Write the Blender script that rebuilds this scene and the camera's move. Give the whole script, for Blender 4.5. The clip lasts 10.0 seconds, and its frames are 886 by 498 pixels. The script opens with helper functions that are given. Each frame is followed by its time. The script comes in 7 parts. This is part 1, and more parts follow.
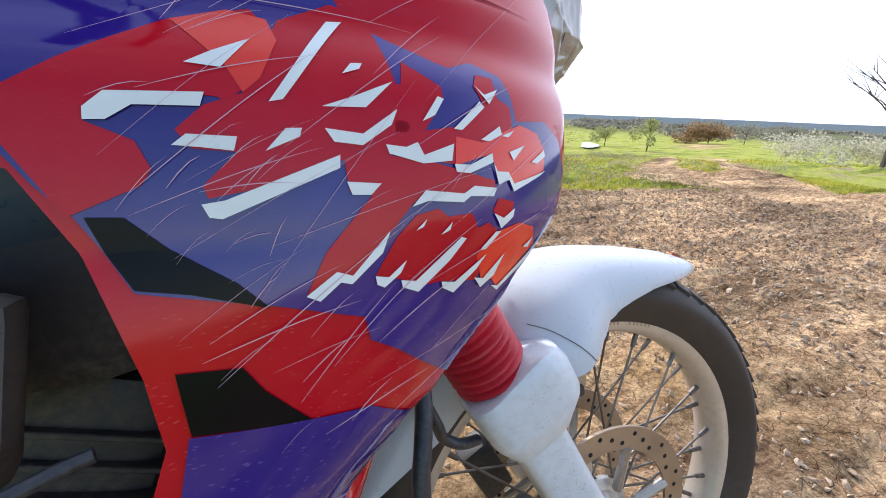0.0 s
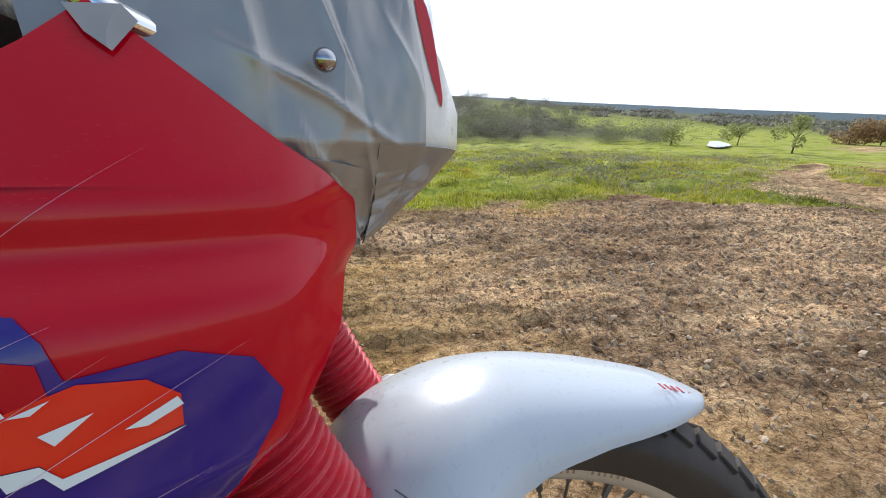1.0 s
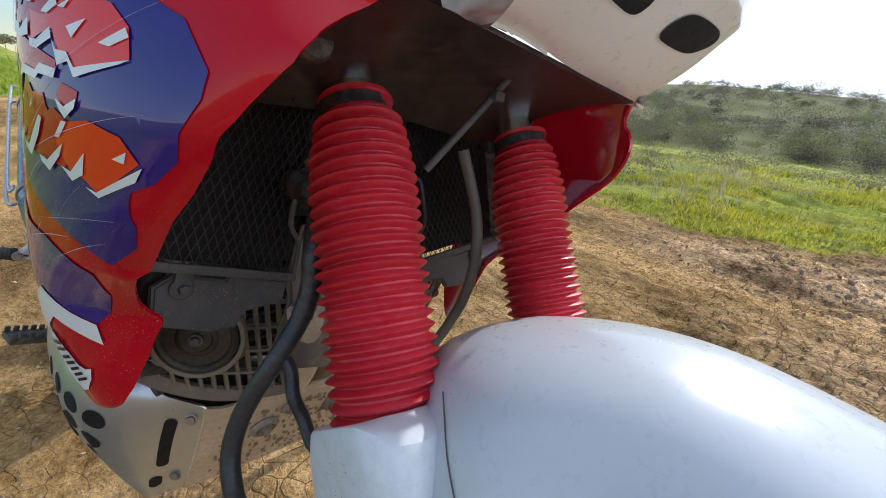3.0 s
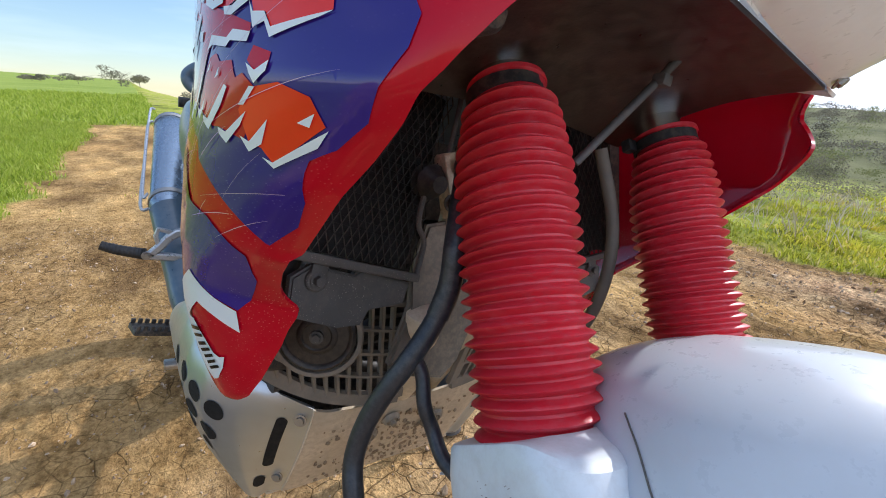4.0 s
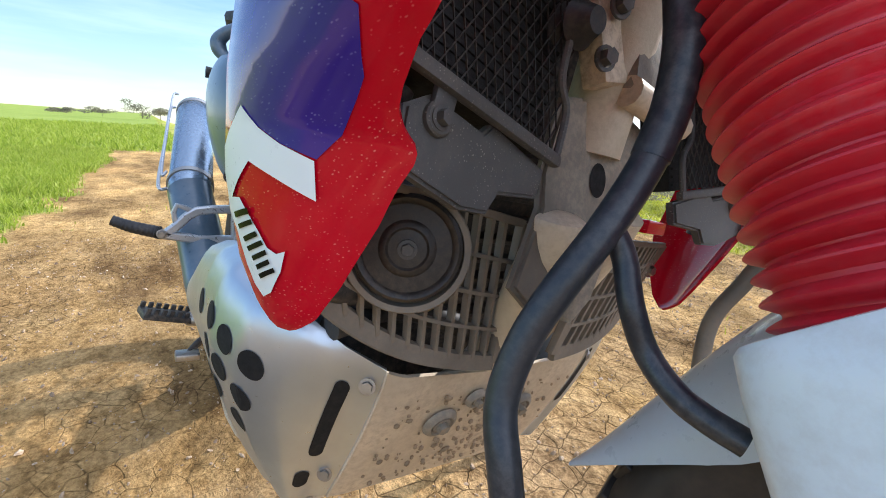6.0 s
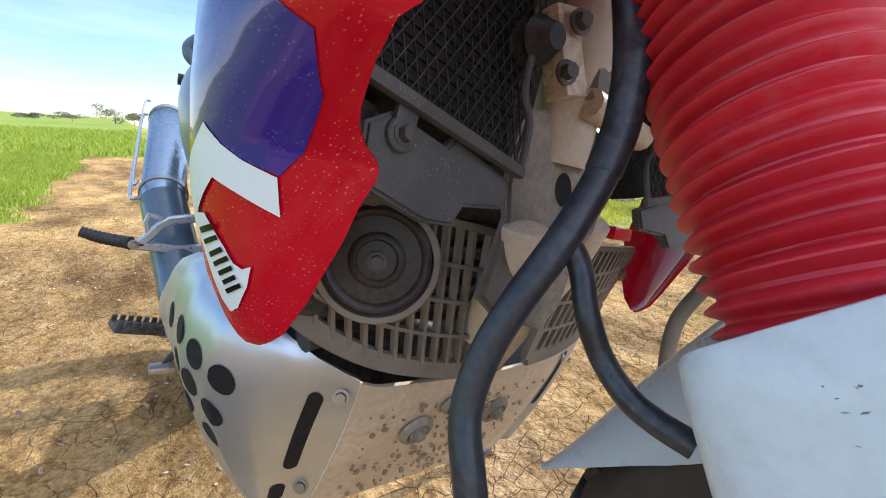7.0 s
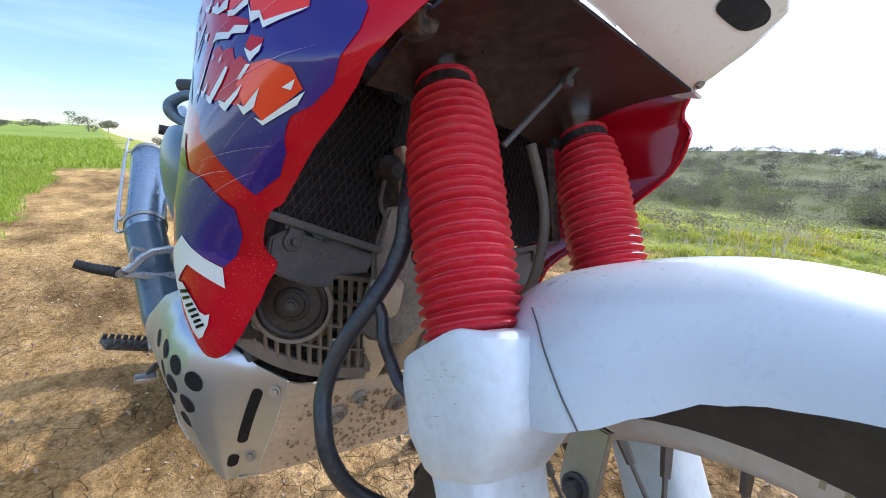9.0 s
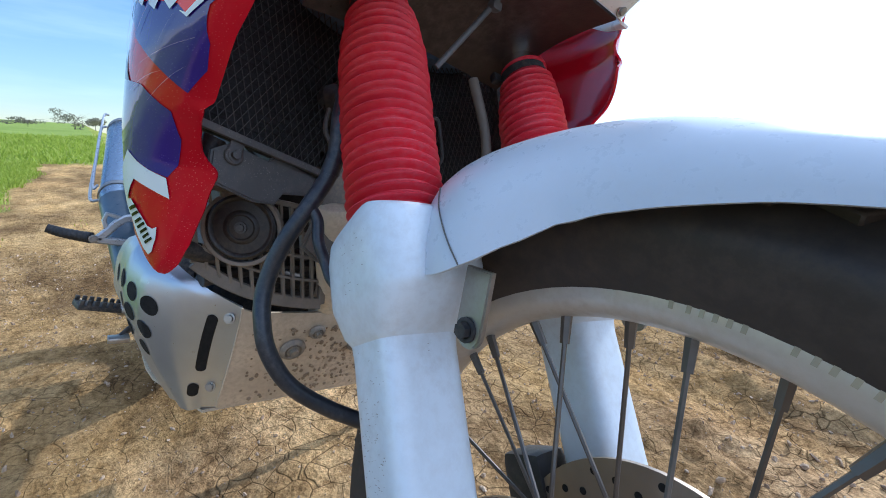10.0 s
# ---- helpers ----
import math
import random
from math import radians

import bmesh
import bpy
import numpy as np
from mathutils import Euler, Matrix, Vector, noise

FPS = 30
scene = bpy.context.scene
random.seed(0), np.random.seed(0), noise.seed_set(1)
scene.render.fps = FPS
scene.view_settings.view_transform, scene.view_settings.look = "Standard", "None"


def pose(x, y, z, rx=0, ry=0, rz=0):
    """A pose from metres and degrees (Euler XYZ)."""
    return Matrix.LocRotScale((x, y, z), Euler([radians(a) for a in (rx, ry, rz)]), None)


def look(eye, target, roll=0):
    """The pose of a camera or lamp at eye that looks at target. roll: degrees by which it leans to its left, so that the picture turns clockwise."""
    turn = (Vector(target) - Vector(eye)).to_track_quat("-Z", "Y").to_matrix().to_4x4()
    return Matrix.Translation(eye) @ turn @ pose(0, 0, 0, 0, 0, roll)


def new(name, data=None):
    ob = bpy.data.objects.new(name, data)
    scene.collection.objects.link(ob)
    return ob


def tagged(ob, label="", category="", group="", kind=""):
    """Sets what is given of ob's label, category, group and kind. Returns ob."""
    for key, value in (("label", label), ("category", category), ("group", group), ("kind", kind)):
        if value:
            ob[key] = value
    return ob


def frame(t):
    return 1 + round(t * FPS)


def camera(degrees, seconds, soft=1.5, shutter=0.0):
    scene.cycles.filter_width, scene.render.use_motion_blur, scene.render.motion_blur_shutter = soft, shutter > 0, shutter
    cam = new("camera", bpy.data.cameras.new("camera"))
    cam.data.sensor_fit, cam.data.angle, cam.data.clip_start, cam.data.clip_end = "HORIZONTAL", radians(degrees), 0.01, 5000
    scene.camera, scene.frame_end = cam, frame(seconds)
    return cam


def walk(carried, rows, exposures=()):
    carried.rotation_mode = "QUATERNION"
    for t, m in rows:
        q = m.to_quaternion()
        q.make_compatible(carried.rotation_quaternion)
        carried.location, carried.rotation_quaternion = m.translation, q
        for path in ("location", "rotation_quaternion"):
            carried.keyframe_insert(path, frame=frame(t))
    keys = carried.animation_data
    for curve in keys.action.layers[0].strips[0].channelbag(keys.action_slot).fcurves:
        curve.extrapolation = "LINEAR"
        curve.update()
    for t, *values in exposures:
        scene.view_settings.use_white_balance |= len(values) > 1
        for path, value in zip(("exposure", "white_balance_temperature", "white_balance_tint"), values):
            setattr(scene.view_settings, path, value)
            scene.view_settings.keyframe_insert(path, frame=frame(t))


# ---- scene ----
from mathutils import geometry

cam = camera(93.4, 10.0, 1.0)
PATH = [
    (0, pose(-0.4227, -0.3525, 0.8859, 71.91, -2.35, -24.82)),
    (0.5, pose(-0.2994, -0.3445, 0.9405, 71.29, -2.48, -20.03)),
    (1, pose(-0.1841, -0.2858, 0.9765, 70.48, -2.44, -10.80)),
    (1.5, pose(-0.1039, -0.2189, 0.9602, 69.45, -2.76, 3.04)),
    (2, pose(-0.0119, -0.1694, 0.9455, 68.69, -2.57, 18.87)),
    (2.5, pose(-0.0146, -0.1734, 0.8840, 68.08, -3.05, 34.43)),
    (3.8, look((-0.045, -0.201, 0.830), (-1.563, 0.929, 0.182), 2.5)),
    (4, pose(-0.0733, -0.2113, 0.8174, 71.63, -2.24, 54.89)),
    (4.5, pose(-0.1297, -0.2641, 0.7721, 73.31, -2.34, 56.20)),
    (5, pose(-0.1682, -0.2531, 0.7160, 74.55, -2.31, 56.80)),
    (5.2, look((-0.177, -0.244, 0.697), (-1.786, 0.827, 0.183), 2.6)),
    (6.5, pose(-0.1929, -0.2318, 0.6754, 75.99, -2.17, 55.00)),
    (7, pose(-0.1841, -0.2274, 0.6827, 76.32, -2.05, 53.65)),
    (7.5, pose(-0.1760, -0.2243, 0.6863, 76.79, -2.10, 52.46)),
    (8, pose(-0.1649, -0.2298, 0.6952, 77.03, -2.06, 51.69)),
    (8.5, pose(-0.1061, -0.2349, 0.7222, 77.26, -2.01, 51.34)),
    (9, pose(0.0083, -0.2453, 0.7713, 77.38, -2.04, 51.30)),
    (9.5, pose(0.0950, -0.2408, 0.7752, 77.30, -1.92, 51.10)),
    (10, pose(0.0789, -0.2249, 0.6972, 77.03, -1.78, 50.31)),
]
walk(cam, PATH, [(0, 0.86, 5950, 16), (0.5, 0.62, 5950, 14), (1.0, 0.40, 6050, 11), (1.5, 0.38, 6050, 11), (2.5, 0.36, 6050, 12), (4.0, 0.62, 5850, 14), (4.5, 0.82, 5850, 17), (5.0, 0.94, 5850, 15), (6.5, 1.08, 5850, 13), (8.0, 1.02, 5850, 16), (8.5, 0.94, 5650, 14), (9.0, 0.84, 5500, 14), (9.5, 0.60, 5300, 12), (10.0, 0.60, 5100, 11)])

# ---- light ----
SUN_AZ, SUN_EL = 95.0, 31.0     # degrees from the bike's heading to its left, and up
world = bpy.data.worlds.new("sky")
scene.world = world
world.use_nodes = True
wn = world.node_tree.nodes
wl = world.node_tree.links
wn.clear()
sky = wn.new("ShaderNodeTexSky")
sky.sky_type = "NISHITA"
sky.sun_disc = False
sky.sun_elevation = radians(SUN_EL)
sky.sun_rotation = radians(90 - SUN_AZ)
sky.air_density, sky.dust_density, sky.ozone_density = 1.25, 0.08, 3.0
bg = wn.new("ShaderNodeBackground")
bg.inputs["Strength"].default_value = 0.106
wo = wn.new("ShaderNodeOutputWorld")
# thin high cloud
wc = wn.new("ShaderNodeTexCoord")
wm = wn.new("ShaderNodeMapping")
wm.inputs["Scale"].default_value = (1.6, 1.1, 9.0)
wm.inputs["Rotation"].default_value = (0.10, 0.06, 0.5)
wl.new(wc.outputs["Generated"], wm.inputs[0])
cn = wn.new("ShaderNodeTexNoise")
cn.inputs["Scale"].default_value, cn.inputs["Detail"].default_value, cn.inputs["Roughness"].default_value = 1.4, 7, 0.6
wl.new(wm.outputs[0], cn.inputs["Vector"])
cr = wn.new("ShaderNodeValToRGB")
cr.color_ramp.elements[0].position, cr.color_ramp.elements[0].color = 0.50, (0, 0, 0, 1)
cr.color_ramp.elements[1].position, cr.color_ramp.elements[1].color = 0.74, (0.16, 0.16, 0.16, 1)
wl.new(cn.outputs[0], cr.inputs[0])
# the veil thickens towards the sun's side
vd = wn.new("ShaderNodeVectorMath")
vd.operation = "DOT_PRODUCT"
vd.inputs[1].default_value = (math.cos(radians(SUN_AZ - 40)), math.sin(radians(SUN_AZ - 40)), 0.25)
wl.new(wc.outputs["Generated"], vd.inputs[0])
vr = wn.new("ShaderNodeMapRange")
vr.interpolation_type = "SMOOTHSTEP"
vr.inputs["From Min"].default_value, vr.inputs["From Max"].default_value = -0.30, 0.95
vr.inputs["To Min"].default_value, vr.inputs["To Max"].default_value = 0.0, 0.95
wl.new(vd.outputs["Value"], vr.inputs["Value"])
va = wn.new("ShaderNodeMath")
va.use_clamp = True
wl.new(cr.outputs[0], va.inputs[0])
wl.new(vr.outputs[0], va.inputs[1])
# and an added veil overhead, out of view, to fill the shade
wz = wn.new("ShaderNodeSeparateXYZ")
wl.new(wc.outputs["Generated"], wz.inputs[0])
zr = wn.new("ShaderNodeMapRange")
zr.interpolation_type = "SMOOTHSTEP"
zr.inputs["From Min"].default_value, zr.inputs["From Max"].default_value = 0.36, 0.85
zr.inputs["To Min"].default_value, zr.inputs["To Max"].default_value = 0.0, 0.27
wl.new(wz.outputs[2], zr.inputs["Value"])
vb = wn.new("ShaderNodeMath")
vb.use_clamp = True
wl.new(va.outputs[0], vb.inputs[0])
wl.new(zr.outputs[0], vb.inputs[1])
cm = wn.new("ShaderNodeMix")
cm.data_type = "RGBA"
wl.new(vb.outputs[0], cm.inputs[0])
wl.new(sky.outputs[0], cm.inputs[6])
cm.inputs[7].default_value = (9.4, 10.0, 11.0, 1)
wl.new(cm.outputs[2], bg.inputs[0])
wl.new(bg.outputs[0], wo.inputs[0])
sun = bpy.data.lights.new("sun", "SUN")
sun.energy, sun.angle, sun.color = 2.6, radians(0.8), (1.0, 0.93, 0.82)
sun_ob = new("sun", sun)
sa, se = radians(SUN_AZ), radians(SUN_EL)
sun_ob.matrix_world = look((60 * math.cos(sa) * math.cos(se), 60 * math.sin(sa) * math.cos(se), 60 * math.sin(se)), (0, 0, 0))

# ---- materials ----
def shader(name):
    m = bpy.data.materials.new(name)
    m.use_nodes = True
    return m, m.node_tree.nodes, m.node_tree.links, m.node_tree.nodes["Principled BSDF"]


def coords(n, l, scale, kind="Object", stretch=(1, 1, 1)):
    c = n.new("ShaderNodeTexCoord")
    mp = n.new("ShaderNodeMapping")
    mp.inputs["Scale"].default_value = [scale * s for s in stretch]
    l.new(c.outputs[kind], mp.inputs[0])
    return mp.outputs[0]


def noise_tex(n, l, vec, scale, detail=4.0, rough=0.6):
    t = n.new("ShaderNodeTexNoise")
    t.inputs["Scale"].default_value = scale
    t.inputs["Detail"].default_value = detail
    t.inputs["Roughness"].default_value = rough
    l.new(vec, t.inputs["Vector"])
    return t.outputs[0]


def ramp(n, l, fac, stops):
    r = n.new("ShaderNodeValToRGB")
    while len(r.color_ramp.elements) < len(stops):
        r.color_ramp.elements.new(0.5)
    for e, (p, c) in zip(r.color_ramp.elements, stops):
        e.position = p
        e.color = (*c, 1) if len(c) == 3 else c
    l.new(fac, r.inputs[0])
    return r.outputs[0]


def mix(n, l, fac, a, b, mode="MIX"):
    m = n.new("ShaderNodeMix")
    m.data_type, m.blend_type = "RGBA", mode
    for sock, v in ((m.inputs[0], fac), (m.inputs[6], a), (m.inputs[7], b)):
        if isinstance(v, (int, float)):
            sock.default_value = v
        elif isinstance(v, tuple):
            sock.default_value = (*v, 1)
        else:
            l.new(v, sock)
    return m.outputs[2]


def bump(n, l, p, height, strength, dist):
    b = n.new("ShaderNodeBump")
    b.inputs["Strength"].default_value = strength
    b.inputs["Distance"].default_value = dist
    l.new(height, b.inputs["Height"])
    l.new(b.outputs[0], p.inputs["Normal"])
    return b


def plain(name, col, rough, metal=0.0, vary=0.25, scale=18.0, dirt=None, dirt_amt=0.5, relief=0.15, coat=0.0, speck=None, gloss=0.5):
    """A worked surface: base colour with broad and fine variation, dust and a fine relief."""
    m, n, l, p = shader(name)
    v = coords(n, l, 1.0)
    big = noise_tex(n, l, v, scale * 0.4, 3)
    fine = noise_tex(n, l, v, scale * 7, 5, 0.7)
    dark = tuple(c * (1 - vary) for c in col)
    lite = tuple(min(1, c * (1 + vary * 0.6)) for c in col)
    c = mix(n, l, ramp(n, l, big, [(0.3, (0, 0, 0)), (0.7, (1, 1, 1))]), dark, lite)
    if dirt:
        both = n.new("ShaderNodeMath")
        both.operation = "MULTIPLY"
        l.new(ramp(n, l, big, [(0.35, (0.1, 0.1, 0.1)), (0.75, (1, 1, 1))]), both.inputs[0])
        l.new(ramp(n, l, fine, [(0.42, (0, 0, 0)), (0.68, (1, 1, 1))]), both.inputs[1])
        k = n.new("ShaderNodeMath")
        k.operation = "MULTIPLY"
        k.inputs[1].default_value = dirt_amt
        l.new(both.outputs[0], k.inputs[0])
        c = mix(n, l, k.outputs[0], c, dirt)
    if speck:
        vo = n.new("ShaderNodeTexVoronoi")
        vo.inputs["Scale"].default_value = 480
        sp = coords(n, l, 1.0, stretch=(0.30, 1.0, 1.0))
        sp.node.inputs["Rotation"].default_value = (0, 0.55, 0)
        warp = noise_tex(n, l, v, 60, 3)
        l.new(mix(n, l, 0.004, sp, warp), vo.inputs["Vector"])
        few = noise_tex(n, l, v, 34, 4, 0.7)
        f2 = n.new("ShaderNodeMath")
        f2.operation = "MULTIPLY"
        l.new(ramp(n, l, vo.outputs[0], [(0.05, (0.85, 0.85, 0.85)), (0.24, (0, 0, 0))]), f2.inputs[0])
        l.new(ramp(n, l, few, [(0.40, (0, 0, 0)), (0.56, (0.85, 0.85, 0.85))]), f2.inputs[1])
        # spray from the wheel: thick low down, thin above
        xyz = n.new("ShaderNodeSeparateXYZ")
        l.new(v, xyz.inputs[0])
        low = n.new("ShaderNodeMapRange")
        low.inputs["From Min"].default_value, low.inputs["From Max"].default_value = 0.66, 0.80
        low.inputs["To Min"].default_value, low.inputs["To Max"].default_value = 1.0, 0.08
        l.new(xyz.outputs[2], low.inputs["Value"])
        f3 = n.new("ShaderNodeMath")
        f3.operation = "MULTIPLY"
        l.new(f2.outputs[0], f3.inputs[0])
        l.new(low.outputs[0], f3.inputs[1])
        c = mix(n, l, f3.outputs[0], c, speck)
    l.new(c, p.inputs["Base Color"])
    rr = ramp(n, l, fine, [(0.3, (rough * 0.8,) * 3), (0.7, (min(1, rough * 1.25),) * 3)])
    l.new(rr, p.inputs["Roughness"])
    p.inputs["Metallic"].default_value = metal
    p.inputs["Specular IOR Level"].default_value = gloss
    p.inputs["Coat Weight"].default_value = coat
    p.inputs["Coat Roughness"].default_value = 0.08
    if relief:
        bump(n, l, p, fine, relief, 0.001)
    return m


DUST = (0.42, 0.33, 0.23)
RED = plain("red paint", (0.47, 0.001, 0.013), 0.08, vary=0.12, scale=9, dirt=(0.50, 0.10, 0.10), dirt_amt=0.05, relief=0.012, coat=0.0, gloss=0.32, speck=(0.66, 0.20, 0.19))
ORANGE = plain("orange red print", (0.74, 0.028, 0.010), 0.09, vary=0.15, scale=12, relief=0.02, coat=0.2, gloss=0.5)
PURPLE = plain("violet blue print", (0.026, 0.011, 0.20), 0.07, vary=0.25, scale=10, relief=0.02, coat=0.25, gloss=0.5, speck=(0.20, 0.18, 0.42))
WHITE_PRINT = plain("white print", (0.76, 0.82, 0.83), 0.32, vary=0.08, scale=20, relief=0.03, coat=0.3)
BLACK_PRINT = plain("black print", (0.006, 0.006, 0.007), 0.12, vary=0.3, relief=0.0, coat=0.0, gloss=0.12)
WHITE = plain("white plastic", (0.53, 0.57, 0.62), 0.30, vary=0.06, scale=14, dirt=(0.45, 0.42, 0.38), dirt_amt=0.18, relief=0.02, coat=0.25)
MASK_WHITE = plain("cream white plastic", (0.78, 0.76, 0.70), 0.3, vary=0.05, scale=14, dirt=(0.4, 0.36, 0.3), dirt_amt=0.15, relief=0.02, coat=0.3)
BOOT = plain("red rubber", (0.58, 0.014, 0.030), 0.42, vary=0.22, scale=25, dirt=(0.52, 0.20, 0.22), dirt_amt=0.4, relief=0.2)
RUBBER = plain("black rubber", (0.022, 0.022, 0.024), 0.55, vary=0.35, scale=25, dirt=DUST, dirt_amt=0.3, relief=0.3)
TYRE = plain("tyre rubber", (0.034, 0.026, 0.022), 0.62, vary=0.25, scale=9, dirt=(0.20, 0.15, 0.11), dirt_amt=0.32, relief=0.25)
HOSE = plain("black hose rubber", (0.020, 0.024, 0.032), 0.36, vary=0.3, scale=30, dirt=(0.3, 0.28, 0.26), dirt_amt=0.25, relief=0.15)
DARK = plain("dark plastic", (0.028, 0.027, 0.027), 0.55, vary=0.35, scale=16, dirt=DUST, dirt_amt=0.45, relief=0.35)
BROWN_DARK = plain("dusty dark underside", (0.034, 0.022, 0.018), 0.34, vary=0.4, scale=12, dirt=(0.26, 0.19, 0.15), dirt_amt=0.28, relief=0.3, speck=(0.32, 0.27, 0.24))
GREY = plain("dusty grey plastic", (0.082, 0.080, 0.077), 0.55, vary=0.35, scale=22, dirt=(0.32, 0.26, 0.19), dirt_amt=0.42, relief=0.4, speck=(0.4, 0.36, 0.3))
MUDDY = plain("muddy painted metal", (0.64, 0.54, 0.39), 0.65, vary=0.25, scale=25, dirt=(0.22, 0.16, 0.10), dirt_amt=0.5, relief=0.6)
GRATE = plain("muddy plastic grate", (0.19, 0.16, 0.125), 0.65, vary=0.35, scale=30, dirt=(0.34, 0.26, 0.18), dirt_amt=0.5, relief=0.5)
MESH = plain("dark wire mesh", (0.040, 0.037, 0.034), 0.5, metal=0.4, vary=0.3, dirt=DUST, dirt_amt=0.35)
CORE = plain("radiator core", (0.007, 0.007, 0.007), 0.7, vary=0.4, relief=0.5)
ALU = plain("brushed aluminium", (0.52, 0.58, 0.65), 0.33, metal=0.8, vary=0.16, scale=14, dirt=(0.48, 0.42, 0.34), dirt_amt=0.22, relief=0.12)
ALU_MUD = plain("mud-stained aluminium", (0.66, 0.545, 0.39), 0.5, metal=0.12, vary=0.25, scale=20, dirt=(0.26, 0.18, 0.11), dirt_amt=0.85, relief=0.5)
RIM_ALU = plain("pale alloy", (0.62, 0.58, 0.52), 0.42, metal=0.55, vary=0.15, scale=16, dirt=(0.45, 0.37, 0.27), dirt_amt=0.5, relief=0.15)
STEEL = plain("steel", (0.42, 0.41, 0.39), 0.38, metal=0.9, vary=0.25, scale=30, dirt=(0.30, 0.23, 0.16), dirt_amt=0.5, relief=0.2)
DISC = plain("drilled steel disc", (0.36, 0.30, 0.23), 0.42, metal=0.75, vary=0.25, scale=25, dirt=(0.45, 0.33, 0.2), dirt_amt=0.6)
DOME = plain("dull chrome", (0.40, 0.40, 0.42), 0.12, metal=1.0, vary=0.2, relief=0.0)
CHROME = plain("chrome", (0.85, 0.85, 0.86), 0.08, metal=1.0, vary=0.05, relief=0.0)
BLUE_METAL = plain("blue-grey painted metal", (0.070, 0.115, 0.165), 0.32, vary=0.3, scale=10, dirt=(0.3, 0.3, 0.3), dirt_amt=0.25, coat=0.3, relief=0.05)
MUFFLER = plain("polished muffler shell", (0.28, 0.36, 0.46), 0.26, metal=0.7, vary=0.10, scale=5, dirt=(0.25, 0.25, 0.25), dirt_amt=0.08, relief=0.03)
LACQUER_SILVER = plain("silver paint", (0.52, 0.54, 0.57), 0.3, metal=0.6, vary=0.12, scale=16, dirt=(0.35, 0.3, 0.25), dirt_amt=0.3)
VINYL = plain("black vinyl", (0.02, 0.02, 0.021), 0.6, vary=0.3, relief=0.4)
# flat black laid over closed surfaces, painting the shade inside openings
HOLE_SHADE = plain("painted hole shade", (0.004, 0.004, 0.004), 0.9, vary=0.2, relief=0.0)
BRASS = plain("yellowed metal", (0.45, 0.36, 0.16), 0.4, metal=0.7, vary=0.25)


def tape_material():
    m, n, l, p = shader("silver duct tape")
    v = coords(n, l, 1.0)
    big = noise_tex(n, l, v, 9, 4)
    c = ramp(n, l, big, [(0.3, (0.27, 0.262, 0.25)), (0.7, (0.38, 0.37, 0.355))])
    l.new(c, p.inputs["Base Color"])
    p.inputs["Metallic"].default_value = 0.6
    p.inputs["Roughness"].default_value = 0.30
    w = noise_tex(n, l, coords(n, l, 1.0, stretch=(1, 1, 6)), 330, 2)
    cre = noise_tex(n, l, coords(n, l, 1.0, stretch=(1, 1.3, 0.35)), 15, 2, 0.45)
    ridge = ramp(n, l, cre, [(0.40, (0, 0, 0)), (0.50, (1, 1, 1)), (0.60, (0.1, 0.1, 0.1)), (0.68, (0.7, 0.7, 0.7))])
    h = mix(n, l, 0.97, w, ridge)
    bump(n, l, p, h, 0.28, 0.006)
    return m


TAPE = tape_material()


def glass_material():
    m, n, l, p = shader("clear lens glass")
    p.inputs["Base Color"].default_value = (0.95, 0.97, 1, 1)
    p.inputs["Transmission Weight"].default_value = 1.0
    p.inputs["Roughness"].default_value = 0.04
    p.inputs["IOR"].default_value = 1.45
    w = n.new("ShaderNodeTexWave")
    w.inputs["Scale"].default_value = 28
    l.new(coords(n, l, 1.0), w.inputs["Vector"])
    bump(n, l, p, w.outputs[0], 0.25, 0.002)
    return m


GLASS = glass_material()
SILVERED = plain("silvered reflector", (0.80, 0.83, 0.88), 0.24, metal=0.9, vary=0.08, scale=30, relief=0.1)
HORN = plain("dusty horn lacquer", (0.020, 0.017, 0.015), 0.45, vary=0.3, scale=30, dirt=(0.22, 0.16, 0.11), dirt_amt=0.28, relief=0.4)
SPOKE = plain("dull spoke steel", (0.17, 0.15, 0.13), 0.45, metal=0.7, vary=0.3, scale=30, dirt=(0.20, 0.14, 0.09), dirt_amt=0.5, relief=0.2)
SCRATCH = plain("pale scratch", (0.62, 0.40, 0.50), 0.6, vary=0.2, scale=40, relief=0.0)
GUARD_WHITE = plain("chipped white plastic", (0.66, 0.71, 0.75), 0.36, vary=0.08, scale=14, dirt=(0.36, 0.32, 0.28), dirt_amt=0.40, relief=0.05, coat=0.2)
MUD = plain("dried mud", (0.30, 0.215, 0.13), 0.85, vary=0.35, scale=40, relief=0.5)
CHIP = plain("scuffed plastic", (0.26, 0.24, 0.22), 0.7, vary=0.3)
GUSSET = plain("dust-caked frame paint", (0.22, 0.19, 0.15), 0.6, vary=0.5, scale=22, dirt=(0.52, 0.42, 0.29), dirt_amt=0.8, relief=0.6)

# ---- mesh tools ----
STEER = pose(0, 0, 0, 0, 0, -5)      # the front wheel points 5 degrees to the right of the bike


def finish(name, bm, material, smooth=True, angle=40):
    me = bpy.data.meshes.new(name)
    bmesh.ops.recalc_face_normals(bm, faces=bm.faces[:])
    bm.to_mesh(me)
    bm.free()
    me.materials.append(material)
    if smooth:
        me.polygons.foreach_set("use_smooth", [True] * len(me.polygons))
        me.set_sharp_from_angle(angle=radians(angle))
    return me


def part(name, bm, material, parent, label="", m=None, smooth=True, angle=40):
    if m is not None:
        bm.transform(m)
    ob = new(name, finish(name, bm, material, smooth, angle))
    ob.parent = parent
    if label:
        ob["label"] = label
    return ob


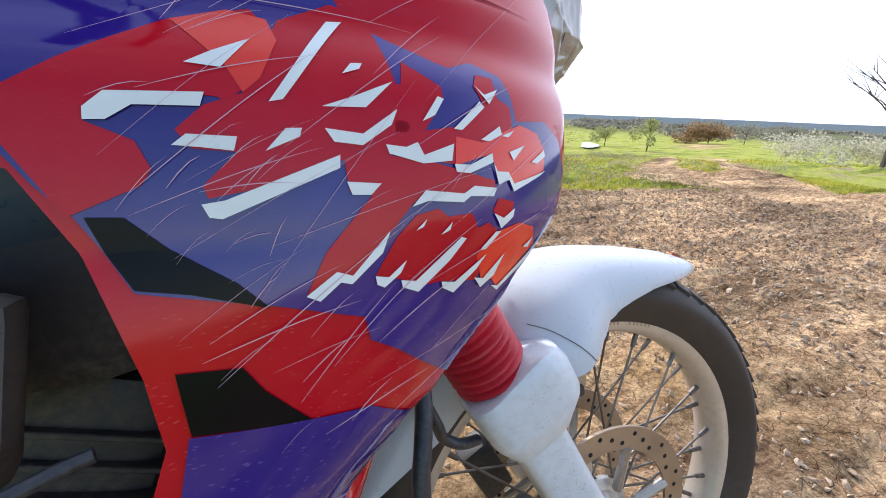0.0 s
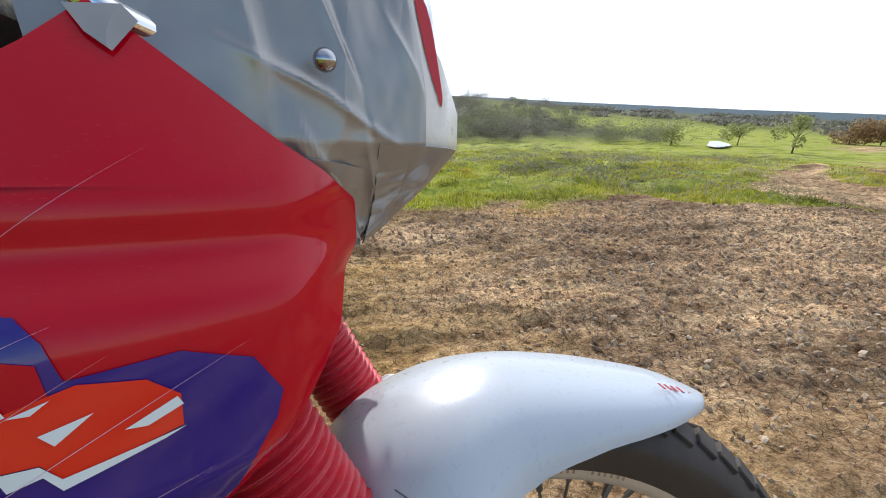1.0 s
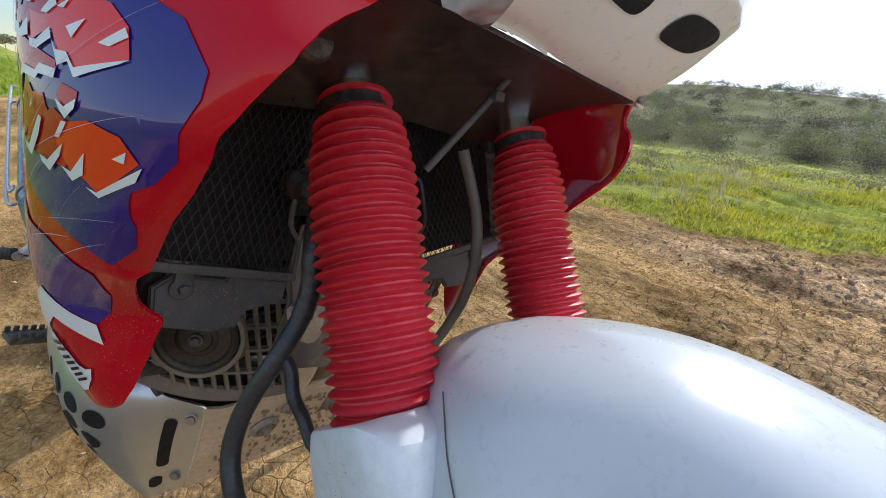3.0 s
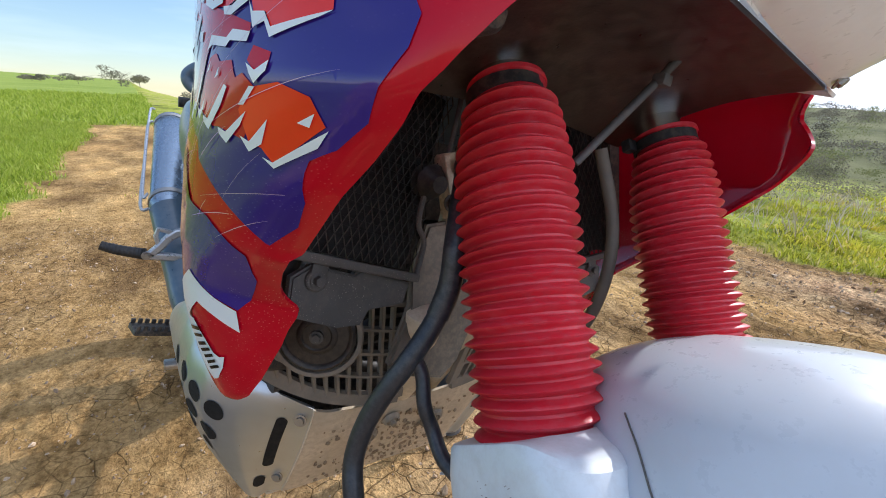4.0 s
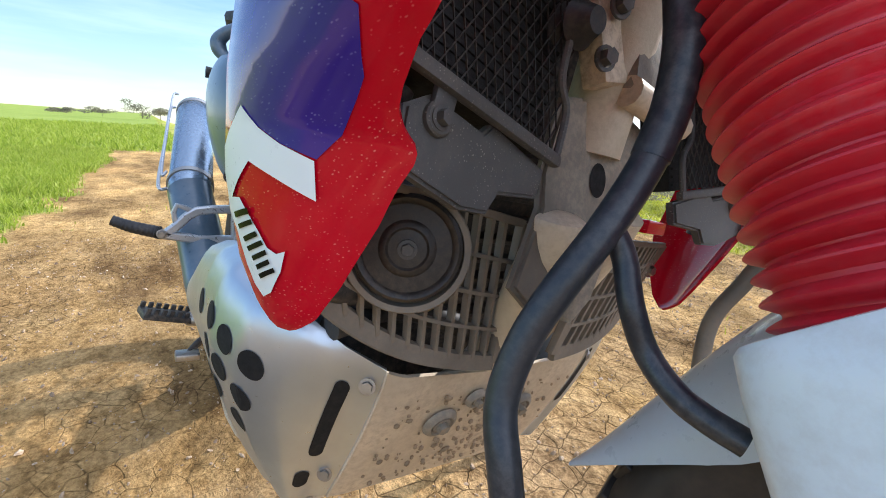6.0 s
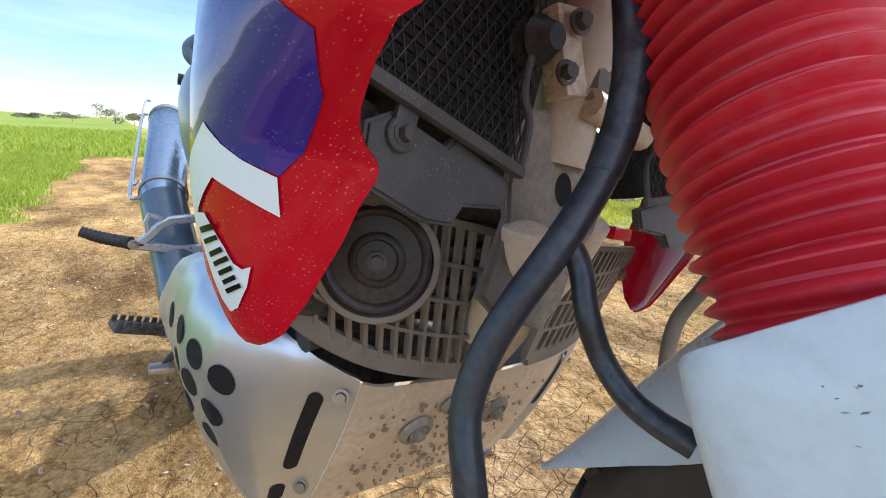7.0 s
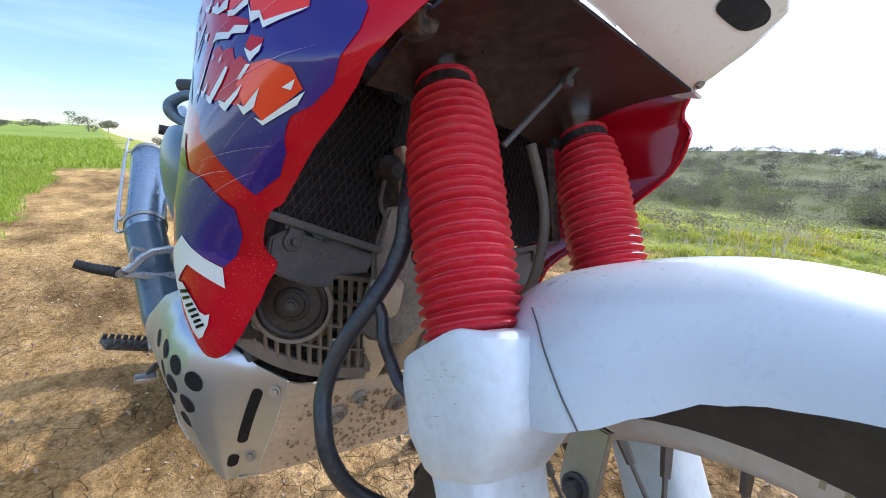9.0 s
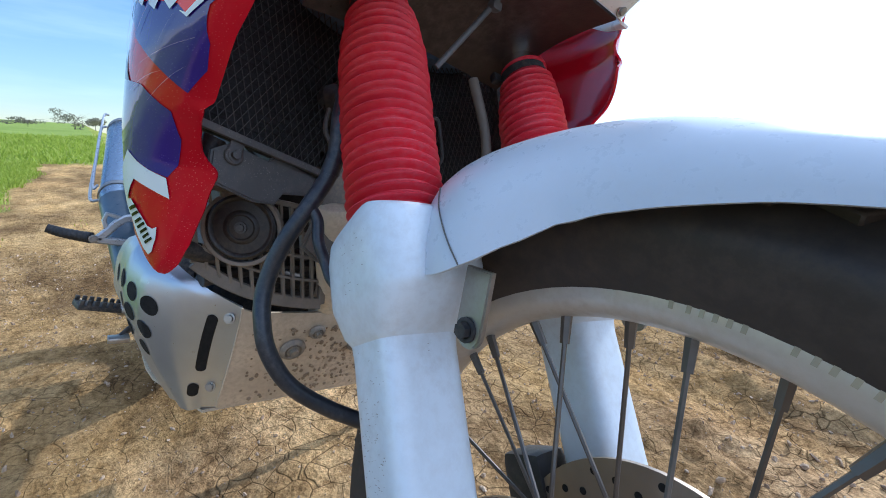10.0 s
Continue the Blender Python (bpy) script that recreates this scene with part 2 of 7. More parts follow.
def spot(name, parent, at=(0, 0, 0)):
    ob = new(name)
    ob.empty_display_size = 0.05
    ob.parent = parent
    ob.location = at
    return ob


def smooth_path(pts, n):
    """A smooth run of n points through control points of any dimension."""
    pts = [np.array(p, float) for p in pts]
    out = []
    m = len(pts) - 1
    for i in range(n):
        u = i / (n - 1) * m
        k = min(int(u), m - 1)
        f = u - k
        a, b = pts[k], pts[k + 1]
        p = pts[k - 1] if k else 2 * a - b
        q = pts[k + 2] if k + 2 <= m else 2 * b - a
        out.append(0.5 * (2 * a + (b - p) * f + (2 * p - 5 * a + 4 * b - q) * f * f + (3 * a - p - 3 * b + q) * f ** 3))
    return out


def skin(rings, closed_ring=True, caps=False, closed_run=False):
    """A surface through rings of points."""
    bm = bmesh.new()
    rows = [[bm.verts.new(p) for p in r] for r in rings]
    k = len(rows[0])
    runs = len(rows) if closed_run else len(rows) - 1
    for i in range(runs):
        a, b = rows[i], rows[(i + 1) % len(rows)]
        for j in range(k if closed_ring else k - 1):
            bm.faces.new((a[j], a[(j + 1) % k], b[(j + 1) % k], b[j]))
    if caps and closed_ring:
        bm.faces.new(rows[0])
        bm.faces.new(rows[-1])
    return bm


def tube(pts, r, sides=12, n=None, caps=True, closed=False):
    """A tube along points; r is one radius or a function of the run 0..1."""
    pts = smooth_path(pts, n) if n else [np.array(p, float) for p in pts]
    rings = []
    prev = None
    for i, p in enumerate(pts):
        a, b = (pts[i - 1], pts[(i + 1) % len(pts)]) if closed else (pts[max(i - 1, 0)], pts[min(i + 1, len(pts) - 1)])
        t = Vector(b - a).normalized()
        if prev is None:
            side = t.orthogonal().normalized()
        else:
            side = (prev - t * prev.dot(t)).normalized()
        prev = side
        up = t.cross(side)
        rr = r(i / (len(pts) - 1)) if callable(r) else r
        rings.append([Vector(p) + rr * (math.cos(2 * math.pi * j / sides) * side + math.sin(2 * math.pi * j / sides) * up) for j in range(sides)])
    return skin(rings, caps=caps and not closed, closed_run=closed)


def lathe(profile, sides=48, axis="Y", closed=False):
    """A profile of (radius, along) turned round an axis."""
    rings = []
    for k in range(sides):
        a = 2 * math.pi * k / sides
        c, s = math.cos(a), math.sin(a)
        if axis == "Y":
            rings.append([(r * c, h, r * s) for r, h in profile])
        elif axis == "Z":
            rings.append([(r * c, r * s, h) for r, h in profile])
        else:
            rings.append([(h, r * c, r * s) for r, h in profile])
    return skin(rings, closed_ring=closed, closed_run=True)


def block(sx, sy, sz, bevel=0.003, m=None, seg=2):
    bm = bmesh.new()
    bmesh.ops.create_cube(bm, size=1)
    bmesh.ops.scale(bm, vec=(sx, sy, sz), verts=bm.verts)
    if bevel:
        bmesh.ops.bevel(bm, geom=bm.edges[:], offset=bevel, segments=seg, affect="EDGES", profile=0.6)
    if m is not None:
        bm.transform(m)
    return bm


def prism(poly, thick, bevel=0.0015, m=None):
    """A flat plate of an outline in x, y with a thickness along z."""
    bm = bmesh.new()
    f = bm.faces.new([bm.verts.new((x, y, 0)) for x, y in poly])
    r = bmesh.ops.extrude_face_region(bm, geom=[f])
    bmesh.ops.translate(bm, vec=(0, 0, thick), verts=[v for v in r["geom"] if isinstance(v, bmesh.types.BMVert)])
    if bevel:
        es = [e for e in bm.edges if abs(e.verts[0].co.z - e.verts[1].co.z) < 1e-6]
        bmesh.ops.bevel(bm, geom=es, offset=bevel, segments=2, affect="EDGES")
    if m is not None:
        bm.transform(m)
    return bm


def sheet(fn, nu, nv, thick, out=(1, 0, 0)):
    """A shell whose outer face is fn(u, v); it is thick away from the direction out, and its edges are closed."""
    g = [[Vector(fn(i / nu, j / nv)) for j in range(nv + 1)] for i in range(nu + 1)]
    bm = bmesh.new()
    top = [[bm.verts.new(p) for p in r] for r in g]
    faces = [bm.faces.new((top[i][j], top[i + 1][j], top[i + 1][j + 1], top[i][j + 1])) for i in range(nu) for j in range(nv)]
    bm.normal_update()
    tot = Vector()
    for f in faces:
        tot += f.normal * f.calc_area()
    sg = 1 if tot.dot(Vector(out)) >= 0 else -1
    low = [[bm.verts.new(top[i][j].co - sg * top[i][j].normal * thick) for j in range(nv + 1)] for i in range(nu + 1)]
    for i in range(nu):
        for j in range(nv):
            bm.faces.new((low[i][j], low[i][j + 1], low[i + 1][j + 1], low[i + 1][j]))
    for j in range(nv):
        bm.faces.new((top[0][j], top[0][j + 1], low[0][j + 1], low[0][j]))
        bm.faces.new((top[nu][j], low[nu][j], low[nu][j + 1], top[nu][j + 1]))
    for i in range(nu):
        bm.faces.new((top[i][0], low[i][0], low[i + 1][0], top[i + 1][0]))
        bm.faces.new((top[i][nv], top[i + 1][nv], low[i + 1][nv], low[i][nv]))
    return bm


def merge(*bms):
    out = bms[0]
    for b in bms[1:]:
        me = bpy.data.meshes.new("join")
        b.to_mesh(me)
        b.free()
        out.from_mesh(me)
        bpy.data.meshes.remove(me)
    return out


def along(p, q):
    """A pose at p whose z points at q."""
    d = Vector(q) - Vector(p)
    return Matrix.Translation(p) @ d.to_track_quat("Z", "Y").to_matrix().to_4x4()


def bolt(parent, p, toward, r=0.006, h=0.004, material=None, name="bolt", m=None):
    bm = lathe([(0.0001, 0), (r * 1.5, 0), (r * 1.5, h * 0.35), (r * 1.05, h * 0.4)], 14, "Z")
    head = bmesh.new()
    bmesh.ops.create_cone(head, cap_ends=True, segments=6, radius1=r, radius2=r * 0.95, depth=h)
    bmesh.ops.translate(head, vec=(0, 0, h * 0.8), verts=head.verts)
    bm = merge(bm, head)
    bm.transform(along(p, Vector(p) + Vector(toward)))
    return part(name, bm, material or STEEL, parent, m=m, angle=30)


def lerp_table(table, x):
    xs = [a for a, _ in table]
    return float(np.interp(x, xs, [b for _, b in table]))


# ---- the motorcycle: x ahead, y to its left, z up, origin under the front axle ----
LEAN = 9.47
bike = new("motorcycle")
bike.empty_display_size = 0.3
bike.matrix_world = pose(0, 0, 0.342, -LEAN, 0, 0) @ pose(0, 0, -0.345)
tagged(bike, "red, white and violet adventure motorcycle leaning on its side stand", "motorcycle")

MID = 0.012          # the body's middle plane
RAKE, FORK_OFF, FORK_HALF, BOOT_R = radians(29.3), 0.043, 0.103, 0.040


def fork_at(s, side):
    return Vector((-FORK_OFF - math.sin(RAKE) * s, side * FORK_HALF, 0.345 + math.cos(RAKE) * s))


FORK_M = {sd: Matrix.Translation(fork_at(0, sd)) @ pose(0, 0, 0, 0, -math.degrees(RAKE), 0) for sd in (-1, 1)}


# -- front wheel --
def front_wheel(name, parent, at, rim_r, tyre_r, half, m, discs):
    wheel = spot(name, parent)
    place = m @ Matrix.Translation(at)
    prof = [(rim_r - 0.004, -half * 0.62), (rim_r + 0.010, -half * 0.80), ((rim_r + tyre_r) / 2, -half), (tyre_r - 0.022, -half * 0.93),
            (tyre_r - 0.010, -half * 0.70), (tyre_r - 0.003, -half * 0.36), (tyre_r, 0)]
    prof = smooth_path(prof + [(r, -h) for r, h in prof[-2::-1]], 29)
    tyre = part("tyre", lathe([tuple(p) for p in prof], 96), TYRE, wheel, "worn black tyre with dusty tread", place)
    blocks = bmesh.new()
    for k in range(64):
        for sgn in (-1, 1):
            a = 2 * math.pi * (k + 0.25 * sgn) / 64
            w, ln = half * 0.62, 2 * math.pi * tyre_r / 64 * 0.70
            b = block(ln, w, 0.007, 0.0012, seg=1)
            b.transform(pose(0, 0, 0, 0, 0, sgn * 24))
            b.transform(pose(0, 0, 0, sgn * -24, 0, 0))
            b.transform(Matrix.Translation((0, sgn * half * 0.44, tyre_r - 0.0035)))
            b.transform(pose(0, 0, 0, 0, math.degrees(a), 0))
            blocks = merge(blocks, b)
    tread = part("tread", blocks, TYRE, tyre, m=place)
    tread["kind"] = "stuff"
    rp = [(rim_r, -0.029), (rim_r + 0.0005, -0.025), (rim_r - 0.012, -0.024), (rim_r - 0.016, -0.012), (rim_r - 0.018, 0), (rim_r - 0.016, 0.012),
          (rim_r - 0.012, 0.024), (rim_r + 0.0005, 0.025), (rim_r, 0.029), (rim_r - 0.010, 0.029), (rim_r - 0.019, 0.023), (rim_r - 0.024, 0.010),
          (rim_r - 0.025, 0), (rim_r - 0.024, -0.010), (rim_r - 0.019, -0.023), (rim_r - 0.010, -0.029)]
    rim = part("rim", lathe(rp, 96, closed=True), RIM_ALU, wheel, "pale dusty alloy rim", place)
    if discs:
        for a in (91.2, 89.2, 87.8, 86.4, 85.0, 83.6, 79.2, 77.6, 76.2, 74.6, 73.0, 71.6):
            mk = block(0.0026, 0.0004, 0.0046, 0, Matrix.Translation((0, -0.0291, rim_r - 0.0052)), 1)
            part("stamped_mark", mk, DISC, rim, m=place @ pose(0, 0, 0, 0, 90 - a, 0))
    part("hub", lathe([(0.010, -0.062), (0.030, -0.060), (0.032, -0.045), (0.047, -0.040), (0.047, -0.032), (0.028, -0.026), (0.026, 0), (0.028, 0.026),
                       (0.047, 0.032), (0.047, 0.040), (0.032, 0.045), (0.030, 0.060), (0.010, 0.062)], 40), RIM_ALU, wheel, m=place)
    sp = nip = None
    for k in range(36):
        side = -1 if k % 2 else 1
        a = 2 * math.pi * k / 36
        lead = radians(38) * (1 if (k // 2) % 2 else -1)
        p = (0.044 * math.cos(a + lead), side * 0.036, 0.044 * math.sin(a + lead))
        q = ((rim_r - 0.023) * math.cos(a), side * 0.006, (rim_r - 0.023) * math.sin(a))
        d = (Vector(q) - Vector(p))
        part("spoke", tube([p, q], 0.0019, 6), SPOKE, wheel, m=place)
        e = Vector(q) - d.normalized() * 0.022
        part("nipple", tube([e, q], lambda u: 0.0036 + 0.0008 * u, 6), SPOKE, wheel, m=place)
    if discs:
        for side in (-1, 1):
            y = side * 0.058
            ring = lathe([(0.104, y - 0.0022), (0.138, y - 0.0022), (0.138, y + 0.0022), (0.104, y + 0.0022)], 72, closed=True)
            disc = part("brake_disc", ring, DISC, wheel, "rust-tinted drilled steel brake disc", place)
            # black discs paint the dark of the drill holes; the ring stays solid
            hb = bmesh.new()
            for k in range(40):
                a = 2 * math.pi * k / 40
                rr = 0.114 + 0.007 * (k % 3)
                for f in (-1, 1):
                    c = bmesh.new()
                    bmesh.ops.create_cone(c, cap_ends=True, segments=10, radius1=0.0034, radius2=0.0034, depth=0.0004)
                    c.transform(Matrix.Translation((rr * math.cos(a), y + f * 0.0023, rr * math.sin(a))) @ pose(0, 0, 0, 90, 0, 0))
                    hb = merge(hb, c)
            part("drill_hole_shade", hb, HOLE_SHADE, disc, m=place)
            for k in range(6):
                a = 2 * math.pi * k / 6
                arm = tube([(0.040 * math.cos(a), y * 0.9, 0.040 * math.sin(a)), (0.106 * math.cos(a + 0.25), y, 0.106 * math.sin(a + 0.25))], 0.007, 8)
                part("disc_carrier", arm, STEEL, disc, m=place)
    return wheel


front_wheel("front_wheel", bike, (0, 0, 0.345), 0.2805, 0.3475, 0.046, STEER, True)


# -- fork --
def fork_leg(side):
    leg = spot("fork_leg", bike)
    m = STEER @ FORK_M[side]
    part("slider", lathe([(0.010, -0.035), (0.026, -0.033), (0.029, -0.02), (0.030, 0.02), (0.029, 0.10), (0.027, 0.26), (0.024, 0.29), (0.024, 0.335)], 28, "Z"),
         LACQUER_SILVER, leg, "silver painted fork slider with stone chips", m)
    part("stanchion", lathe([(0.0215, 0.33), (0.0215, 0.90)], 28, "Z"), CHROME, leg, m=m @ Matrix.Translation((0.004, 0.0085, 0)))
    part("axle_lug", tube([(0.0, 0, 0.0), (0.043 / math.cos(RAKE) * 0.9, 0, 0.012)], 0.024, 16), LACQUER_SILVER, leg, m=m)
    # the gaiter: rounded ribs, a swelling in the upper half, a plain lip at both ends
    prof = [(0.036, 0.290)]
    ribs, lo, hi = 26, 0.296, 0.540
    pitch = (hi - lo) / ribs
    for k in range(ribs):
        z = lo + k * pitch
        u = (k + 0.5) / ribs
        big = (0.0404 if side < 0 else 0.0388) + 0.0016 + 0.0008 * math.sin(math.pi * min(1, u * 1.05)) - 0.0078 * max(0, (u - 0.78) / 0.22) ** 1.4
        for f, d in ((0.0, 0.0062), (0.10, 0.0060), (0.26, 0.0034), (0.40, 0.0008), (0.50, 0.0), (0.60, 0.0006), (0.76, 0.0030), (0.90, 0.0058)):
            prof.append((big - d, z + f * pitch))
    prof += [(0.0295, 0.540), (0.0275, 0.542), (0.0275, 0.553), (0.0290, 0.554), (0.0290, 0.557), (0.022, 0.559)]
    bm = lathe(prof, 56, "Z")
    for v in bm.verts:
        u = max(0.0, min(1.0, (v.co.z - lo) / (hi - lo)))
        v.co.x += -0.003 * math.sin(math.pi * u) + 0.007 * u * u
        v.co.y += 0.0060 + 0.0040 * u + 0.0006 * math.sin(v.co.z * 900)
    boot = part("fork_gaiter", bm, BOOT, leg, "ribbed red rubber fork gaiter, dusty", m)
    part("clamp", lathe([(0.0268, 0.5425), (0.0290, 0.5435), (0.0290, 0.5518), (0.0268, 0.5528)], 32, "Z"), RUBBER, boot, "black clamp band", m @ Matrix.Translation((0.006, 0.0085, 0)))
    part("clamp_screw", block(0.010, 0.012, 0.012, 0.002, Matrix.Translation((-0.012, 0.0085 - side * 0.031, 0.549))), RUBBER, boot, m=m)
    # brake caliper behind the leg
    cal = part("brake_caliper", block(0.052, 0.045, 0.095, 0.010, Matrix.Translation((-0.062, -side * 0.030, 0.070))), DARK, leg, "dark brake caliper", m)
    for z in (0.048, 0.094):
        part("caliper_piston", lathe([(0.0001, 0.024), (0.015, 0.024), (0.016, 0.016), (0.016, 0.0)], 18, "Y"), STEEL, cal,
             m=m @ Matrix.Translation((-0.062, -side * 0.030 + (-0.0 if side > 0 else 0), z)))
    return leg


for sd in (-1, 1):
    fork_leg(sd)
clamp_m = STEER @ Matrix.Translation((-FORK_OFF - math.sin(RAKE) * 0.640, 0, 0.345 + math.cos(RAKE) * 0.640)) @ pose(0, 0, 0, 0, -math.degrees(RAKE), 0)
part("lower_yoke", block(0.075, 0.27, 0.045, 0.012, clamp_m), DARK, bike, "black fork yoke")
part("steering_head", tube([(-0.352, MID, 0.842), (-0.42, MID, 0.985)], 0.030, 20), BROWN_DARK, bike)


# -- front fender --
def fender():
    fen = spot("front_fender", bike)
    run = smooth_path([(-0.352, 0.454, 0.052, 0.006), (-0.322, 0.512, 0.056, 0.037), (-0.294, 0.562, 0.060, 0.060), (-0.256, 0.617, 0.068, 0.066),
                       (-0.201, 0.676, 0.097, 0.082), (-0.130, 0.708, 0.127, 0.100), (-0.050, 0.726, 0.097, 0.074), (0.030, 0.722, 0.080, 0.048),
                       (0.090, 0.713, 0.066, 0.034), (0.140, 0.703, 0.049, 0.022), (0.172, 0.691, 0.029, 0.011), (0.186, 0.685, 0.009, 0.003)], 70)
    nv = 28

    def surf(u, v):
        f = u * 69
        k = min(int(f), 68)
        a, b = run[k], run[k + 1]
        p = a + (b - a) * (f - k)
        tx, tz = b[0] - a[0], b[1] - a[1]
        ln = math.hypot(tx, tz)
        nx, nz = tz / ln, -tx / ln
        s = 2 * v - 1
        lat = math.copysign(1 - (1 - abs(s)) ** 1.7, s)
        dep = abs(s) ** 2.3
        ridge = 0.0015 * math.exp(-(s / 0.12) ** 2) * (1 if 0.4 < u < 0.8 else 0)
        return (p[0] + nx * (p[3] * dep - ridge), p[2] * lat, p[1] + nz * (p[3] * dep - ridge))
    shell = part("fender_shell", sheet(surf, 96, nv, 0.0028, (0, 0, 1)), WHITE, fen, "glossy white front fender shell with scuffs", STEER, angle=50)
    for side in (-1, 1):
        guard(fen, side)
        ends = []
        for x, z in ((-0.160, 0.672), (-0.090, 0.612)):
            goal = Vector((x, side * 0.100, z))
            ends.append(min(((u / 200, 0.5 + side * w / 100) for u in range(60, 160) for w in range(18, 51)), key=lambda q: (Vector(surf(*q)) - goal).length))
        line = []
        for k in range(6):
            f = k / 5
            p = Vector(surf(ends[0][0] + (ends[1][0] - ends[0][0]) * f ** 0.8, ends[0][1] + (ends[1][1] - ends[0][1]) * f))
            line.append(p + Vector((0, side * 0.0005, 0.0002)))
        part("seam", tube(line, 0.0005, 6, 30), GREY, shell, m=STEER)
    bm = bmesh.new()
    for k in range(5):
        bm = merge(bm, block(0.0035, 0.009, 0.0006, 0, pose(0.118 + 0.010 * k, -0.030 + 0.004 * k, 0.7118 - 0.0040 * k, 12, 16, 20), 1))
    part("sticker", bm, RED, shell, "worn red sticker marks", STEER)
    return fen


def guard(fen, side):
    """The white shroud round a fork leg, open at the top for the gaiter."""
    rows = [(0.318, 0.050, 0.0410, 0.004, 0.0), (0.3175, 0.054, 0.0430, 0.006, 0.0), (0.315, 0.057, 0.0445, 0.007, 0.0), (0.300, 0.059, 0.0462, 0.009, 0.001), (0.266, 0.058, 0.0460, 0.009, 0.001),
            (0.260, 0.056, 0.0445, 0.008, 0.002), (0.238, 0.038, 0.0370, -0.001, 0.003), (0.232, 0.0325, 0.0335, -0.003, 0.002), (0.222, 0.031, 0.033, -0.003, 0.002), (0.10, 0.0295, 0.032, -0.003, 0.002),
            (0.02, 0.0295, 0.032, -0.002, 0.002), (-0.03, 0.029, 0.031, 0.0, 0.002)]
    rings = []
    for s, rx, ry, dx, dy in rows:
        ring = []
        box = max(0.0, min(1.0, (s - 0.238) / 0.022))
        for j in range(56):
            a = 2 * math.pi * j / 56
            c, sn = math.cos(a), math.sin(a)
            k = 0.42 if c < 0 else 0.42 + 0.16 * box
            x = rx * math.copysign(abs(c) ** k, c) + dx + 0.004
            y = ry * math.copysign(abs(sn) ** k, sn) + side * dy
            tilt = (0.17 * (min(x, 0.030) + 0.02) - 0.35 * max(0, x - 0.040)) * max(0, min(1, (s - 0.26) / 0.06))
            ring.append((x, y, s + tilt))
        rings.append(ring)
    inner = []
    for ring, (h, rx, ry, dx, dy) in zip(rings, rows):
        if h > 0.295:
            hole = [(-0.001 + 0.0385 * math.cos(2 * math.pi * j / 56), 0.0060 + 0.0380 * math.sin(2 * math.pi * j / 56)) for j in range(56)]
            inner.append([(x, y, h - 0.0015 + 0.17 * (min(x, 0.030) + 0.02) * max(0, min(1, (h - 0.26) / 0.06))) for x, y in hole])
        else:
            inner.append([(x - 0.0026 * x / rx, y * (1 - 0.0026 / ry), z) for x, y, z in ring])
    bm = skin(rings + inner[::-1], closed_run=True)
    g = part("fork_guard", bm, GUARD_WHITE, fen, "white plastic fork guard, scratched and dirty", STEER @ FORK_M[side], angle=28)
    # stone chips and short scuffs on the outer face
    rs = random.Random(21 + side)
    chips = bmesh.new()
    for k in range(170):
        s = rs.choice((rs.uniform(0.266, 0.310), rs.gauss(0.15, 0.045), rs.gauss(0.13, 0.04), rs.gauss(0.17, 0.04), rs.gauss(0.13, 0.05)))
        i = min(range(len(rows)), key=lambda q: abs(rows[q][0] - s))
        _, rx, ry, dx, dy = rows[i]
        if not 0.0 < s < 0.318 or 0.228 < s < 0.262:
            continue
        x = rs.gauss(0.014, 0.012) if s > 0.2 else rs.uniform(-0.020, 0.016)
        y = side * (ry * max(0.0, 1 - abs((x - dx - 0.004) / rx) ** (2 / 0.42)) ** 0.21 + dy + 0.0005)
        ln, wd, a = rs.uniform(0.0004, 0.0016), rs.uniform(0.00012, 0.0004), rs.gauss(0, 0.25)
        c, sn = math.cos(a), math.sin(a)
        chips.faces.new([chips.verts.new((x + u * ln * c - w * wd * sn, y, s + u * ln * sn + w * wd * c)) for u, w in ((-1, -0.4), (0.2, -1), (1, 0.3), (-0.3, 1))])
    ch = part("chipping", chips, CHIP, g, "dark stone chips", STEER @ FORK_M[side], smooth=False)
    ch["kind"] = "stuff"
    # bolted lug below the seam
    plate = [(-0.011, 0.034), (0.013, 0.034), (0.0125, -0.004)] + [(0.0125 * math.cos(t), -0.006 + 0.0125 * math.sin(t)) for t in [-math.pi * k / 10 for k in range(1, 10)]] + [(-0.0125, -0.004)]
    lug = part("fender_bracket", prism(plate, 0.005, 0.001, STEER @ Matrix.Translation((-0.091, side * 0.098 + 0.0025, 0.585)) @ pose(0, 0, 0, 90, 0, 0)), STEEL, fen)
    bolt(lug, STEER @ Vector((-0.091, side * 0.101, 0.579)), (0, side, 0), 0.0056, 0.005, RUBBER)


fender()


# -- side fairings --
EDGE_F = [(0.534, -0.433), (0.538, -0.425), (0.548, -0.413), (0.571, -0.399), (0.594, -0.387), (0.611, -0.378), (0.629, -0.370), (0.643, -0.3625), (0.649, -0.3610), (0.656, -0.3615),
          (0.664, -0.3585), (0.672, -0.352), (0.687, -0.337), (0.697, -0.324), (0.710, -0.312), (0.735, -0.286), (0.763, -0.257), (0.788, -0.2315), (0.809, -0.2145), (0.823, -0.2065), (0.837, -0.1990),
          (0.847, -0.1955), (0.860, -0.1945), (0.869, -0.1940), (0.876, -0.1905), (0.884, -0.187), (0.909, -0.1875), (0.925, -0.2020), (0.938, -0.220), (0.953, -0.2385), (0.972, -0.2625), (0.984, -0.2785)]
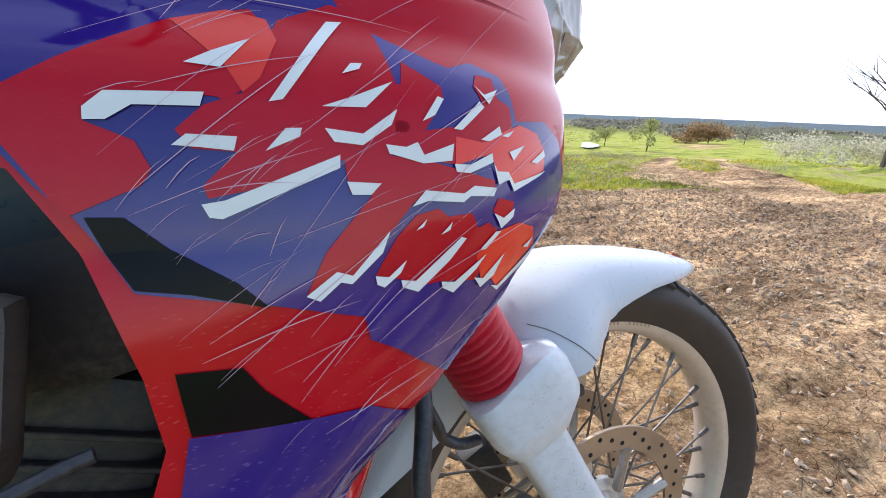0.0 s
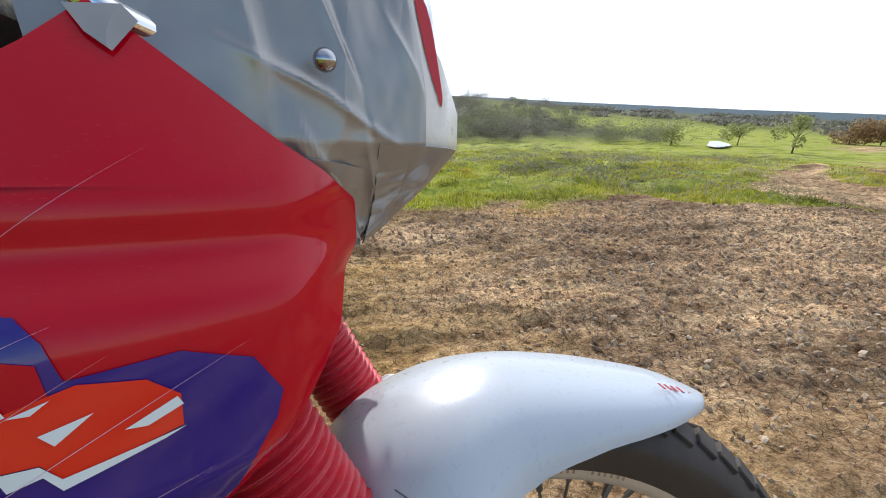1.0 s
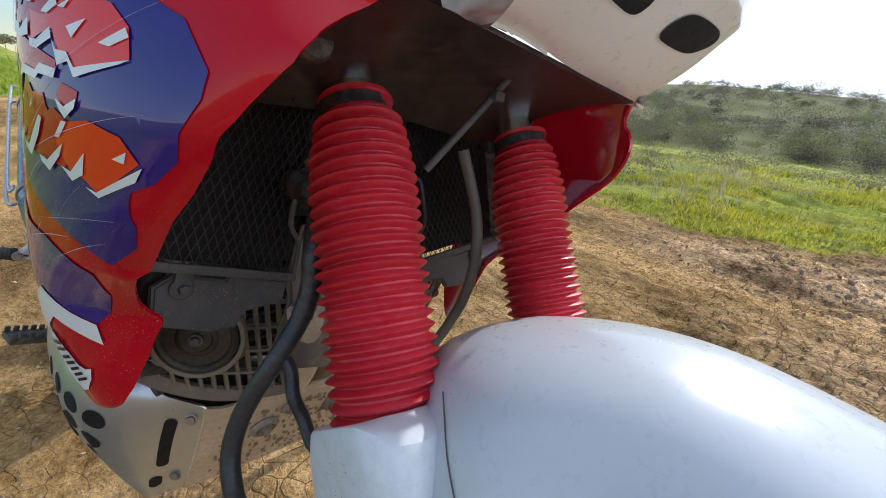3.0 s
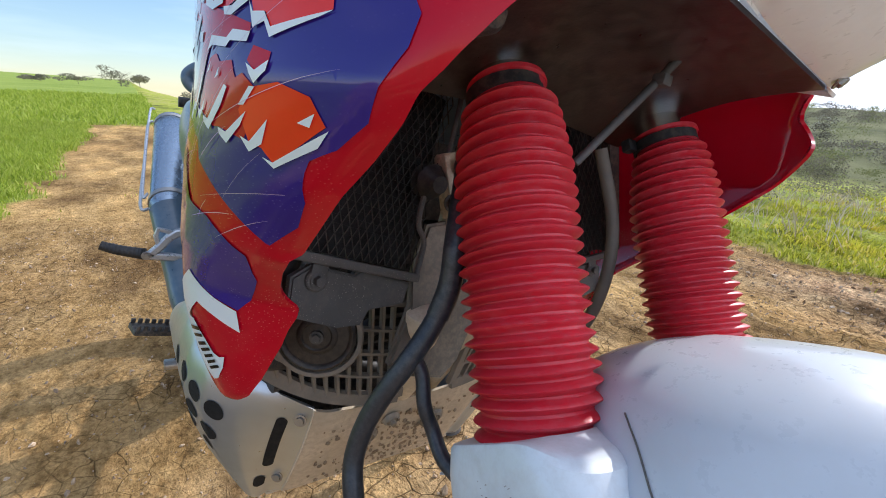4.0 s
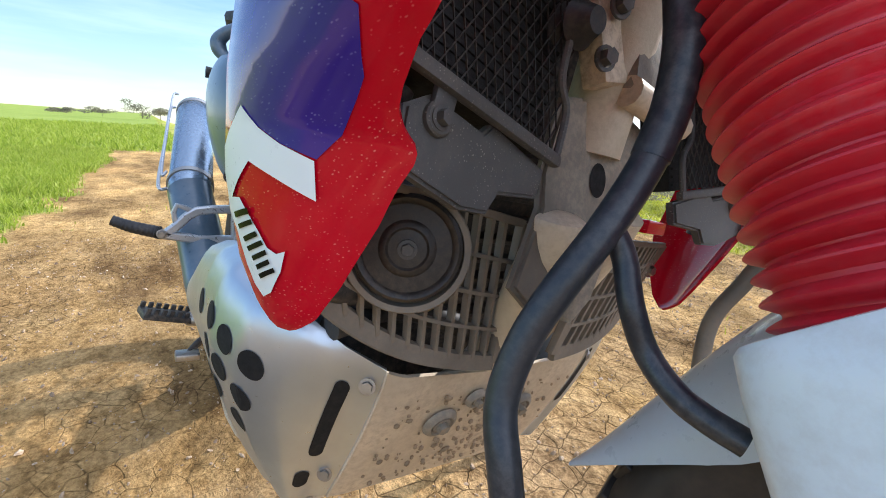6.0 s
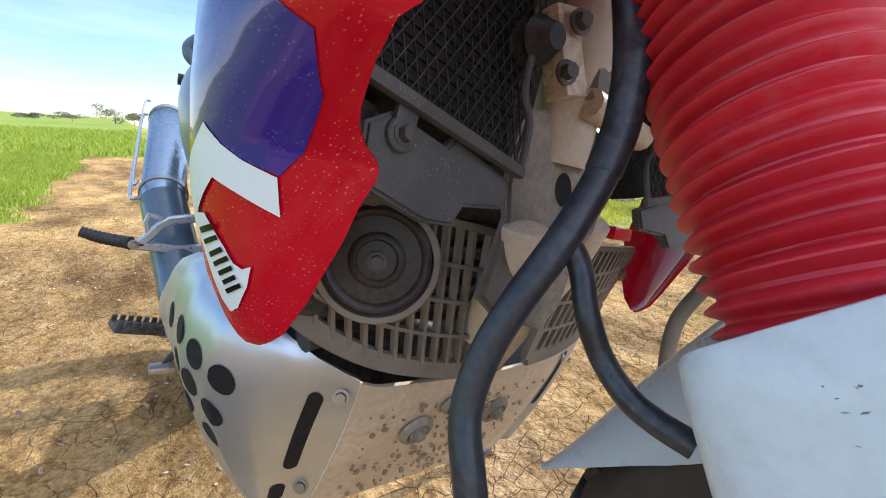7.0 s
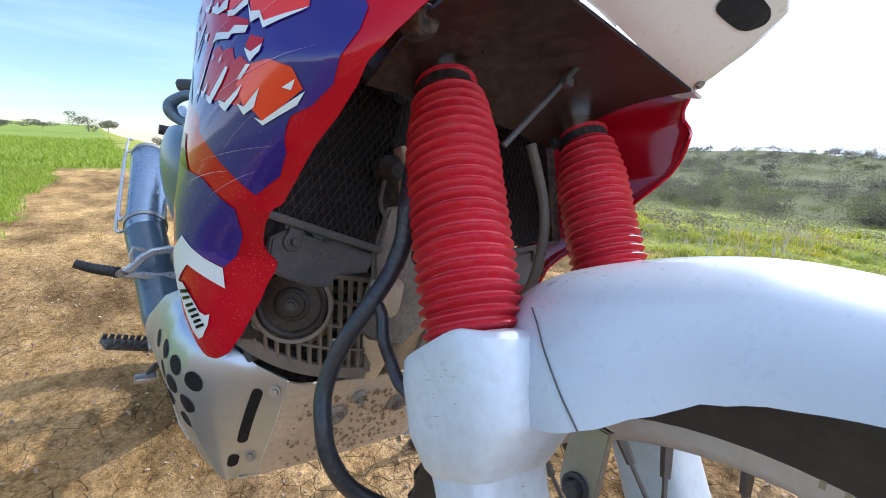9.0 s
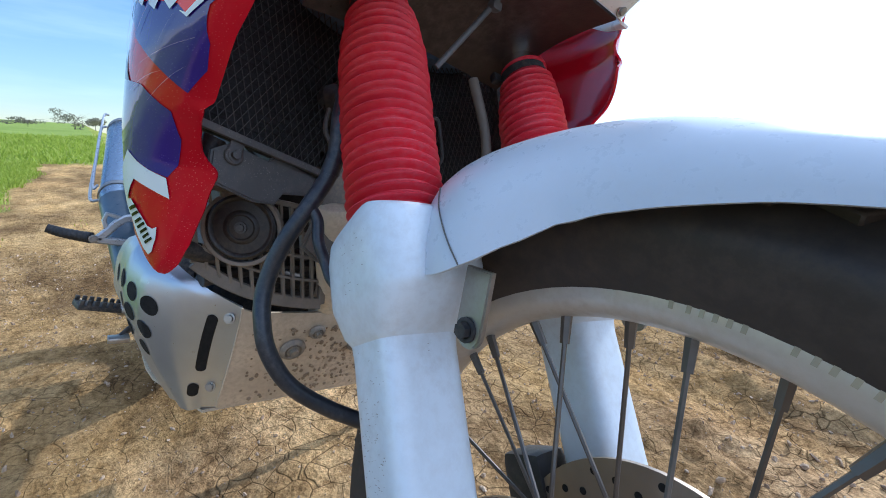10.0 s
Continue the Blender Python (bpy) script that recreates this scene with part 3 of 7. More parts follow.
EDGE_L = [p for p in EDGE_F if p[0] < 0.77] + [(0.790, -0.230), (0.818, -0.204), (0.832, -0.189), (0.838, -0.187), (0.850, -0.196), (0.864, -0.208), (0.890, -0.206), (0.925, -0.202), (0.953, -0.2385), (0.972, -0.2625), (0.984, -0.2785)]
EDGE_R = [(0.534, -0.440), (0.545, -0.456), (0.570, -0.472), (0.620, -0.486), (0.680, -0.476), (0.720, -0.462), (0.750, -0.466), (0.800, -0.480),
          (0.832, -0.497), (0.845, -0.530), (0.855, -0.600), (0.900, -0.600), (0.914, -0.520), (0.9165, -0.372), (0.9197, -0.351), (0.939, -0.328), (0.952, -0.3115), (0.965, -0.296), (0.976, -0.2865), (0.984, -0.2800)]
ROLL = [(0.534, 0.004), (0.698, 0.004), (0.706, 0.012), (0.770, 0.010), (0.800, 0.005), (0.825, 0.001), (0.845, -0.004), (0.853, 0.0), (0.861, 0.008), (0.869, 0.018), (0.876, 0.015), (0.884, 0.005), (0.892, 0.0), (0.984, 0.0)]
WIDEST = [(0.53, -0.47), (0.57, -0.475), (0.62, -0.475), (0.65, -0.465), (0.70, -0.44), (0.75, -0.405), (0.80, -0.37)]
REACH = [(0.53, -0.222), (0.57, -0.236), (0.62, -0.247), (0.68, -0.253), (0.74, -0.254), (0.80, -0.252)]
CURVE = [(0.53, 6.0), (0.57, 6.0), (0.62, 5.2), (0.65, 5.5), (0.70, 2.8), (0.75, 2.3), (0.80, 2.3)]


def side_y(x, z):
    """How far out the right fairing stands at x, z."""
    d = x - lerp_table(WIDEST, z)
    y = lerp_table(REACH, z) + (lerp_table(CURVE, z) if d > 0 else 0.5) * d * d
    y += 0.29 * 0.010 * math.log1p(math.exp((z - 0.875) / 0.010))
    y += 0.0065 * math.exp(-((z - 0.892) / 0.015) ** 2)
    if x > -0.22:
        y += 25 * (x + 0.22) ** 2
    return y


def fairing(side):
    name = "side_fairing"

    def surf(u, v):
        z = 0.534 + (0.984 - 0.534) * v
        f, r = lerp_table(EDGE_F if side < 0 else EDGE_L, z), lerp_table(EDGE_R, z)
        x = f + (r - f) * u ** 1.15
        y = side_y(x, z)
        # the front edge rolls inwards
        d = (f - x)
        y += lerp_table(ROLL, z) * max(0.0, 1 - d / 0.016) ** 2
        if side > 0:
            y = 2 * MID - y
        return (x, y, z)
    return part(name, sheet(surf, 70, 150, 0.0028, (0, side, 0)), RED, bike,
                "glossy red side fairing with violet and white print, scratched and dusty", angle=60)


right_fairing = fairing(-1)
left_fairing = fairing(1)


def decal(name, outline, lift, material, parent, label=""):
    """A print of an outline in x, z, laid on the right fairing."""
    xs, zs = [p[0] for p in outline], [p[1] for p in outline]
    bm = bmesh.new()
    f = bm.faces.new([bm.verts.new((x, z, 0)) for x, z in outline])
    bmesh.ops.triangulate(bm, faces=[f])
    step = 0.005
    for axis, lo, hi in (((1, 0, 0), min(xs), max(xs)), ((0, 1, 0), min(zs), max(zs))):
        k = math.floor(lo / step) * step + step
        while k < hi:
            bmesh.ops.bisect_plane(bm, geom=bm.verts[:] + bm.edges[:] + bm.faces[:], plane_co=(k * axis[0], k * axis[1], 0), plane_no=axis)
            k += step
    for v in bm.verts:
        x, z = v.co.x, v.co.y
        f = lerp_table(EDGE_F, z)
        y = side_y(x, z)
        y += lerp_table(ROLL, z) * max(0.0, 1 - (f - x) / 0.016) ** 2
        e = 0.002
        gx = (side_y(x + e, z) - side_y(x - e, z)) / (2 * e)
        gz = (side_y(x, z + e) - side_y(x, z - e)) / (2 * e)
        n = Vector((gx, -1, gz)).normalized()
        v.co = Vector((x, y, z)) + n * lift
    return part(name, bm, material, parent, label, smooth=True)


decal("violet_field", [(-0.4950, 0.9020), (-0.4500, 0.9050), (-0.3924, 0.9059), (-0.3832, 0.9044), (-0.3771, 0.8938), (-0.3577, 0.8854), (-0.3371, 0.8782), (-0.3294, 0.8762), (-0.3148, 0.8811), (-0.2945, 0.8766), (-0.2877, 0.8675), (-0.2833, 0.8539), (-0.2529, 0.8565), (-0.2306, 0.8465), (-0.2207, 0.8275), (-0.2235, 0.8155), (-0.2410, 0.7862), (-0.2480, 0.7805), (-0.2576, 0.7725), (-0.2722, 0.7651), (-0.2766, 0.7590), (-0.2856, 0.7427), (-0.3004, 0.7264), (-0.3236, 0.7094), (-0.3636, 0.7420), (-0.3769, 0.7500), (-0.3790, 0.7618), (-0.4140, 0.7720), (-0.4447, 0.7794), (-0.4649, 0.7841), (-0.4736, 0.8019), (-0.4802, 0.8138), (-0.4898, 0.8251), (-0.4973, 0.8367)], 0.0008, PURPLE, right_fairing)
decal("violet_field", [(-0.4536, 0.7233), (-0.4078, 0.7183), (-0.3775, 0.7139), (-0.3501, 0.6947), (-0.3612, 0.6737), (-0.3960, 0.6372), (-0.4129, 0.6417), (-0.4257, 0.6479), (-0.4620, 0.6500), (-0.4610, 0.6900)], 0.0008, PURPLE, right_fairing)
decal("black_field", [(-0.4770, 0.8136), (-0.4651, 0.8129), (-0.4522, 0.8001), (-0.4301, 0.7843), (-0.4184, 0.7721), (-0.4465, 0.7814), (-0.4648, 0.7852), (-0.4722, 0.7997)], 0.0012, BLACK_PRINT, right_fairing)
decal("black_field", [(-0.4555, 0.7508), (-0.4315, 0.7488), (-0.4239, 0.7370), (-0.4058, 0.7178), (-0.4526, 0.7239)], 0.0008, BLACK_PRINT, right_fairing)
decal("red_field", [(-0.4938, 0.8586), (-0.4772, 0.8684), (-0.4433, 0.8857), (-0.4154, 0.8932), (-0.4080, 0.8837), (-0.4115, 0.8709), (-0.4207, 0.8598), (-0.4270, 0.8554), (-0.4307, 0.8570), (-0.4593, 0.8581), (-0.4717, 0.8520), (-0.4724, 0.8472), (-0.4582, 0.8405), (-0.4541, 0.8302), (-0.4584, 0.8241), (-0.4819, 0.8139), (-0.4967, 0.8404)], 0.0013, RED, right_fairing)
decal("red_field", [(-0.4452, 0.8446), (-0.4349, 0.8537), (-0.4208, 0.8587), (-0.4051, 0.8896), (-0.3837, 0.8990), (-0.3688, 0.8965), (-0.3623, 0.8778), (-0.3585, 0.8656), (-0.3413, 0.8671), (-0.3464, 0.8504), (-0.3626, 0.8349), (-0.3857, 0.8326), (-0.4138, 0.8227), (-0.4368, 0.8186), (-0.4382, 0.8235), (-0.4250, 0.8363), (-0.4404, 0.8376)], 0.0012, RED, right_fairing)
decal("orange_field", [(-0.4434, 0.8852), (-0.4238, 0.8916), (-0.4095, 0.8890), (-0.4064, 0.8797), (-0.4142, 0.8643), (-0.4208, 0.8587), (-0.4258, 0.8680), (-0.4344, 0.8766)], 0.0016, ORANGE, right_fairing)
decal("red_field", [(-0.3647, 0.8414), (-0.3577, 0.8559), (-0.3548, 0.8758), (-0.3357, 0.8665), (-0.3344, 0.8607), (-0.3453, 0.8460), (-0.3276, 0.8486), (-0.3096, 0.8609), (-0.3155, 0.8689), (-0.3129, 0.8747), (-0.3018, 0.8744), (-0.2990, 0.8643), (-0.2893, 0.8610), (-0.2874, 0.8502), (-0.3046, 0.8356), (-0.3293, 0.8307), (-0.3467, 0.8324)], 0.0012, RED, right_fairing)
decal("orange_field", [(-0.3280, 0.8439), (-0.3111, 0.8415), (-0.2965, 0.8473), (-0.2806, 0.8522), (-0.2631, 0.8487), (-0.2541, 0.8399), (-0.2541, 0.8270), (-0.2860, 0.8183), (-0.2916, 0.8264), (-0.3004, 0.8267), (-0.3046, 0.8361), (-0.3289, 0.8299)], 0.0014, ORANGE, right_fairing)
decal("red_field", [(-0.3843, 0.8371), (-0.3467, 0.8328), (-0.3020, 0.8219), (-0.3023, 0.8177), (-0.3186, 0.8187), (-0.3242, 0.8161), (-0.3464, 0.8181), (-0.3537, 0.8118), (-0.3664, 0.7982), (-0.3836, 0.7814), (-0.3904, 0.7841), (-0.4039, 0.7755), (-0.3942, 0.7935), (-0.3724, 0.8172), (-0.3824, 0.8193)], 0.0014, RED, right_fairing)
decal("red_field", [(-0.3731, 0.7806), (-0.3619, 0.7973), (-0.3513, 0.8071), (-0.3394, 0.8094), (-0.3336, 0.8051), (-0.3185, 0.8057), (-0.3146, 0.7977), (-0.3073, 0.8000), (-0.2925, 0.7904), (-0.3146, 0.7686), (-0.3382, 0.7724), (-0.3475, 0.7721), (-0.3597, 0.7768), (-0.3668, 0.7789)], 0.0012, RED, right_fairing)
decal("orange_field", [(-0.3146, 0.7829), (-0.3028, 0.7938), (-0.2809, 0.7975), (-0.2637, 0.7931), (-0.2589, 0.7816), (-0.2939, 0.7596), (-0.3006, 0.7665), (-0.3097, 0.7682)], 0.0014, ORANGE, right_fairing)
decal("red_field", [(-0.3037, 0.8058), (-0.2990, 0.8124), (-0.2859, 0.8096), (-0.2877, 0.8037), (-0.2967, 0.8005)], 0.0012, RED, right_fairing)
decal("white_stroke", [(-0.4397, 0.8685), (-0.4300, 0.8734), (-0.4162, 0.8793), (-0.4277, 0.8674)], 0.0020, WHITE_PRINT, right_fairing)
decal("white_stroke", [(-0.4720, 0.8519), (-0.4653, 0.8575), (-0.4340, 0.8582), (-0.4359, 0.8531), (-0.4574, 0.8530), (-0.4658, 0.8477), (-0.4724, 0.8476)], 0.0020, WHITE_PRINT, right_fairing)
decal("white_stroke", [(-0.4468, 0.8389), (-0.4416, 0.8430), (-0.4244, 0.8421), (-0.4260, 0.8367), (-0.4366, 0.8380)], 0.0020, WHITE_PRINT, right_fairing)
decal("white_stroke", [(-0.4119, 0.8556), (-0.3855, 0.8909), (-0.3790, 0.8915), (-0.4065, 0.8567)], 0.0020, WHITE_PRINT, right_fairing)
decal("white_stroke", [(-0.4147, 0.8366), (-0.4064, 0.8456), (-0.4002, 0.8458), (-0.4012, 0.8423)], 0.0020, WHITE_PRINT, right_fairing)
decal("white_stroke", [(-0.3822, 0.8681), (-0.3781, 0.8726), (-0.3732, 0.8729), (-0.3746, 0.8705)], 0.0020, WHITE_PRINT, right_fairing)
decal("white_stroke", [(-0.3917, 0.8546), (-0.3780, 0.8593), (-0.3604, 0.8663), (-0.3732, 0.8549)], 0.0020, WHITE_PRINT, right_fairing)
decal("white_stroke", [(-0.3911, 0.8459), (-0.3751, 0.8439), (-0.3590, 0.8548), (-0.3620, 0.8480), (-0.3755, 0.8390), (-0.3876, 0.8404)], 0.0020, WHITE_PRINT, right_fairing)
decal("white_stroke", [(-0.4393, 0.8165), (-0.4309, 0.8177), (-0.3855, 0.8350), (-0.3859, 0.8295), (-0.4326, 0.8104), (-0.4371, 0.8113)], 0.0020, WHITE_PRINT, right_fairing)
decal("white_stroke", [(-0.3834, 0.8236), (-0.3681, 0.8224), (-0.3730, 0.8175), (-0.3814, 0.8179)], 0.0020, WHITE_PRINT, right_fairing)
decal("white_stroke", [(-0.3651, 0.8395), (-0.3555, 0.8384), (-0.3497, 0.8407), (-0.3466, 0.8349), (-0.3298, 0.8404), (-0.3311, 0.8323), (-0.3470, 0.8310), (-0.3637, 0.8355)], 0.0020, WHITE_PRINT, right_fairing)
decal("white_stroke", [(-0.3037, 0.8316), (-0.3004, 0.8267), (-0.2916, 0.8264), (-0.2867, 0.8199), (-0.2533, 0.8267), (-0.2594, 0.8241), (-0.2869, 0.8155), (-0.2911, 0.8222), (-0.2997, 0.8198)], 0.0020, WHITE_PRINT, right_fairing)
decal("white_stroke", [(-0.3297, 0.8307), (-0.3198, 0.8303), (-0.3046, 0.8363), (-0.3037, 0.8316), (-0.3202, 0.8261), (-0.3286, 0.8269)], 0.0020, WHITE_PRINT, right_fairing)
decal("white_stroke", [(-0.3126, 0.8428), (-0.2988, 0.8503), (-0.2971, 0.8461), (-0.3065, 0.8422)], 0.0020, WHITE_PRINT, right_fairing)
decal("white_stroke", [(-0.2972, 0.8453), (-0.2868, 0.8489), (-0.2917, 0.8449)], 0.0020, WHITE_PRINT, right_fairing)
decal("white_stroke", [(-0.2909, 0.8372), (-0.2771, 0.8412), (-0.2873, 0.8325)], 0.0020, WHITE_PRINT, right_fairing)
decal("white_stroke", [(-0.2701, 0.8319), (-0.2552, 0.8395), (-0.2536, 0.8358), (-0.2639, 0.8310)], 0.0020, WHITE_PRINT, right_fairing)
decal("white_stroke", [(-0.3297, 0.8474), (-0.3129, 0.8615), (-0.3097, 0.8589), (-0.3247, 0.8470)], 0.0020, WHITE_PRINT, right_fairing)
decal("white_stroke", [(-0.3155, 0.8689), (-0.3093, 0.8650), (-0.2994, 0.8686), (-0.3062, 0.8608)], 0.0020, WHITE_PRINT, right_fairing)
decal("white_stroke", [(-0.3468, 0.8501), (-0.3382, 0.8617), (-0.3348, 0.8608), (-0.3400, 0.8532)], 0.0020, WHITE_PRINT, right_fairing)
decal("white_stroke", [(-0.3537, 0.8112), (-0.3464, 0.8185), (-0.3242, 0.8161), (-0.3174, 0.8197), (-0.3011, 0.8180), (-0.3038, 0.8137), (-0.3200, 0.8146), (-0.3246, 0.8117), (-0.3449, 0.8135)], 0.0020, WHITE_PRINT, right_fairing)
decal("white_stroke", [(-0.3033, 0.8044), (-0.2959, 0.8014), (-0.2861, 0.8061), (-0.2878, 0.8014), (-0.2975, 0.7960)], 0.0020, WHITE_PRINT, right_fairing)
decal("white_stroke", [(-0.3132, 0.7854), (-0.3014, 0.7946), (-0.2971, 0.7945), (-0.3083, 0.7857)], 0.0020, WHITE_PRINT, right_fairing)
decal("white_stroke", [(-0.3610, 0.7769), (-0.3532, 0.7753), (-0.3261, 0.7943), (-0.3229, 0.7932), (-0.3328, 0.7834), (-0.3519, 0.7696), (-0.3602, 0.7732)], 0.0020, WHITE_PRINT, right_fairing)
decal("white_stroke", [(-0.3382, 0.7724), (-0.3296, 0.7707), (-0.3073, 0.7828), (-0.3141, 0.7756), (-0.3303, 0.7648), (-0.3375, 0.7689)], 0.0020, WHITE_PRINT, right_fairing)
decal("white_stroke", [(-0.3157, 0.7704), (-0.3084, 0.7686), (-0.2915, 0.7809), (-0.2991, 0.7686), (-0.3100, 0.7634)], 0.0020, WHITE_PRINT, right_fairing)
decal("white_stroke", [(-0.3006, 0.7624), (-0.2939, 0.7608), (-0.2574, 0.7804), (-0.2650, 0.7721), (-0.2940, 0.7579)], 0.0020, WHITE_PRINT, right_fairing)
decal("white_stroke", [(-0.3734, 0.7805), (-0.3669, 0.7792), (-0.3576, 0.7863), (-0.3610, 0.7804), (-0.3693, 0.7746), (-0.3728, 0.7764)], 0.0020, WHITE_PRINT, right_fairing)
decal("white_stroke", [(-0.4042, 0.7752), (-0.3904, 0.7845), (-0.3836, 0.7820), (-0.3650, 0.8008), (-0.3693, 0.7909), (-0.3842, 0.7782), (-0.3891, 0.7796), (-0.3985, 0.7723)], 0.0020, WHITE_PRINT, right_fairing)
decal("white_stroke", [(-0.3521, 0.7999), (-0.3461, 0.8050), (-0.3482, 0.8013)], 0.0020, WHITE_PRINT, right_fairing)
decal("white_stroke", [(-0.3386, 0.7967), (-0.3318, 0.8024), (-0.3333, 0.7986)], 0.0020, WHITE_PRINT, right_fairing)
decal("white_stroke", [(-0.2732, 0.7816), (-0.2626, 0.7867), (-0.2669, 0.7804)], 0.0020, WHITE_PRINT, right_fairing)
decal("white_band", [(-0.4374, 0.6577), (-0.4257, 0.6479), (-0.4129, 0.6417), (-0.3968, 0.6364), (-0.3991, 0.6170), (-0.4212, 0.6252), (-0.4371, 0.6303), (-0.4720, 0.6000), (-0.4740, 0.6350)], 0.0014, WHITE_PRINT, right_fairing)
decal("sticker", [(-0.474, 0.606), (-0.452, 0.609), (-0.444, 0.601), (-0.437, 0.593), (-0.432, 0.585), (-0.426, 0.583), (-0.420, 0.586), (-0.425, 0.573), (-0.435, 0.558), (-0.443, 0.553), (-0.450, 0.559), (-0.455, 0.572), (-0.463, 0.589), (-0.474, 0.598)], 0.0014, WHITE_PRINT, right_fairing, "white sticker with dark bars")
decal("sticker_bar", [(-0.4614, 0.5991), (-0.4433, 0.6048), (-0.4425, 0.6015), (-0.4597, 0.5960)], 0.0022, BLACK_PRINT, right_fairing)
decal("sticker_bar", [(-0.4576, 0.5927), (-0.4412, 0.5989), (-0.4403, 0.5964), (-0.4559, 0.5902)], 0.0022, BLACK_PRINT, right_fairing)
decal("sticker_bar", [(-0.4528, 0.5863), (-0.4389, 0.5928), (-0.4372, 0.5904), (-0.4511, 0.5838)], 0.0022, BLACK_PRINT, right_fairing)
decal("sticker_bar", [(-0.4497, 0.5813), (-0.4350, 0.5887), (-0.4337, 0.5863), (-0.4481, 0.5789)], 0.0022, BLACK_PRINT, right_fairing)
decal("sticker_bar", [(-0.4459, 0.5768), (-0.4328, 0.5838), (-0.4320, 0.5813), (-0.4447, 0.5743)], 0.0022, BLACK_PRINT, right_fairing)
decal("sticker_bar", [(-0.4431, 0.5722), (-0.4316, 0.5788), (-0.4308, 0.5763), (-0.4419, 0.5698)], 0.0022, BLACK_PRINT, right_fairing)
decal("sticker_bar", [(-0.4419, 0.5673), (-0.4288, 0.5747), (-0.4280, 0.5723), (-0.4407, 0.5649)], 0.0022, BLACK_PRINT, right_fairing)
decal("tape_tail", [(-0.2850, 0.9800), (-0.2791, 0.9711), (-0.2717, 0.9654), (-0.2651, 0.9779), (-0.2700, 0.9833)], 0.0026, TAPE, right_fairing)


def scratches():
    """Fine pale brush scratches over the rear half of the print."""
    rs = random.Random(3)
    bm = bmesh.new()
    for k in range(150):
        x, z = rs.uniform(-0.48, -0.33), rs.uniform(0.70, 0.93)
        if rs.random() < (x + 0.48) / 0.17:
            continue
        ln = 0.012 + 0.12 * rs.random() ** 2
        a = radians(rs.gauss(26, 13))
        w = rs.uniform(0.00007, 0.00024)
        n = max(3, int(ln / 0.004))
        rows = []
        for i in range(n + 1):
            f = i / n
            px, pz = x + ln * f * math.cos(a), z + ln * f * math.sin(a) + 0.004 * math.sin(2 * f)
            if px > lerp_table(EDGE_F, pz) - 0.012 or px < lerp_table(EDGE_R, pz) + 0.004 or pz > 0.935:
                break
            t = w * math.sin(math.pi * min(1, f * 0.9 + 0.08))
            y = side_y(px, pz) - 0.0024
            rows.append((bm.verts.new((px + t * math.sin(a), y, pz - t * math.cos(a))), bm.verts.new((px - t * math.sin(a), y, pz + t * math.cos(a)))))
        for p, q in zip(rows, rows[1:]):
            bm.faces.new((p[0], q[0], q[1], p[1]))
    ob = part("scratching", bm, SCRATCH, right_fairing, "fine pale scratches")
    ob["kind"] = "stuff"


scratches()

# -- headlight cowl --
COWL_MID = 0.022
COWL_PLAN = [(0.0, -0.108, 0.0), (0.45, -0.111, 0.082), (0.62, -0.118, 0.119), (0.70, -0.130, 0.141), (0.78, -0.150, 0.155), (0.88, -0.200, 0.176), (1.0, -0.305, 0.214)]


def cowl_point(z, a):
    """The cowl's outline at height z; a runs from 0 at the right rear to 1 at the left rear."""
    s = 2 * a - 1
    k = abs(s)
    floor = 0.881 + 0.005 * math.exp(-((s + 0.45) / 0.3) ** 2)
    b = max(0.0, min(1.0, (z - floor) / 0.058)) ** 0.62
    lx, ly = -0.186, 0.152 * s
    hx = float(np.interp(k, [p[0] for p in COWL_PLAN], [p[1] for p in COWL_PLAN])) - 0.16 * max(0, z - 0.97)
    hy = math.copysign(float(np.interp(k, [p[0] for p in COWL_PLAN], [p[2] for p in COWL_PLAN])), s)
    return Vector((lx + (hx - lx) * b, ly + (hy - ly) * b + COWL_MID, max(z, floor)))


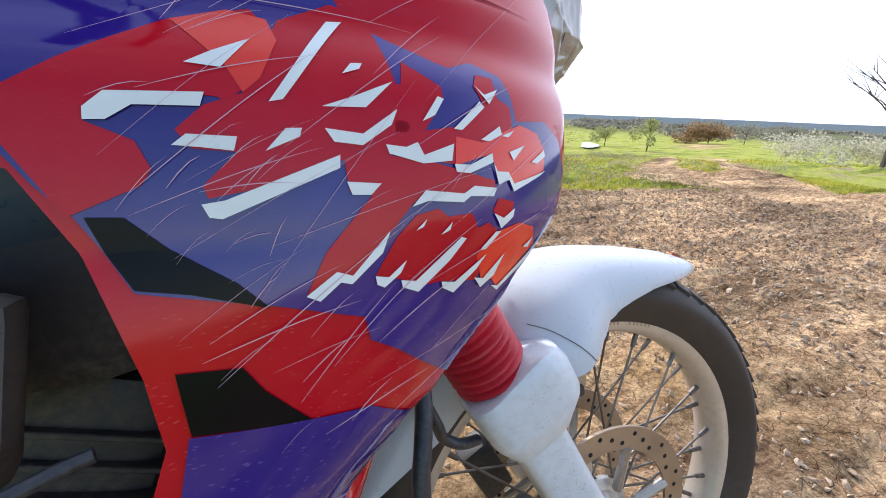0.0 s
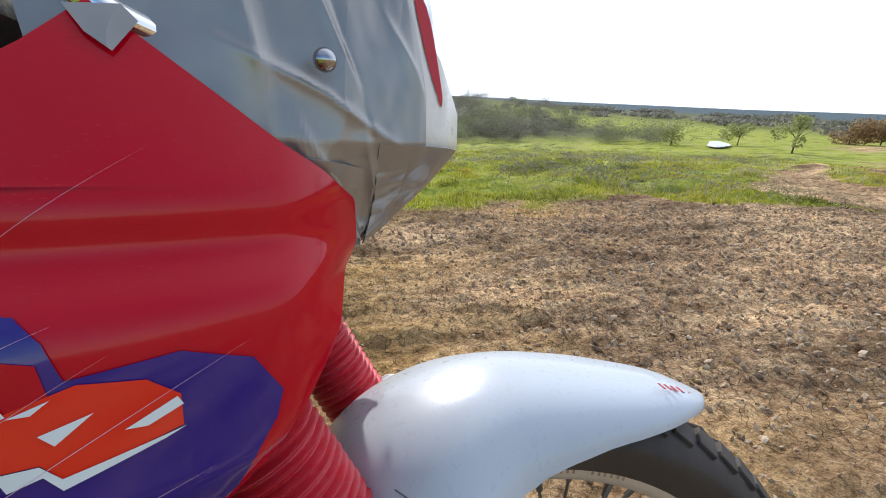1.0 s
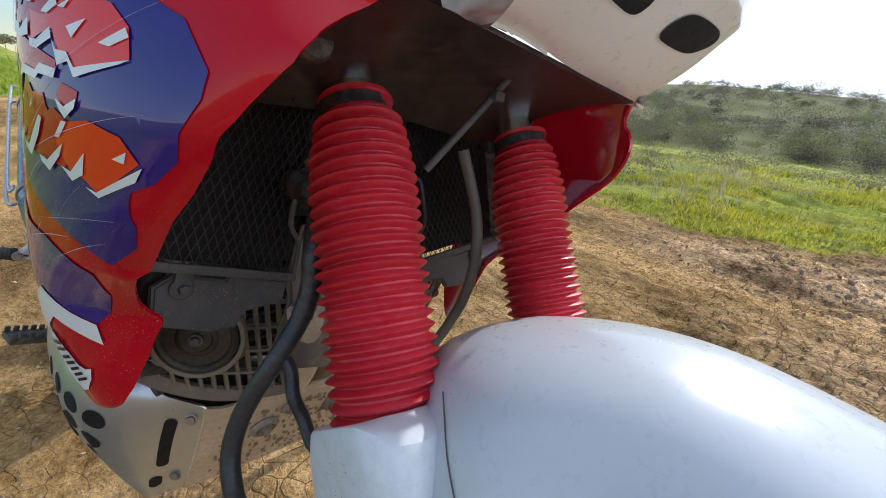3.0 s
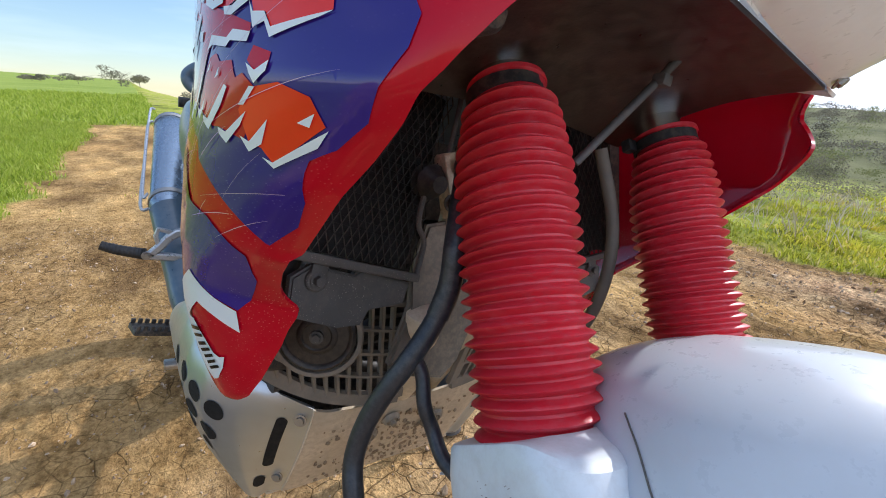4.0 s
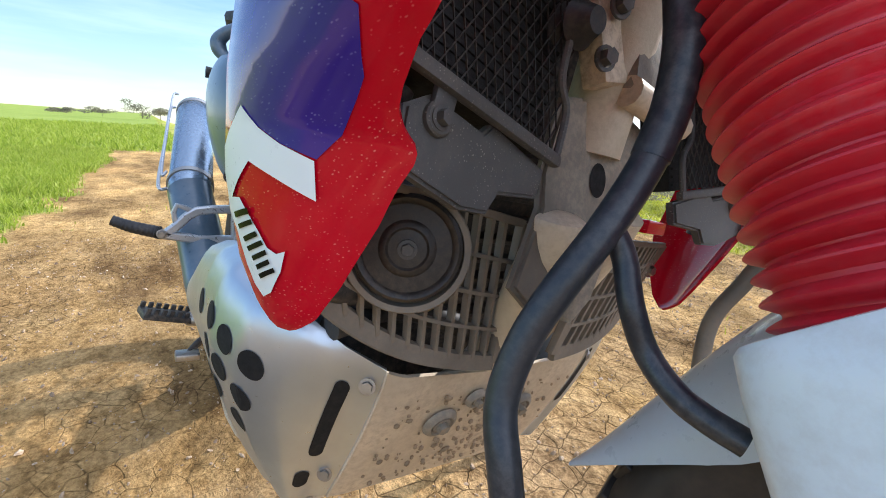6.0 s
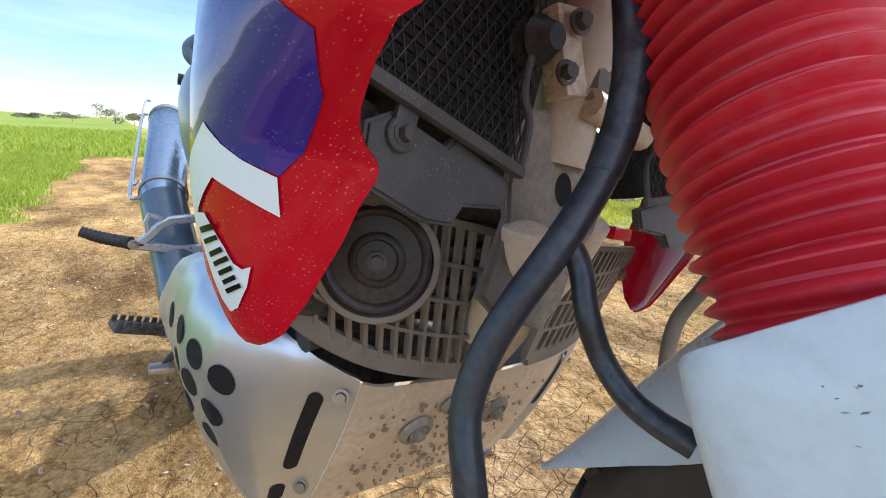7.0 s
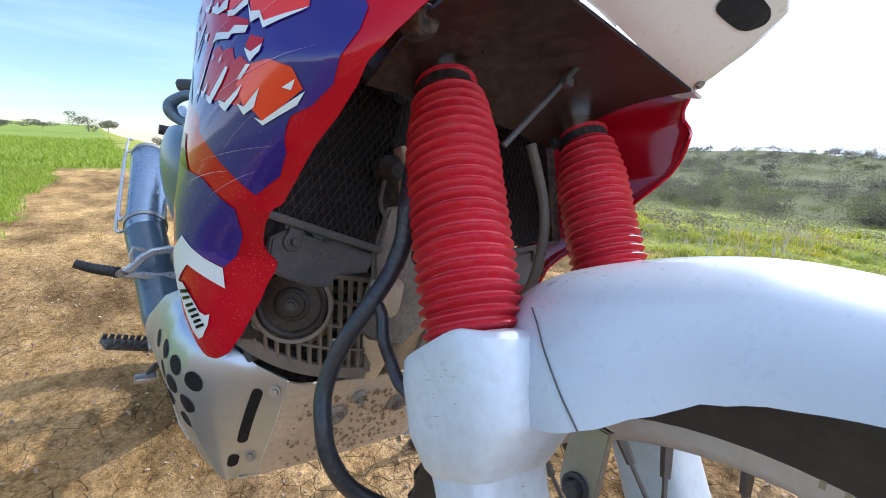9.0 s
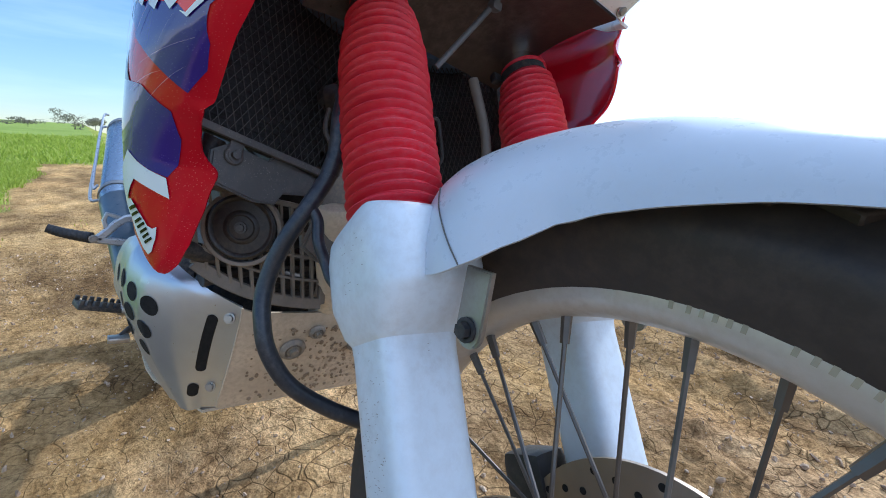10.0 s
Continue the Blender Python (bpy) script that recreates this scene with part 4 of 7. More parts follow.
def cowl():
    c = spot("headlight_cowl", bike)

    rs = random.Random(23)
    creases = []
    for k in range(17):
        u, v, a = rs.uniform(-0.1, 1.0), rs.uniform(0.05, 0.95), rs.gauss(2.05, 0.28)
        creases.append((u, v, math.cos(a), math.sin(a), rs.uniform(0.12, 0.42), rs.uniform(0.018, 0.042), rs.choice((1, 1, -0.7)) * rs.uniform(0.0022, 0.0050)))

    def fold(u, v):
        """Long pulled creases, sharp on one flank, over a soft unevenness."""
        h = 0.0022 * noise.noise(Vector((u * 3.1, v * 3.7, 2))) + 0.0005 * noise.noise(Vector((u * 17, v * 13, 5)))
        for cu, cv, dx, dy, ln, wd, amp in creases:
            du, dv = u - cu, v - cv
            along_it = (du * dx + dv * dy) / ln
            if abs(along_it) < 1:
                off = (-du * dy + dv * dx) / wd + 0.5 * along_it * along_it
                h += amp * (1 - along_it * along_it) * math.exp(-abs(off) * (1.0 if off > 0 else 2.4))
        return h

    def tape(u, v):
        p = cowl_point(0.881 + 0.219 * v ** 1.3, 0.118 * u)
        return p + Vector((0.25, -0.9, 0)) * (0.0034 + fold(u, v) * min(1, 8 * (1 - u), 6 * v + 0.2))
    part("tape_wrap", sheet(tape, 110, 130, 0.0010, (0, -1, 0)), TAPE, c, "crinkled silver duct tape", angle=70)
    part("tape_flap", sheet(lambda u, v: cowl_point(0.9135 + (0.014 - 0.003 * u) * v, 0.047 + 0.030 * u) + Vector((0.25, -0.9, 0.3)) * (0.0055 + 0.006 * (1 - u) * v), 8, 6, 0.0006, (0, -1, 0)), TAPE, c, "lifted bright flap of tape")

    def strip(u, v):
        p = cowl_point(0.883 + 0.057 * v, 0.085 + (0.120 - 0.012 * (1 - v)) * u)
        w = 0.7 * fold(1.1 - 1.3 * v, 0.2 + 0.8 * u) * min(1, 5 * (1 - u), 5 * v + 0.1, 5 * (1 - v) + 0.1)
        return p + Vector((0.45, -0.8, -0.1)) * (0.0044 - 0.0020 * u + w) - Vector((0, 0, 0.0045 * (1 - v) ** 5))
    part("tape_strip", sheet(strip, 46, 30, 0.0010, (0, -1, 0)), TAPE, c, "silver tape strip over the lower corner", angle=70)

    def top_of(y):
        d = min(abs(y - COWL_MID - 0.074), abs(y - COWL_MID + 0.074))
        return 1.022 - math.sqrt(0.074 ** 2 - d * d) if d < 0.0725 else 1.022 - 0.0148 + min(0.075, (d - 0.0725) * 9)

    def mask(u, v):
        a = 0.10 + 0.90 * u
        y = cowl_point(0.96, a).y
        z = 0.881 + (top_of(y) - 0.881) * v
        return cowl_point(z, a)
    part("front_mask", sheet(mask, 150, 30, 0.003), MASK_WHITE, c, "white plastic headlight mask with vents", angle=70)

    def patch(name, outline, lift, material, label=""):
        """A thin piece with an outline in a, z on the cowl, its corners rounded."""
        for _ in range(2):
            ends = list(zip(outline, outline[1:] + outline[:1]))
            outline = [q for p, r in ends for q in ((p[0] * 0.78 + r[0] * 0.22, p[1] * 0.78 + r[1] * 0.22), (p[0] * 0.22 + r[0] * 0.78, p[1] * 0.22 + r[1] * 0.78))]
        bm = bmesh.new()
        f = bm.faces.new([bm.verts.new((x, z, 0)) for x, z in outline])
        bmesh.ops.triangulate(bm, faces=[f])
        bmesh.ops.subdivide_edges(bm, edges=bm.edges[:], cuts=3, use_grid_fill=True)
        for v in bm.verts:
            a, z = v.co.x, v.co.y
            p = cowl_point(z, a)
            n = (cowl_point(z, a + 0.004) - cowl_point(z, a - 0.004)).cross(cowl_point(z + 0.002, a) - cowl_point(z - 0.002, a)).normalized()
            v.co = p + (n if n.x > 0 or n.y < 0 and a < 0.2 else -n) * lift
        part(name, bm, material, c, label)
    # black patches on the mask paint the shade inside its vents
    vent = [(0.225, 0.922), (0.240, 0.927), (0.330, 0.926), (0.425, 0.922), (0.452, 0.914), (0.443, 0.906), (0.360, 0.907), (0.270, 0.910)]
    patch("vent", vent, 0.0010, HOLE_SHADE, "black patch for the shaded vent opening")
    patch("vent", [(1 - a, z) for a, z in vent], 0.0010, HOLE_SHADE, "black patch for the shaded vent opening")
    patch("red_mark", [(0.128, 0.985), (0.140, 0.962), (0.143, 0.968), (0.141, 1.02), (0.120, 1.03)], 0.0008, RED, "red printed mark")
    # twin lamps
    for s in (-1, 1):
        at = Matrix.Translation((-0.140, COWL_MID + s * 0.074, 1.022)) @ pose(0, 0, 0, 0, 82, s * 8)
        lamp = part("headlamp", lathe([(0.0001, -0.075), (0.020, -0.074), (0.050, -0.052), (0.066, -0.016), (0.069, 0.0)], 40, "Z"), SILVERED, c, "round silvered headlamp reflector", at)
        lens = part("lens", lathe([(0.0001, 0.014), (0.03, 0.012), (0.055, 0.006), (0.070, -0.002), (0.070, -0.005), (0.055, 0.003), (0.03, 0.009), (0.0001, 0.011)], 40, "Z"), GLASS, lamp, m=at)
        lens.visible_shadow = False
        part("bezel", lathe([(0.070, -0.014), (0.073, -0.012), (0.0735, -0.004), (0.071, -0.001), (0.070, -0.006)], 40, "Z", closed=True), DARK, lamp, m=at)
    part("lamp_housing", block(0.03, 0.30, 0.15, 0.01, Matrix.Translation((-0.215, COWL_MID, 1.022))), DARK, c)
    # dark belly panel under the lamps
    def belly(u, v):
        y = -0.128 + 0.280 * u
        x = -0.189 - 0.165 * v
        z = 0.884 - 0.004 - 0.050 * v + 0.014 * math.sin(math.pi * v) - 0.02 * abs(u - 0.5) * v
        return (x, y, z)
    part("belly_panel", sheet(belly, 30, 20, 0.003, (0, 0, -1)), BROWN_DARK, c, "dusty dark brown panel under the headlights")

    def screen(u, v):
        s = 2 * u - 1
        x = -0.145 - 0.17 * v - 0.10 * abs(s) ** 2.2
        return (x, COWL_MID + 0.13 * s * (1 - 0.25 * v), 1.10 + 0.20 * v)
    part("windscreen", sheet(screen, 24, 12, 0.003), GLASS, c, "clear windscreen").visible_shadow = False
    ball = bmesh.new()
    bmesh.ops.create_uvsphere(ball, u_segments=20, v_segments=12, radius=0.0056)
    part("dome_bolt", ball, DOME, c, "shiny dome-headed bolt", Matrix.Translation((-0.199, -0.172, 0.9755)))
    bolt(c, (-0.179, 0.142, 0.884), (0.7, 0.1, -0.5), 0.0045, 0.003, STEEL)


cowl()


# -- radiators, horn, frame front --
def radiator(side):
    """A tilted radiator with a wire mesh, a bent frame, a bolted tab and a shroud below; built for the right, mirrored for the left."""
    rad = spot("radiator", bike)
    ey = Vector((-0.084, 0.972, -0.218)).normalized()
    ez = Vector((-0.165, 0.205, 0.965))
    ez = (ez - ey * ez.dot(ey)).normalized()
    ex = ey.cross(ez)
    m = Matrix.Translation((-0.382, -0.076, 0.668)) @ Matrix((ex, ey, ez)).transposed().to_4x4()
    if side > 0:
        m = Matrix.Translation((0, 2 * MID, 0)) @ Matrix.Diagonal((1, -1, 1, 1)) @ m
    w, h = 0.125, 0.190
    part("core", block(0.030, w, h, 0.003, Matrix.Translation((-0.026, -w / 2, h / 2))), CORE, rad, "black radiator core", m)
    for k in range(26):
        part("core_tube", block(0.002, w * 0.96, 0.0022, 0, Matrix.Translation((-0.0105, -w / 2, 0.006 + k * 0.0072)), 1), CORE, rad, m=m)
    bm = bmesh.new()
    dx, dz = 0.0040, 0.0180
    for i in range(int(w / dx) + 1):
        for j in range(int(h / dz) * 2 + 1):
            y, z = -i * dx, j * dz / 2
            if (i + j) % 2:
                continue
            for sy in (-1, 1):
                a, b = Vector((0, y, z)), Vector((0, y + sy * dx, z + dz / 2))
                if b.y > 0.001 or b.y < -w - 0.001 or b.z > h + 0.001:
                    continue
                t = b - a
                n = Vector((0, -t.z, t.y)).normalized() * 0.00030
                q = [bm.verts.new(v) for v in (a + n, b + n, b - n, a - n)]
                q2 = [bm.verts.new(v.co + Vector((-0.0010, 0, 0))) for v in q]
                bm.faces.new(q)
                bm.faces.new(q2[::-1])
                for k in range(4):
                    bm.faces.new((q[k], q[(k + 1) % 4], q2[(k + 1) % 4], q2[k]))
    g = part("mesh_guard", bm, MESH, rad, "diamond wire mesh over the radiator", m, smooth=False)
    g["kind"] = "stuff"
    part("lower_bar", block(0.007, w + 0.016, 0.008, 0.002, Matrix.Translation((0.002, -w / 2 - 0.002, -0.004))), GREY, rad, "dusty lower frame bar", m)
    part("guard_frame", tube([(0.003, 0.002, -0.006), (0.003, 0.003, 0.018), (0.003, 0.001, 0.032), (0.003, -0.010, 0.046), (0.003, -0.011, 0.075), (0.003, -0.009, 0.098), (0.003, 0.004, 0.104), (0.003, 0.006, 0.140), (0.003, 0.004, h)],
                             0.0026, 8, 46), GREY, rad, "bent steel mesh frame", m)
    part("end_tank", block(0.045, 0.020, h + 0.01, 0.006, Matrix.Translation((-0.022, -w - 0.012, h / 2))), DARK, rad, m=m)
    # shroud with a bolted ear
    sh = part("shroud", prism([(0.004, -0.010), (-0.052, -0.004), (-0.058, -0.012), (-0.098, -0.010), (-0.112, -0.022), (-0.108, -0.052), (-0.062, -0.058), (-0.040, -0.054), (-0.034, -0.040), (0.002, -0.030)], 0.010, 0.002,
                              Matrix.Translation((-0.014, 0, 0)) @ Matrix(((0, 0, 1, 0), (1, 0, 0, 0), (0, 1, 0, 0), (0, 0, 0, 1)))), GREY, rad, "dusty grey shroud below the radiator", m)
    ear = part("mount_ear", lathe([(0.0001, 0.002), (0.0080, 0.002), (0.0090, 0.001), (0.0090, -0.004), (0.0001, -0.004)], 20, "X"), GREY, rad, m=m @ Matrix.Translation((-0.002, -0.0925, -0.021)))
    part("ear_neck", block(0.005, 0.014, 0.018, 0.002, Matrix.Translation((-0.002, -0.0925, -0.011))), GREY, rad, m=m)
    bolt(ear, m @ Vector((-0.001, -0.0925, -0.021)), m.to_3x3() @ Vector((1, 0, 0)), 0.0042, 0.005, GREY)
    part("hose_stub", tube([(-0.030, -0.105, -0.004), (-0.036, -0.106, -0.030), (-0.046, -0.100, -0.055)], 0.011, 14, 10), RUBBER, rad, m=m)


radiator(-1)
radiator(1)

horn = spot("horn", bike)
hm = Matrix.Translation((-0.430, -0.141, 0.590)) @ pose(0, 0, 0, 0, 90, -22) @ pose(0, 0, 0, 8, 0, 0) @ Matrix.Scale(0.82, 4)
part("horn_body", lathe([(0.0001, -0.03), (0.036, -0.03), (0.042, -0.012), (0.0455, -0.004), (0.0455, 0.003), (0.042, 0.006), (0.039, 0.005), (0.037, 0.002), (0.024, 0.0025),
                         (0.022, 0.0045), (0.018, 0.005), (0.016, 0.0035), (0.008, 0.004), (0.007, 0.006), (0.0001, 0.0065)], 48, "Z"), HORN, horn, "round dusty horn with ringed face", hm)
bolt(horn, hm @ Vector((0, 0, 0.007)), hm.to_3x3() @ Vector((0, 0, 1)), 0.0045, 0.003, GREY)
part("horn_bracket", block(0.006, 0.022, 0.055, 0.002, Matrix.Translation((-0.452, -0.120, 0.632))), GREY, horn)

frame_part = spot("frame", bike)
GM = Matrix.Translation((-0.398, -0.030, 0.650)) @ Matrix(((0, 0, 1, 0), (1, 0, 0, 0), (0, 1, 0, 0), (0, 0, 0, 1))) @ pose(0, 0, 0, -9, 0, 0)
part("gusset", prism([(-0.060, -0.074), (-0.052, -0.052), (-0.040, -0.018), (-0.042, 0.004), (-0.036, 0.030), (-0.026, 0.060), (0.004, 0.066), (0.040, 0.070), (0.072, 0.060), (0.080, 0.010), (0.066, -0.022), (0.044, -0.044), (0.026, -0.084), (0.006, -0.100), (-0.040, -0.090)], 0.010, 0.003, GM), GUSSET, frame_part, "dust-caked frame gusset plate")
# black ovals on the plate paint the shade in its holes
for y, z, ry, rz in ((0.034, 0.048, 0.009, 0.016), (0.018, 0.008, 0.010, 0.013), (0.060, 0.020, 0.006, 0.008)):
    part("gusset_hole_shade", lathe([(0.0001, 0.0), (1.0, 0.0)], 24, "Z"), HOLE_SHADE, frame_part, m=GM @ Matrix.Translation((y, z, 0.0106)) @ Matrix.Diagonal((ry, rz, 1, 1)))
part("down_tube", tube([(-0.379, -0.056, 0.632), (-0.385, -0.052, 0.612), (-0.416, -0.034, 0.560), (-0.452, -0.012, 0.508), (-0.505, 0.000, 0.44), (-0.56, 0.0, 0.38)], lambda u: 0.0192 * math.sqrt(max(0.02, 1 - max(0, 1 - u / 0.07) ** 2)), 18, 40), MUDDY, frame_part, "mud-coated frame down tube")
part("down_tube", tube([(-0.402, 0.048, 0.640), (-0.428, 0.056, 0.590), (-0.492, 0.066, 0.490), (-0.55, 0.074, 0.40)], 0.021, 18, 24), MUDDY, frame_part)
part("head_bracket", block(0.020, 0.030, 0.062, 0.003, Matrix.Translation((-0.394, -0.036, 0.752)) @ pose(0, 0, 0, 14, -12, 0)), ALU_MUD, frame_part, "scratched alloy bracket")
bolt(frame_part, (-0.383, -0.040, 0.771), (1, -0.2, 0.1), 0.0058, 0.006, GREY)
bolt(frame_part, (-0.382, -0.045, 0.736), (1, -0.2, 0.1), 0.0058, 0.006, GREY)
part("spring_mount", lathe([(0.012, -0.02), (0.016, -0.018), (0.012, -0.012), (0.016, -0.006), (0.012, 0.0), (0.016, 0.006), (0.012, 0.012), (0.008, 0.02), (0.0001, 0.02)], 20, "X"), RUBBER,
     frame_part, m=Matrix.Translation((-0.396, -0.066, 0.752)))
part("head_bracket", block(0.024, 0.036, 0.10, 0.005, Matrix.Translation((-0.392, 0.004, 0.765)) @ pose(0, 0, 0, -8, -14, 0)), GUSSET, frame_part)
part("spine", tube([(-0.392, -0.004, 0.84), (-0.400, -0.008, 0.76), (-0.408, -0.008, 0.68)], 0.026, 18, 12), MUDDY, frame_part)
part("frame_lug", tube([(-0.376, -0.02, 0.722), (-0.380, 0.065, 0.715)], 0.011, 12), ALU_MUD, frame_part)
part("red_connector", block(0.014, 0.030, 0.012, 0.002, Matrix.Translation((-0.392, 0.082, 0.632))), RED, bike, "small red connector")
for p in ([(-0.455, -0.20, 0.56), (-0.470, -0.13, 0.545), (-0.465, -0.06, 0.575)], [(-0.47, -0.17, 0.52), (-0.48, -0.11, 0.53), (-0.47, -0.05, 0.515)]):
    part("water_hose", tube(p, 0.011, 12, 14), RUBBER, bike)
part("brass_union", tube([(-0.462, -0.105, 0.538), (-0.462, -0.085, 0.548)], 0.010, 8), BRASS, bike)


def grate(side):
    """A slatted plastic stone guard, one for each half, with a round gap for the horn in the right one."""
    g = spot("stone_guard", bike)

    def at(u, v):
        top = 0.6175 + 0.016 * u if side < 0 else 0.612
        z = top * (1 - v) + (0.491 + 0.014 * u + 0.036 * u ** 3) * v
        return Vector((-0.424 - 0.018 * v - 0.022 * u * u, MID + side * (0.057 - 0.016 * v + 0.150 * u), z))

    def clear(p):
        return side > 0 or math.hypot(p.y + 0.141, p.z - 0.588) > 0.0395

    def run(name, pts, half, deep, label=""):
        """A flat bar along points, broken where the horn sits."""
        legs, now = [], []
        for p in pts:
            if clear(p):
                now.append(p)
            else:
                legs.append(now)
                now = []
        legs.append(now)
        for leg in legs:
            if len(leg) < 3:
                continue
            rings = []
            for k, p in enumerate(leg):
                d = (leg[min(k + 1, len(leg) - 1)] - leg[max(k - 1, 0)]).normalized()
                w = d.cross(Vector((1, 0, 0))).normalized() * half
                e = Vector((deep, 0, 0))
                rings.append([p + w * 0.8 + e, p + w, p + w * 0.9 - e, p - w * 0.9 - e, p - w, p - w * 0.8 + e])
            part(name, skin(rings, caps=True), GRATE, g, label, angle=30)
    run("guard_rail", [at(u / 30, 1) for u in range(31)], 0.0085, 0.004, "muddy plastic stone guard frame")
    run("guard_rail", [at(u / 30, 0) for u in range(31)], 0.0034, 0.004)
    run("guard_rail", [at(-0.01, v / 20) for v in range(21)], 0.0048, 0.004)
    run("guard_rail", [at(1.0, v / 20) for v in range(21)], 0.0050, 0.004)
    n = 12
    for k in range(1, n):
        u = k / n
        run("slat", [at(min(1, max(0, u + side * -0.02 - 0.05 * (v / 40 - 0.5) * (1 if side < 0 else 2))), v / 40) for v in range(41)], 0.0019, 0.0035)
    for v in (0.26, 0.50, 0.74):
        run("slat", [at(u / 60, v) for u in range(61)], 0.0019, 0.0042)
    if side < 0:
        part("horn_ring", lathe([(0.0385, -0.010), (0.0440, -0.009), (0.0445, -0.001), (0.0432, 0.001), (0.0392, 0.0005)], 48, "Z", closed=True), GRATE, g,
             m=Matrix.Translation((-0.430, -0.141, 0.588)) @ pose(0, 0, 0, 0, 90, -22) @ pose(0, 0, 0, 8, 0, 0))
    else:
        bolt(g, at(0.96, 0.42) + Vector((0.004, 0, 0)), (1, 0, 0), 0.006, 0.005, STEEL)


grate(-1)
grate(1)


# -- skid plate --
SKID_PLAN = [(0.0, -0.458, 0.0, 0.472), (0.26, -0.457, 0.114, 0.479), (0.30, -0.459, 0.131, 0.484), (0.36, -0.471, 0.166, 0.504), (0.41, -0.487, 0.189, 0.522), (0.46, -0.514, 0.210, 0.541),
             (0.52, -0.550, 0.219, 0.551), (0.60, -0.600, 0.221, 0.553), (0.75, -0.690, 0.220, 0.535), (1.0, -0.86, 0.212, 0.46)]


def skid_point(a, q):
    """a from -1 (right rear) to 1 (left rear) along the plan, q from 0 at the rim to 1 at the keel. The shoulder swells out below the rim, the side runs in under it."""
    s, k = (1 if a > 0 else -1), abs(a)
    ks = [p[0] for p in SKID_PLAN]
    x, y, zt = (float(np.interp(k, ks, [p[i] for p in SKID_PLAN])) for i in (1, 2, 3))
    zb = float(np.interp(k, [0, 0.3, 0.42, 0.5, 0.75, 1.0], [0.312, 0.314, 0.316, 0.318, 0.31, 0.30]))
    z = zt + (zb - zt) * q
    back = 0.074 * q ** 1.25 * (1 - 0.75 * max(0, min(1, (k - 0.33) / 0.25)))
    swell = float(np.interp(k, [0.31, 0.36, 0.41, 0.46, 0.52], [0.0, 0.005, 0.013, 0.021, 0.027])) * math.sqrt(max(0.0, 1 - max(0.0, 1 - q / 0.26) ** 2.2))
    fore = float(np.interp(k, [0.31, 0.38, 0.46, 0.56], [0.0, 0.8, 0.7, 0.0]))
    inward = 0.105 * max(0.0, q - 0.28) ** 1.5 * max(0, min(1, (k - 0.32) / 0.16))
    return Vector((x - back + swell * fore, MID - 0.004 + s * (y + swell - inward), z))


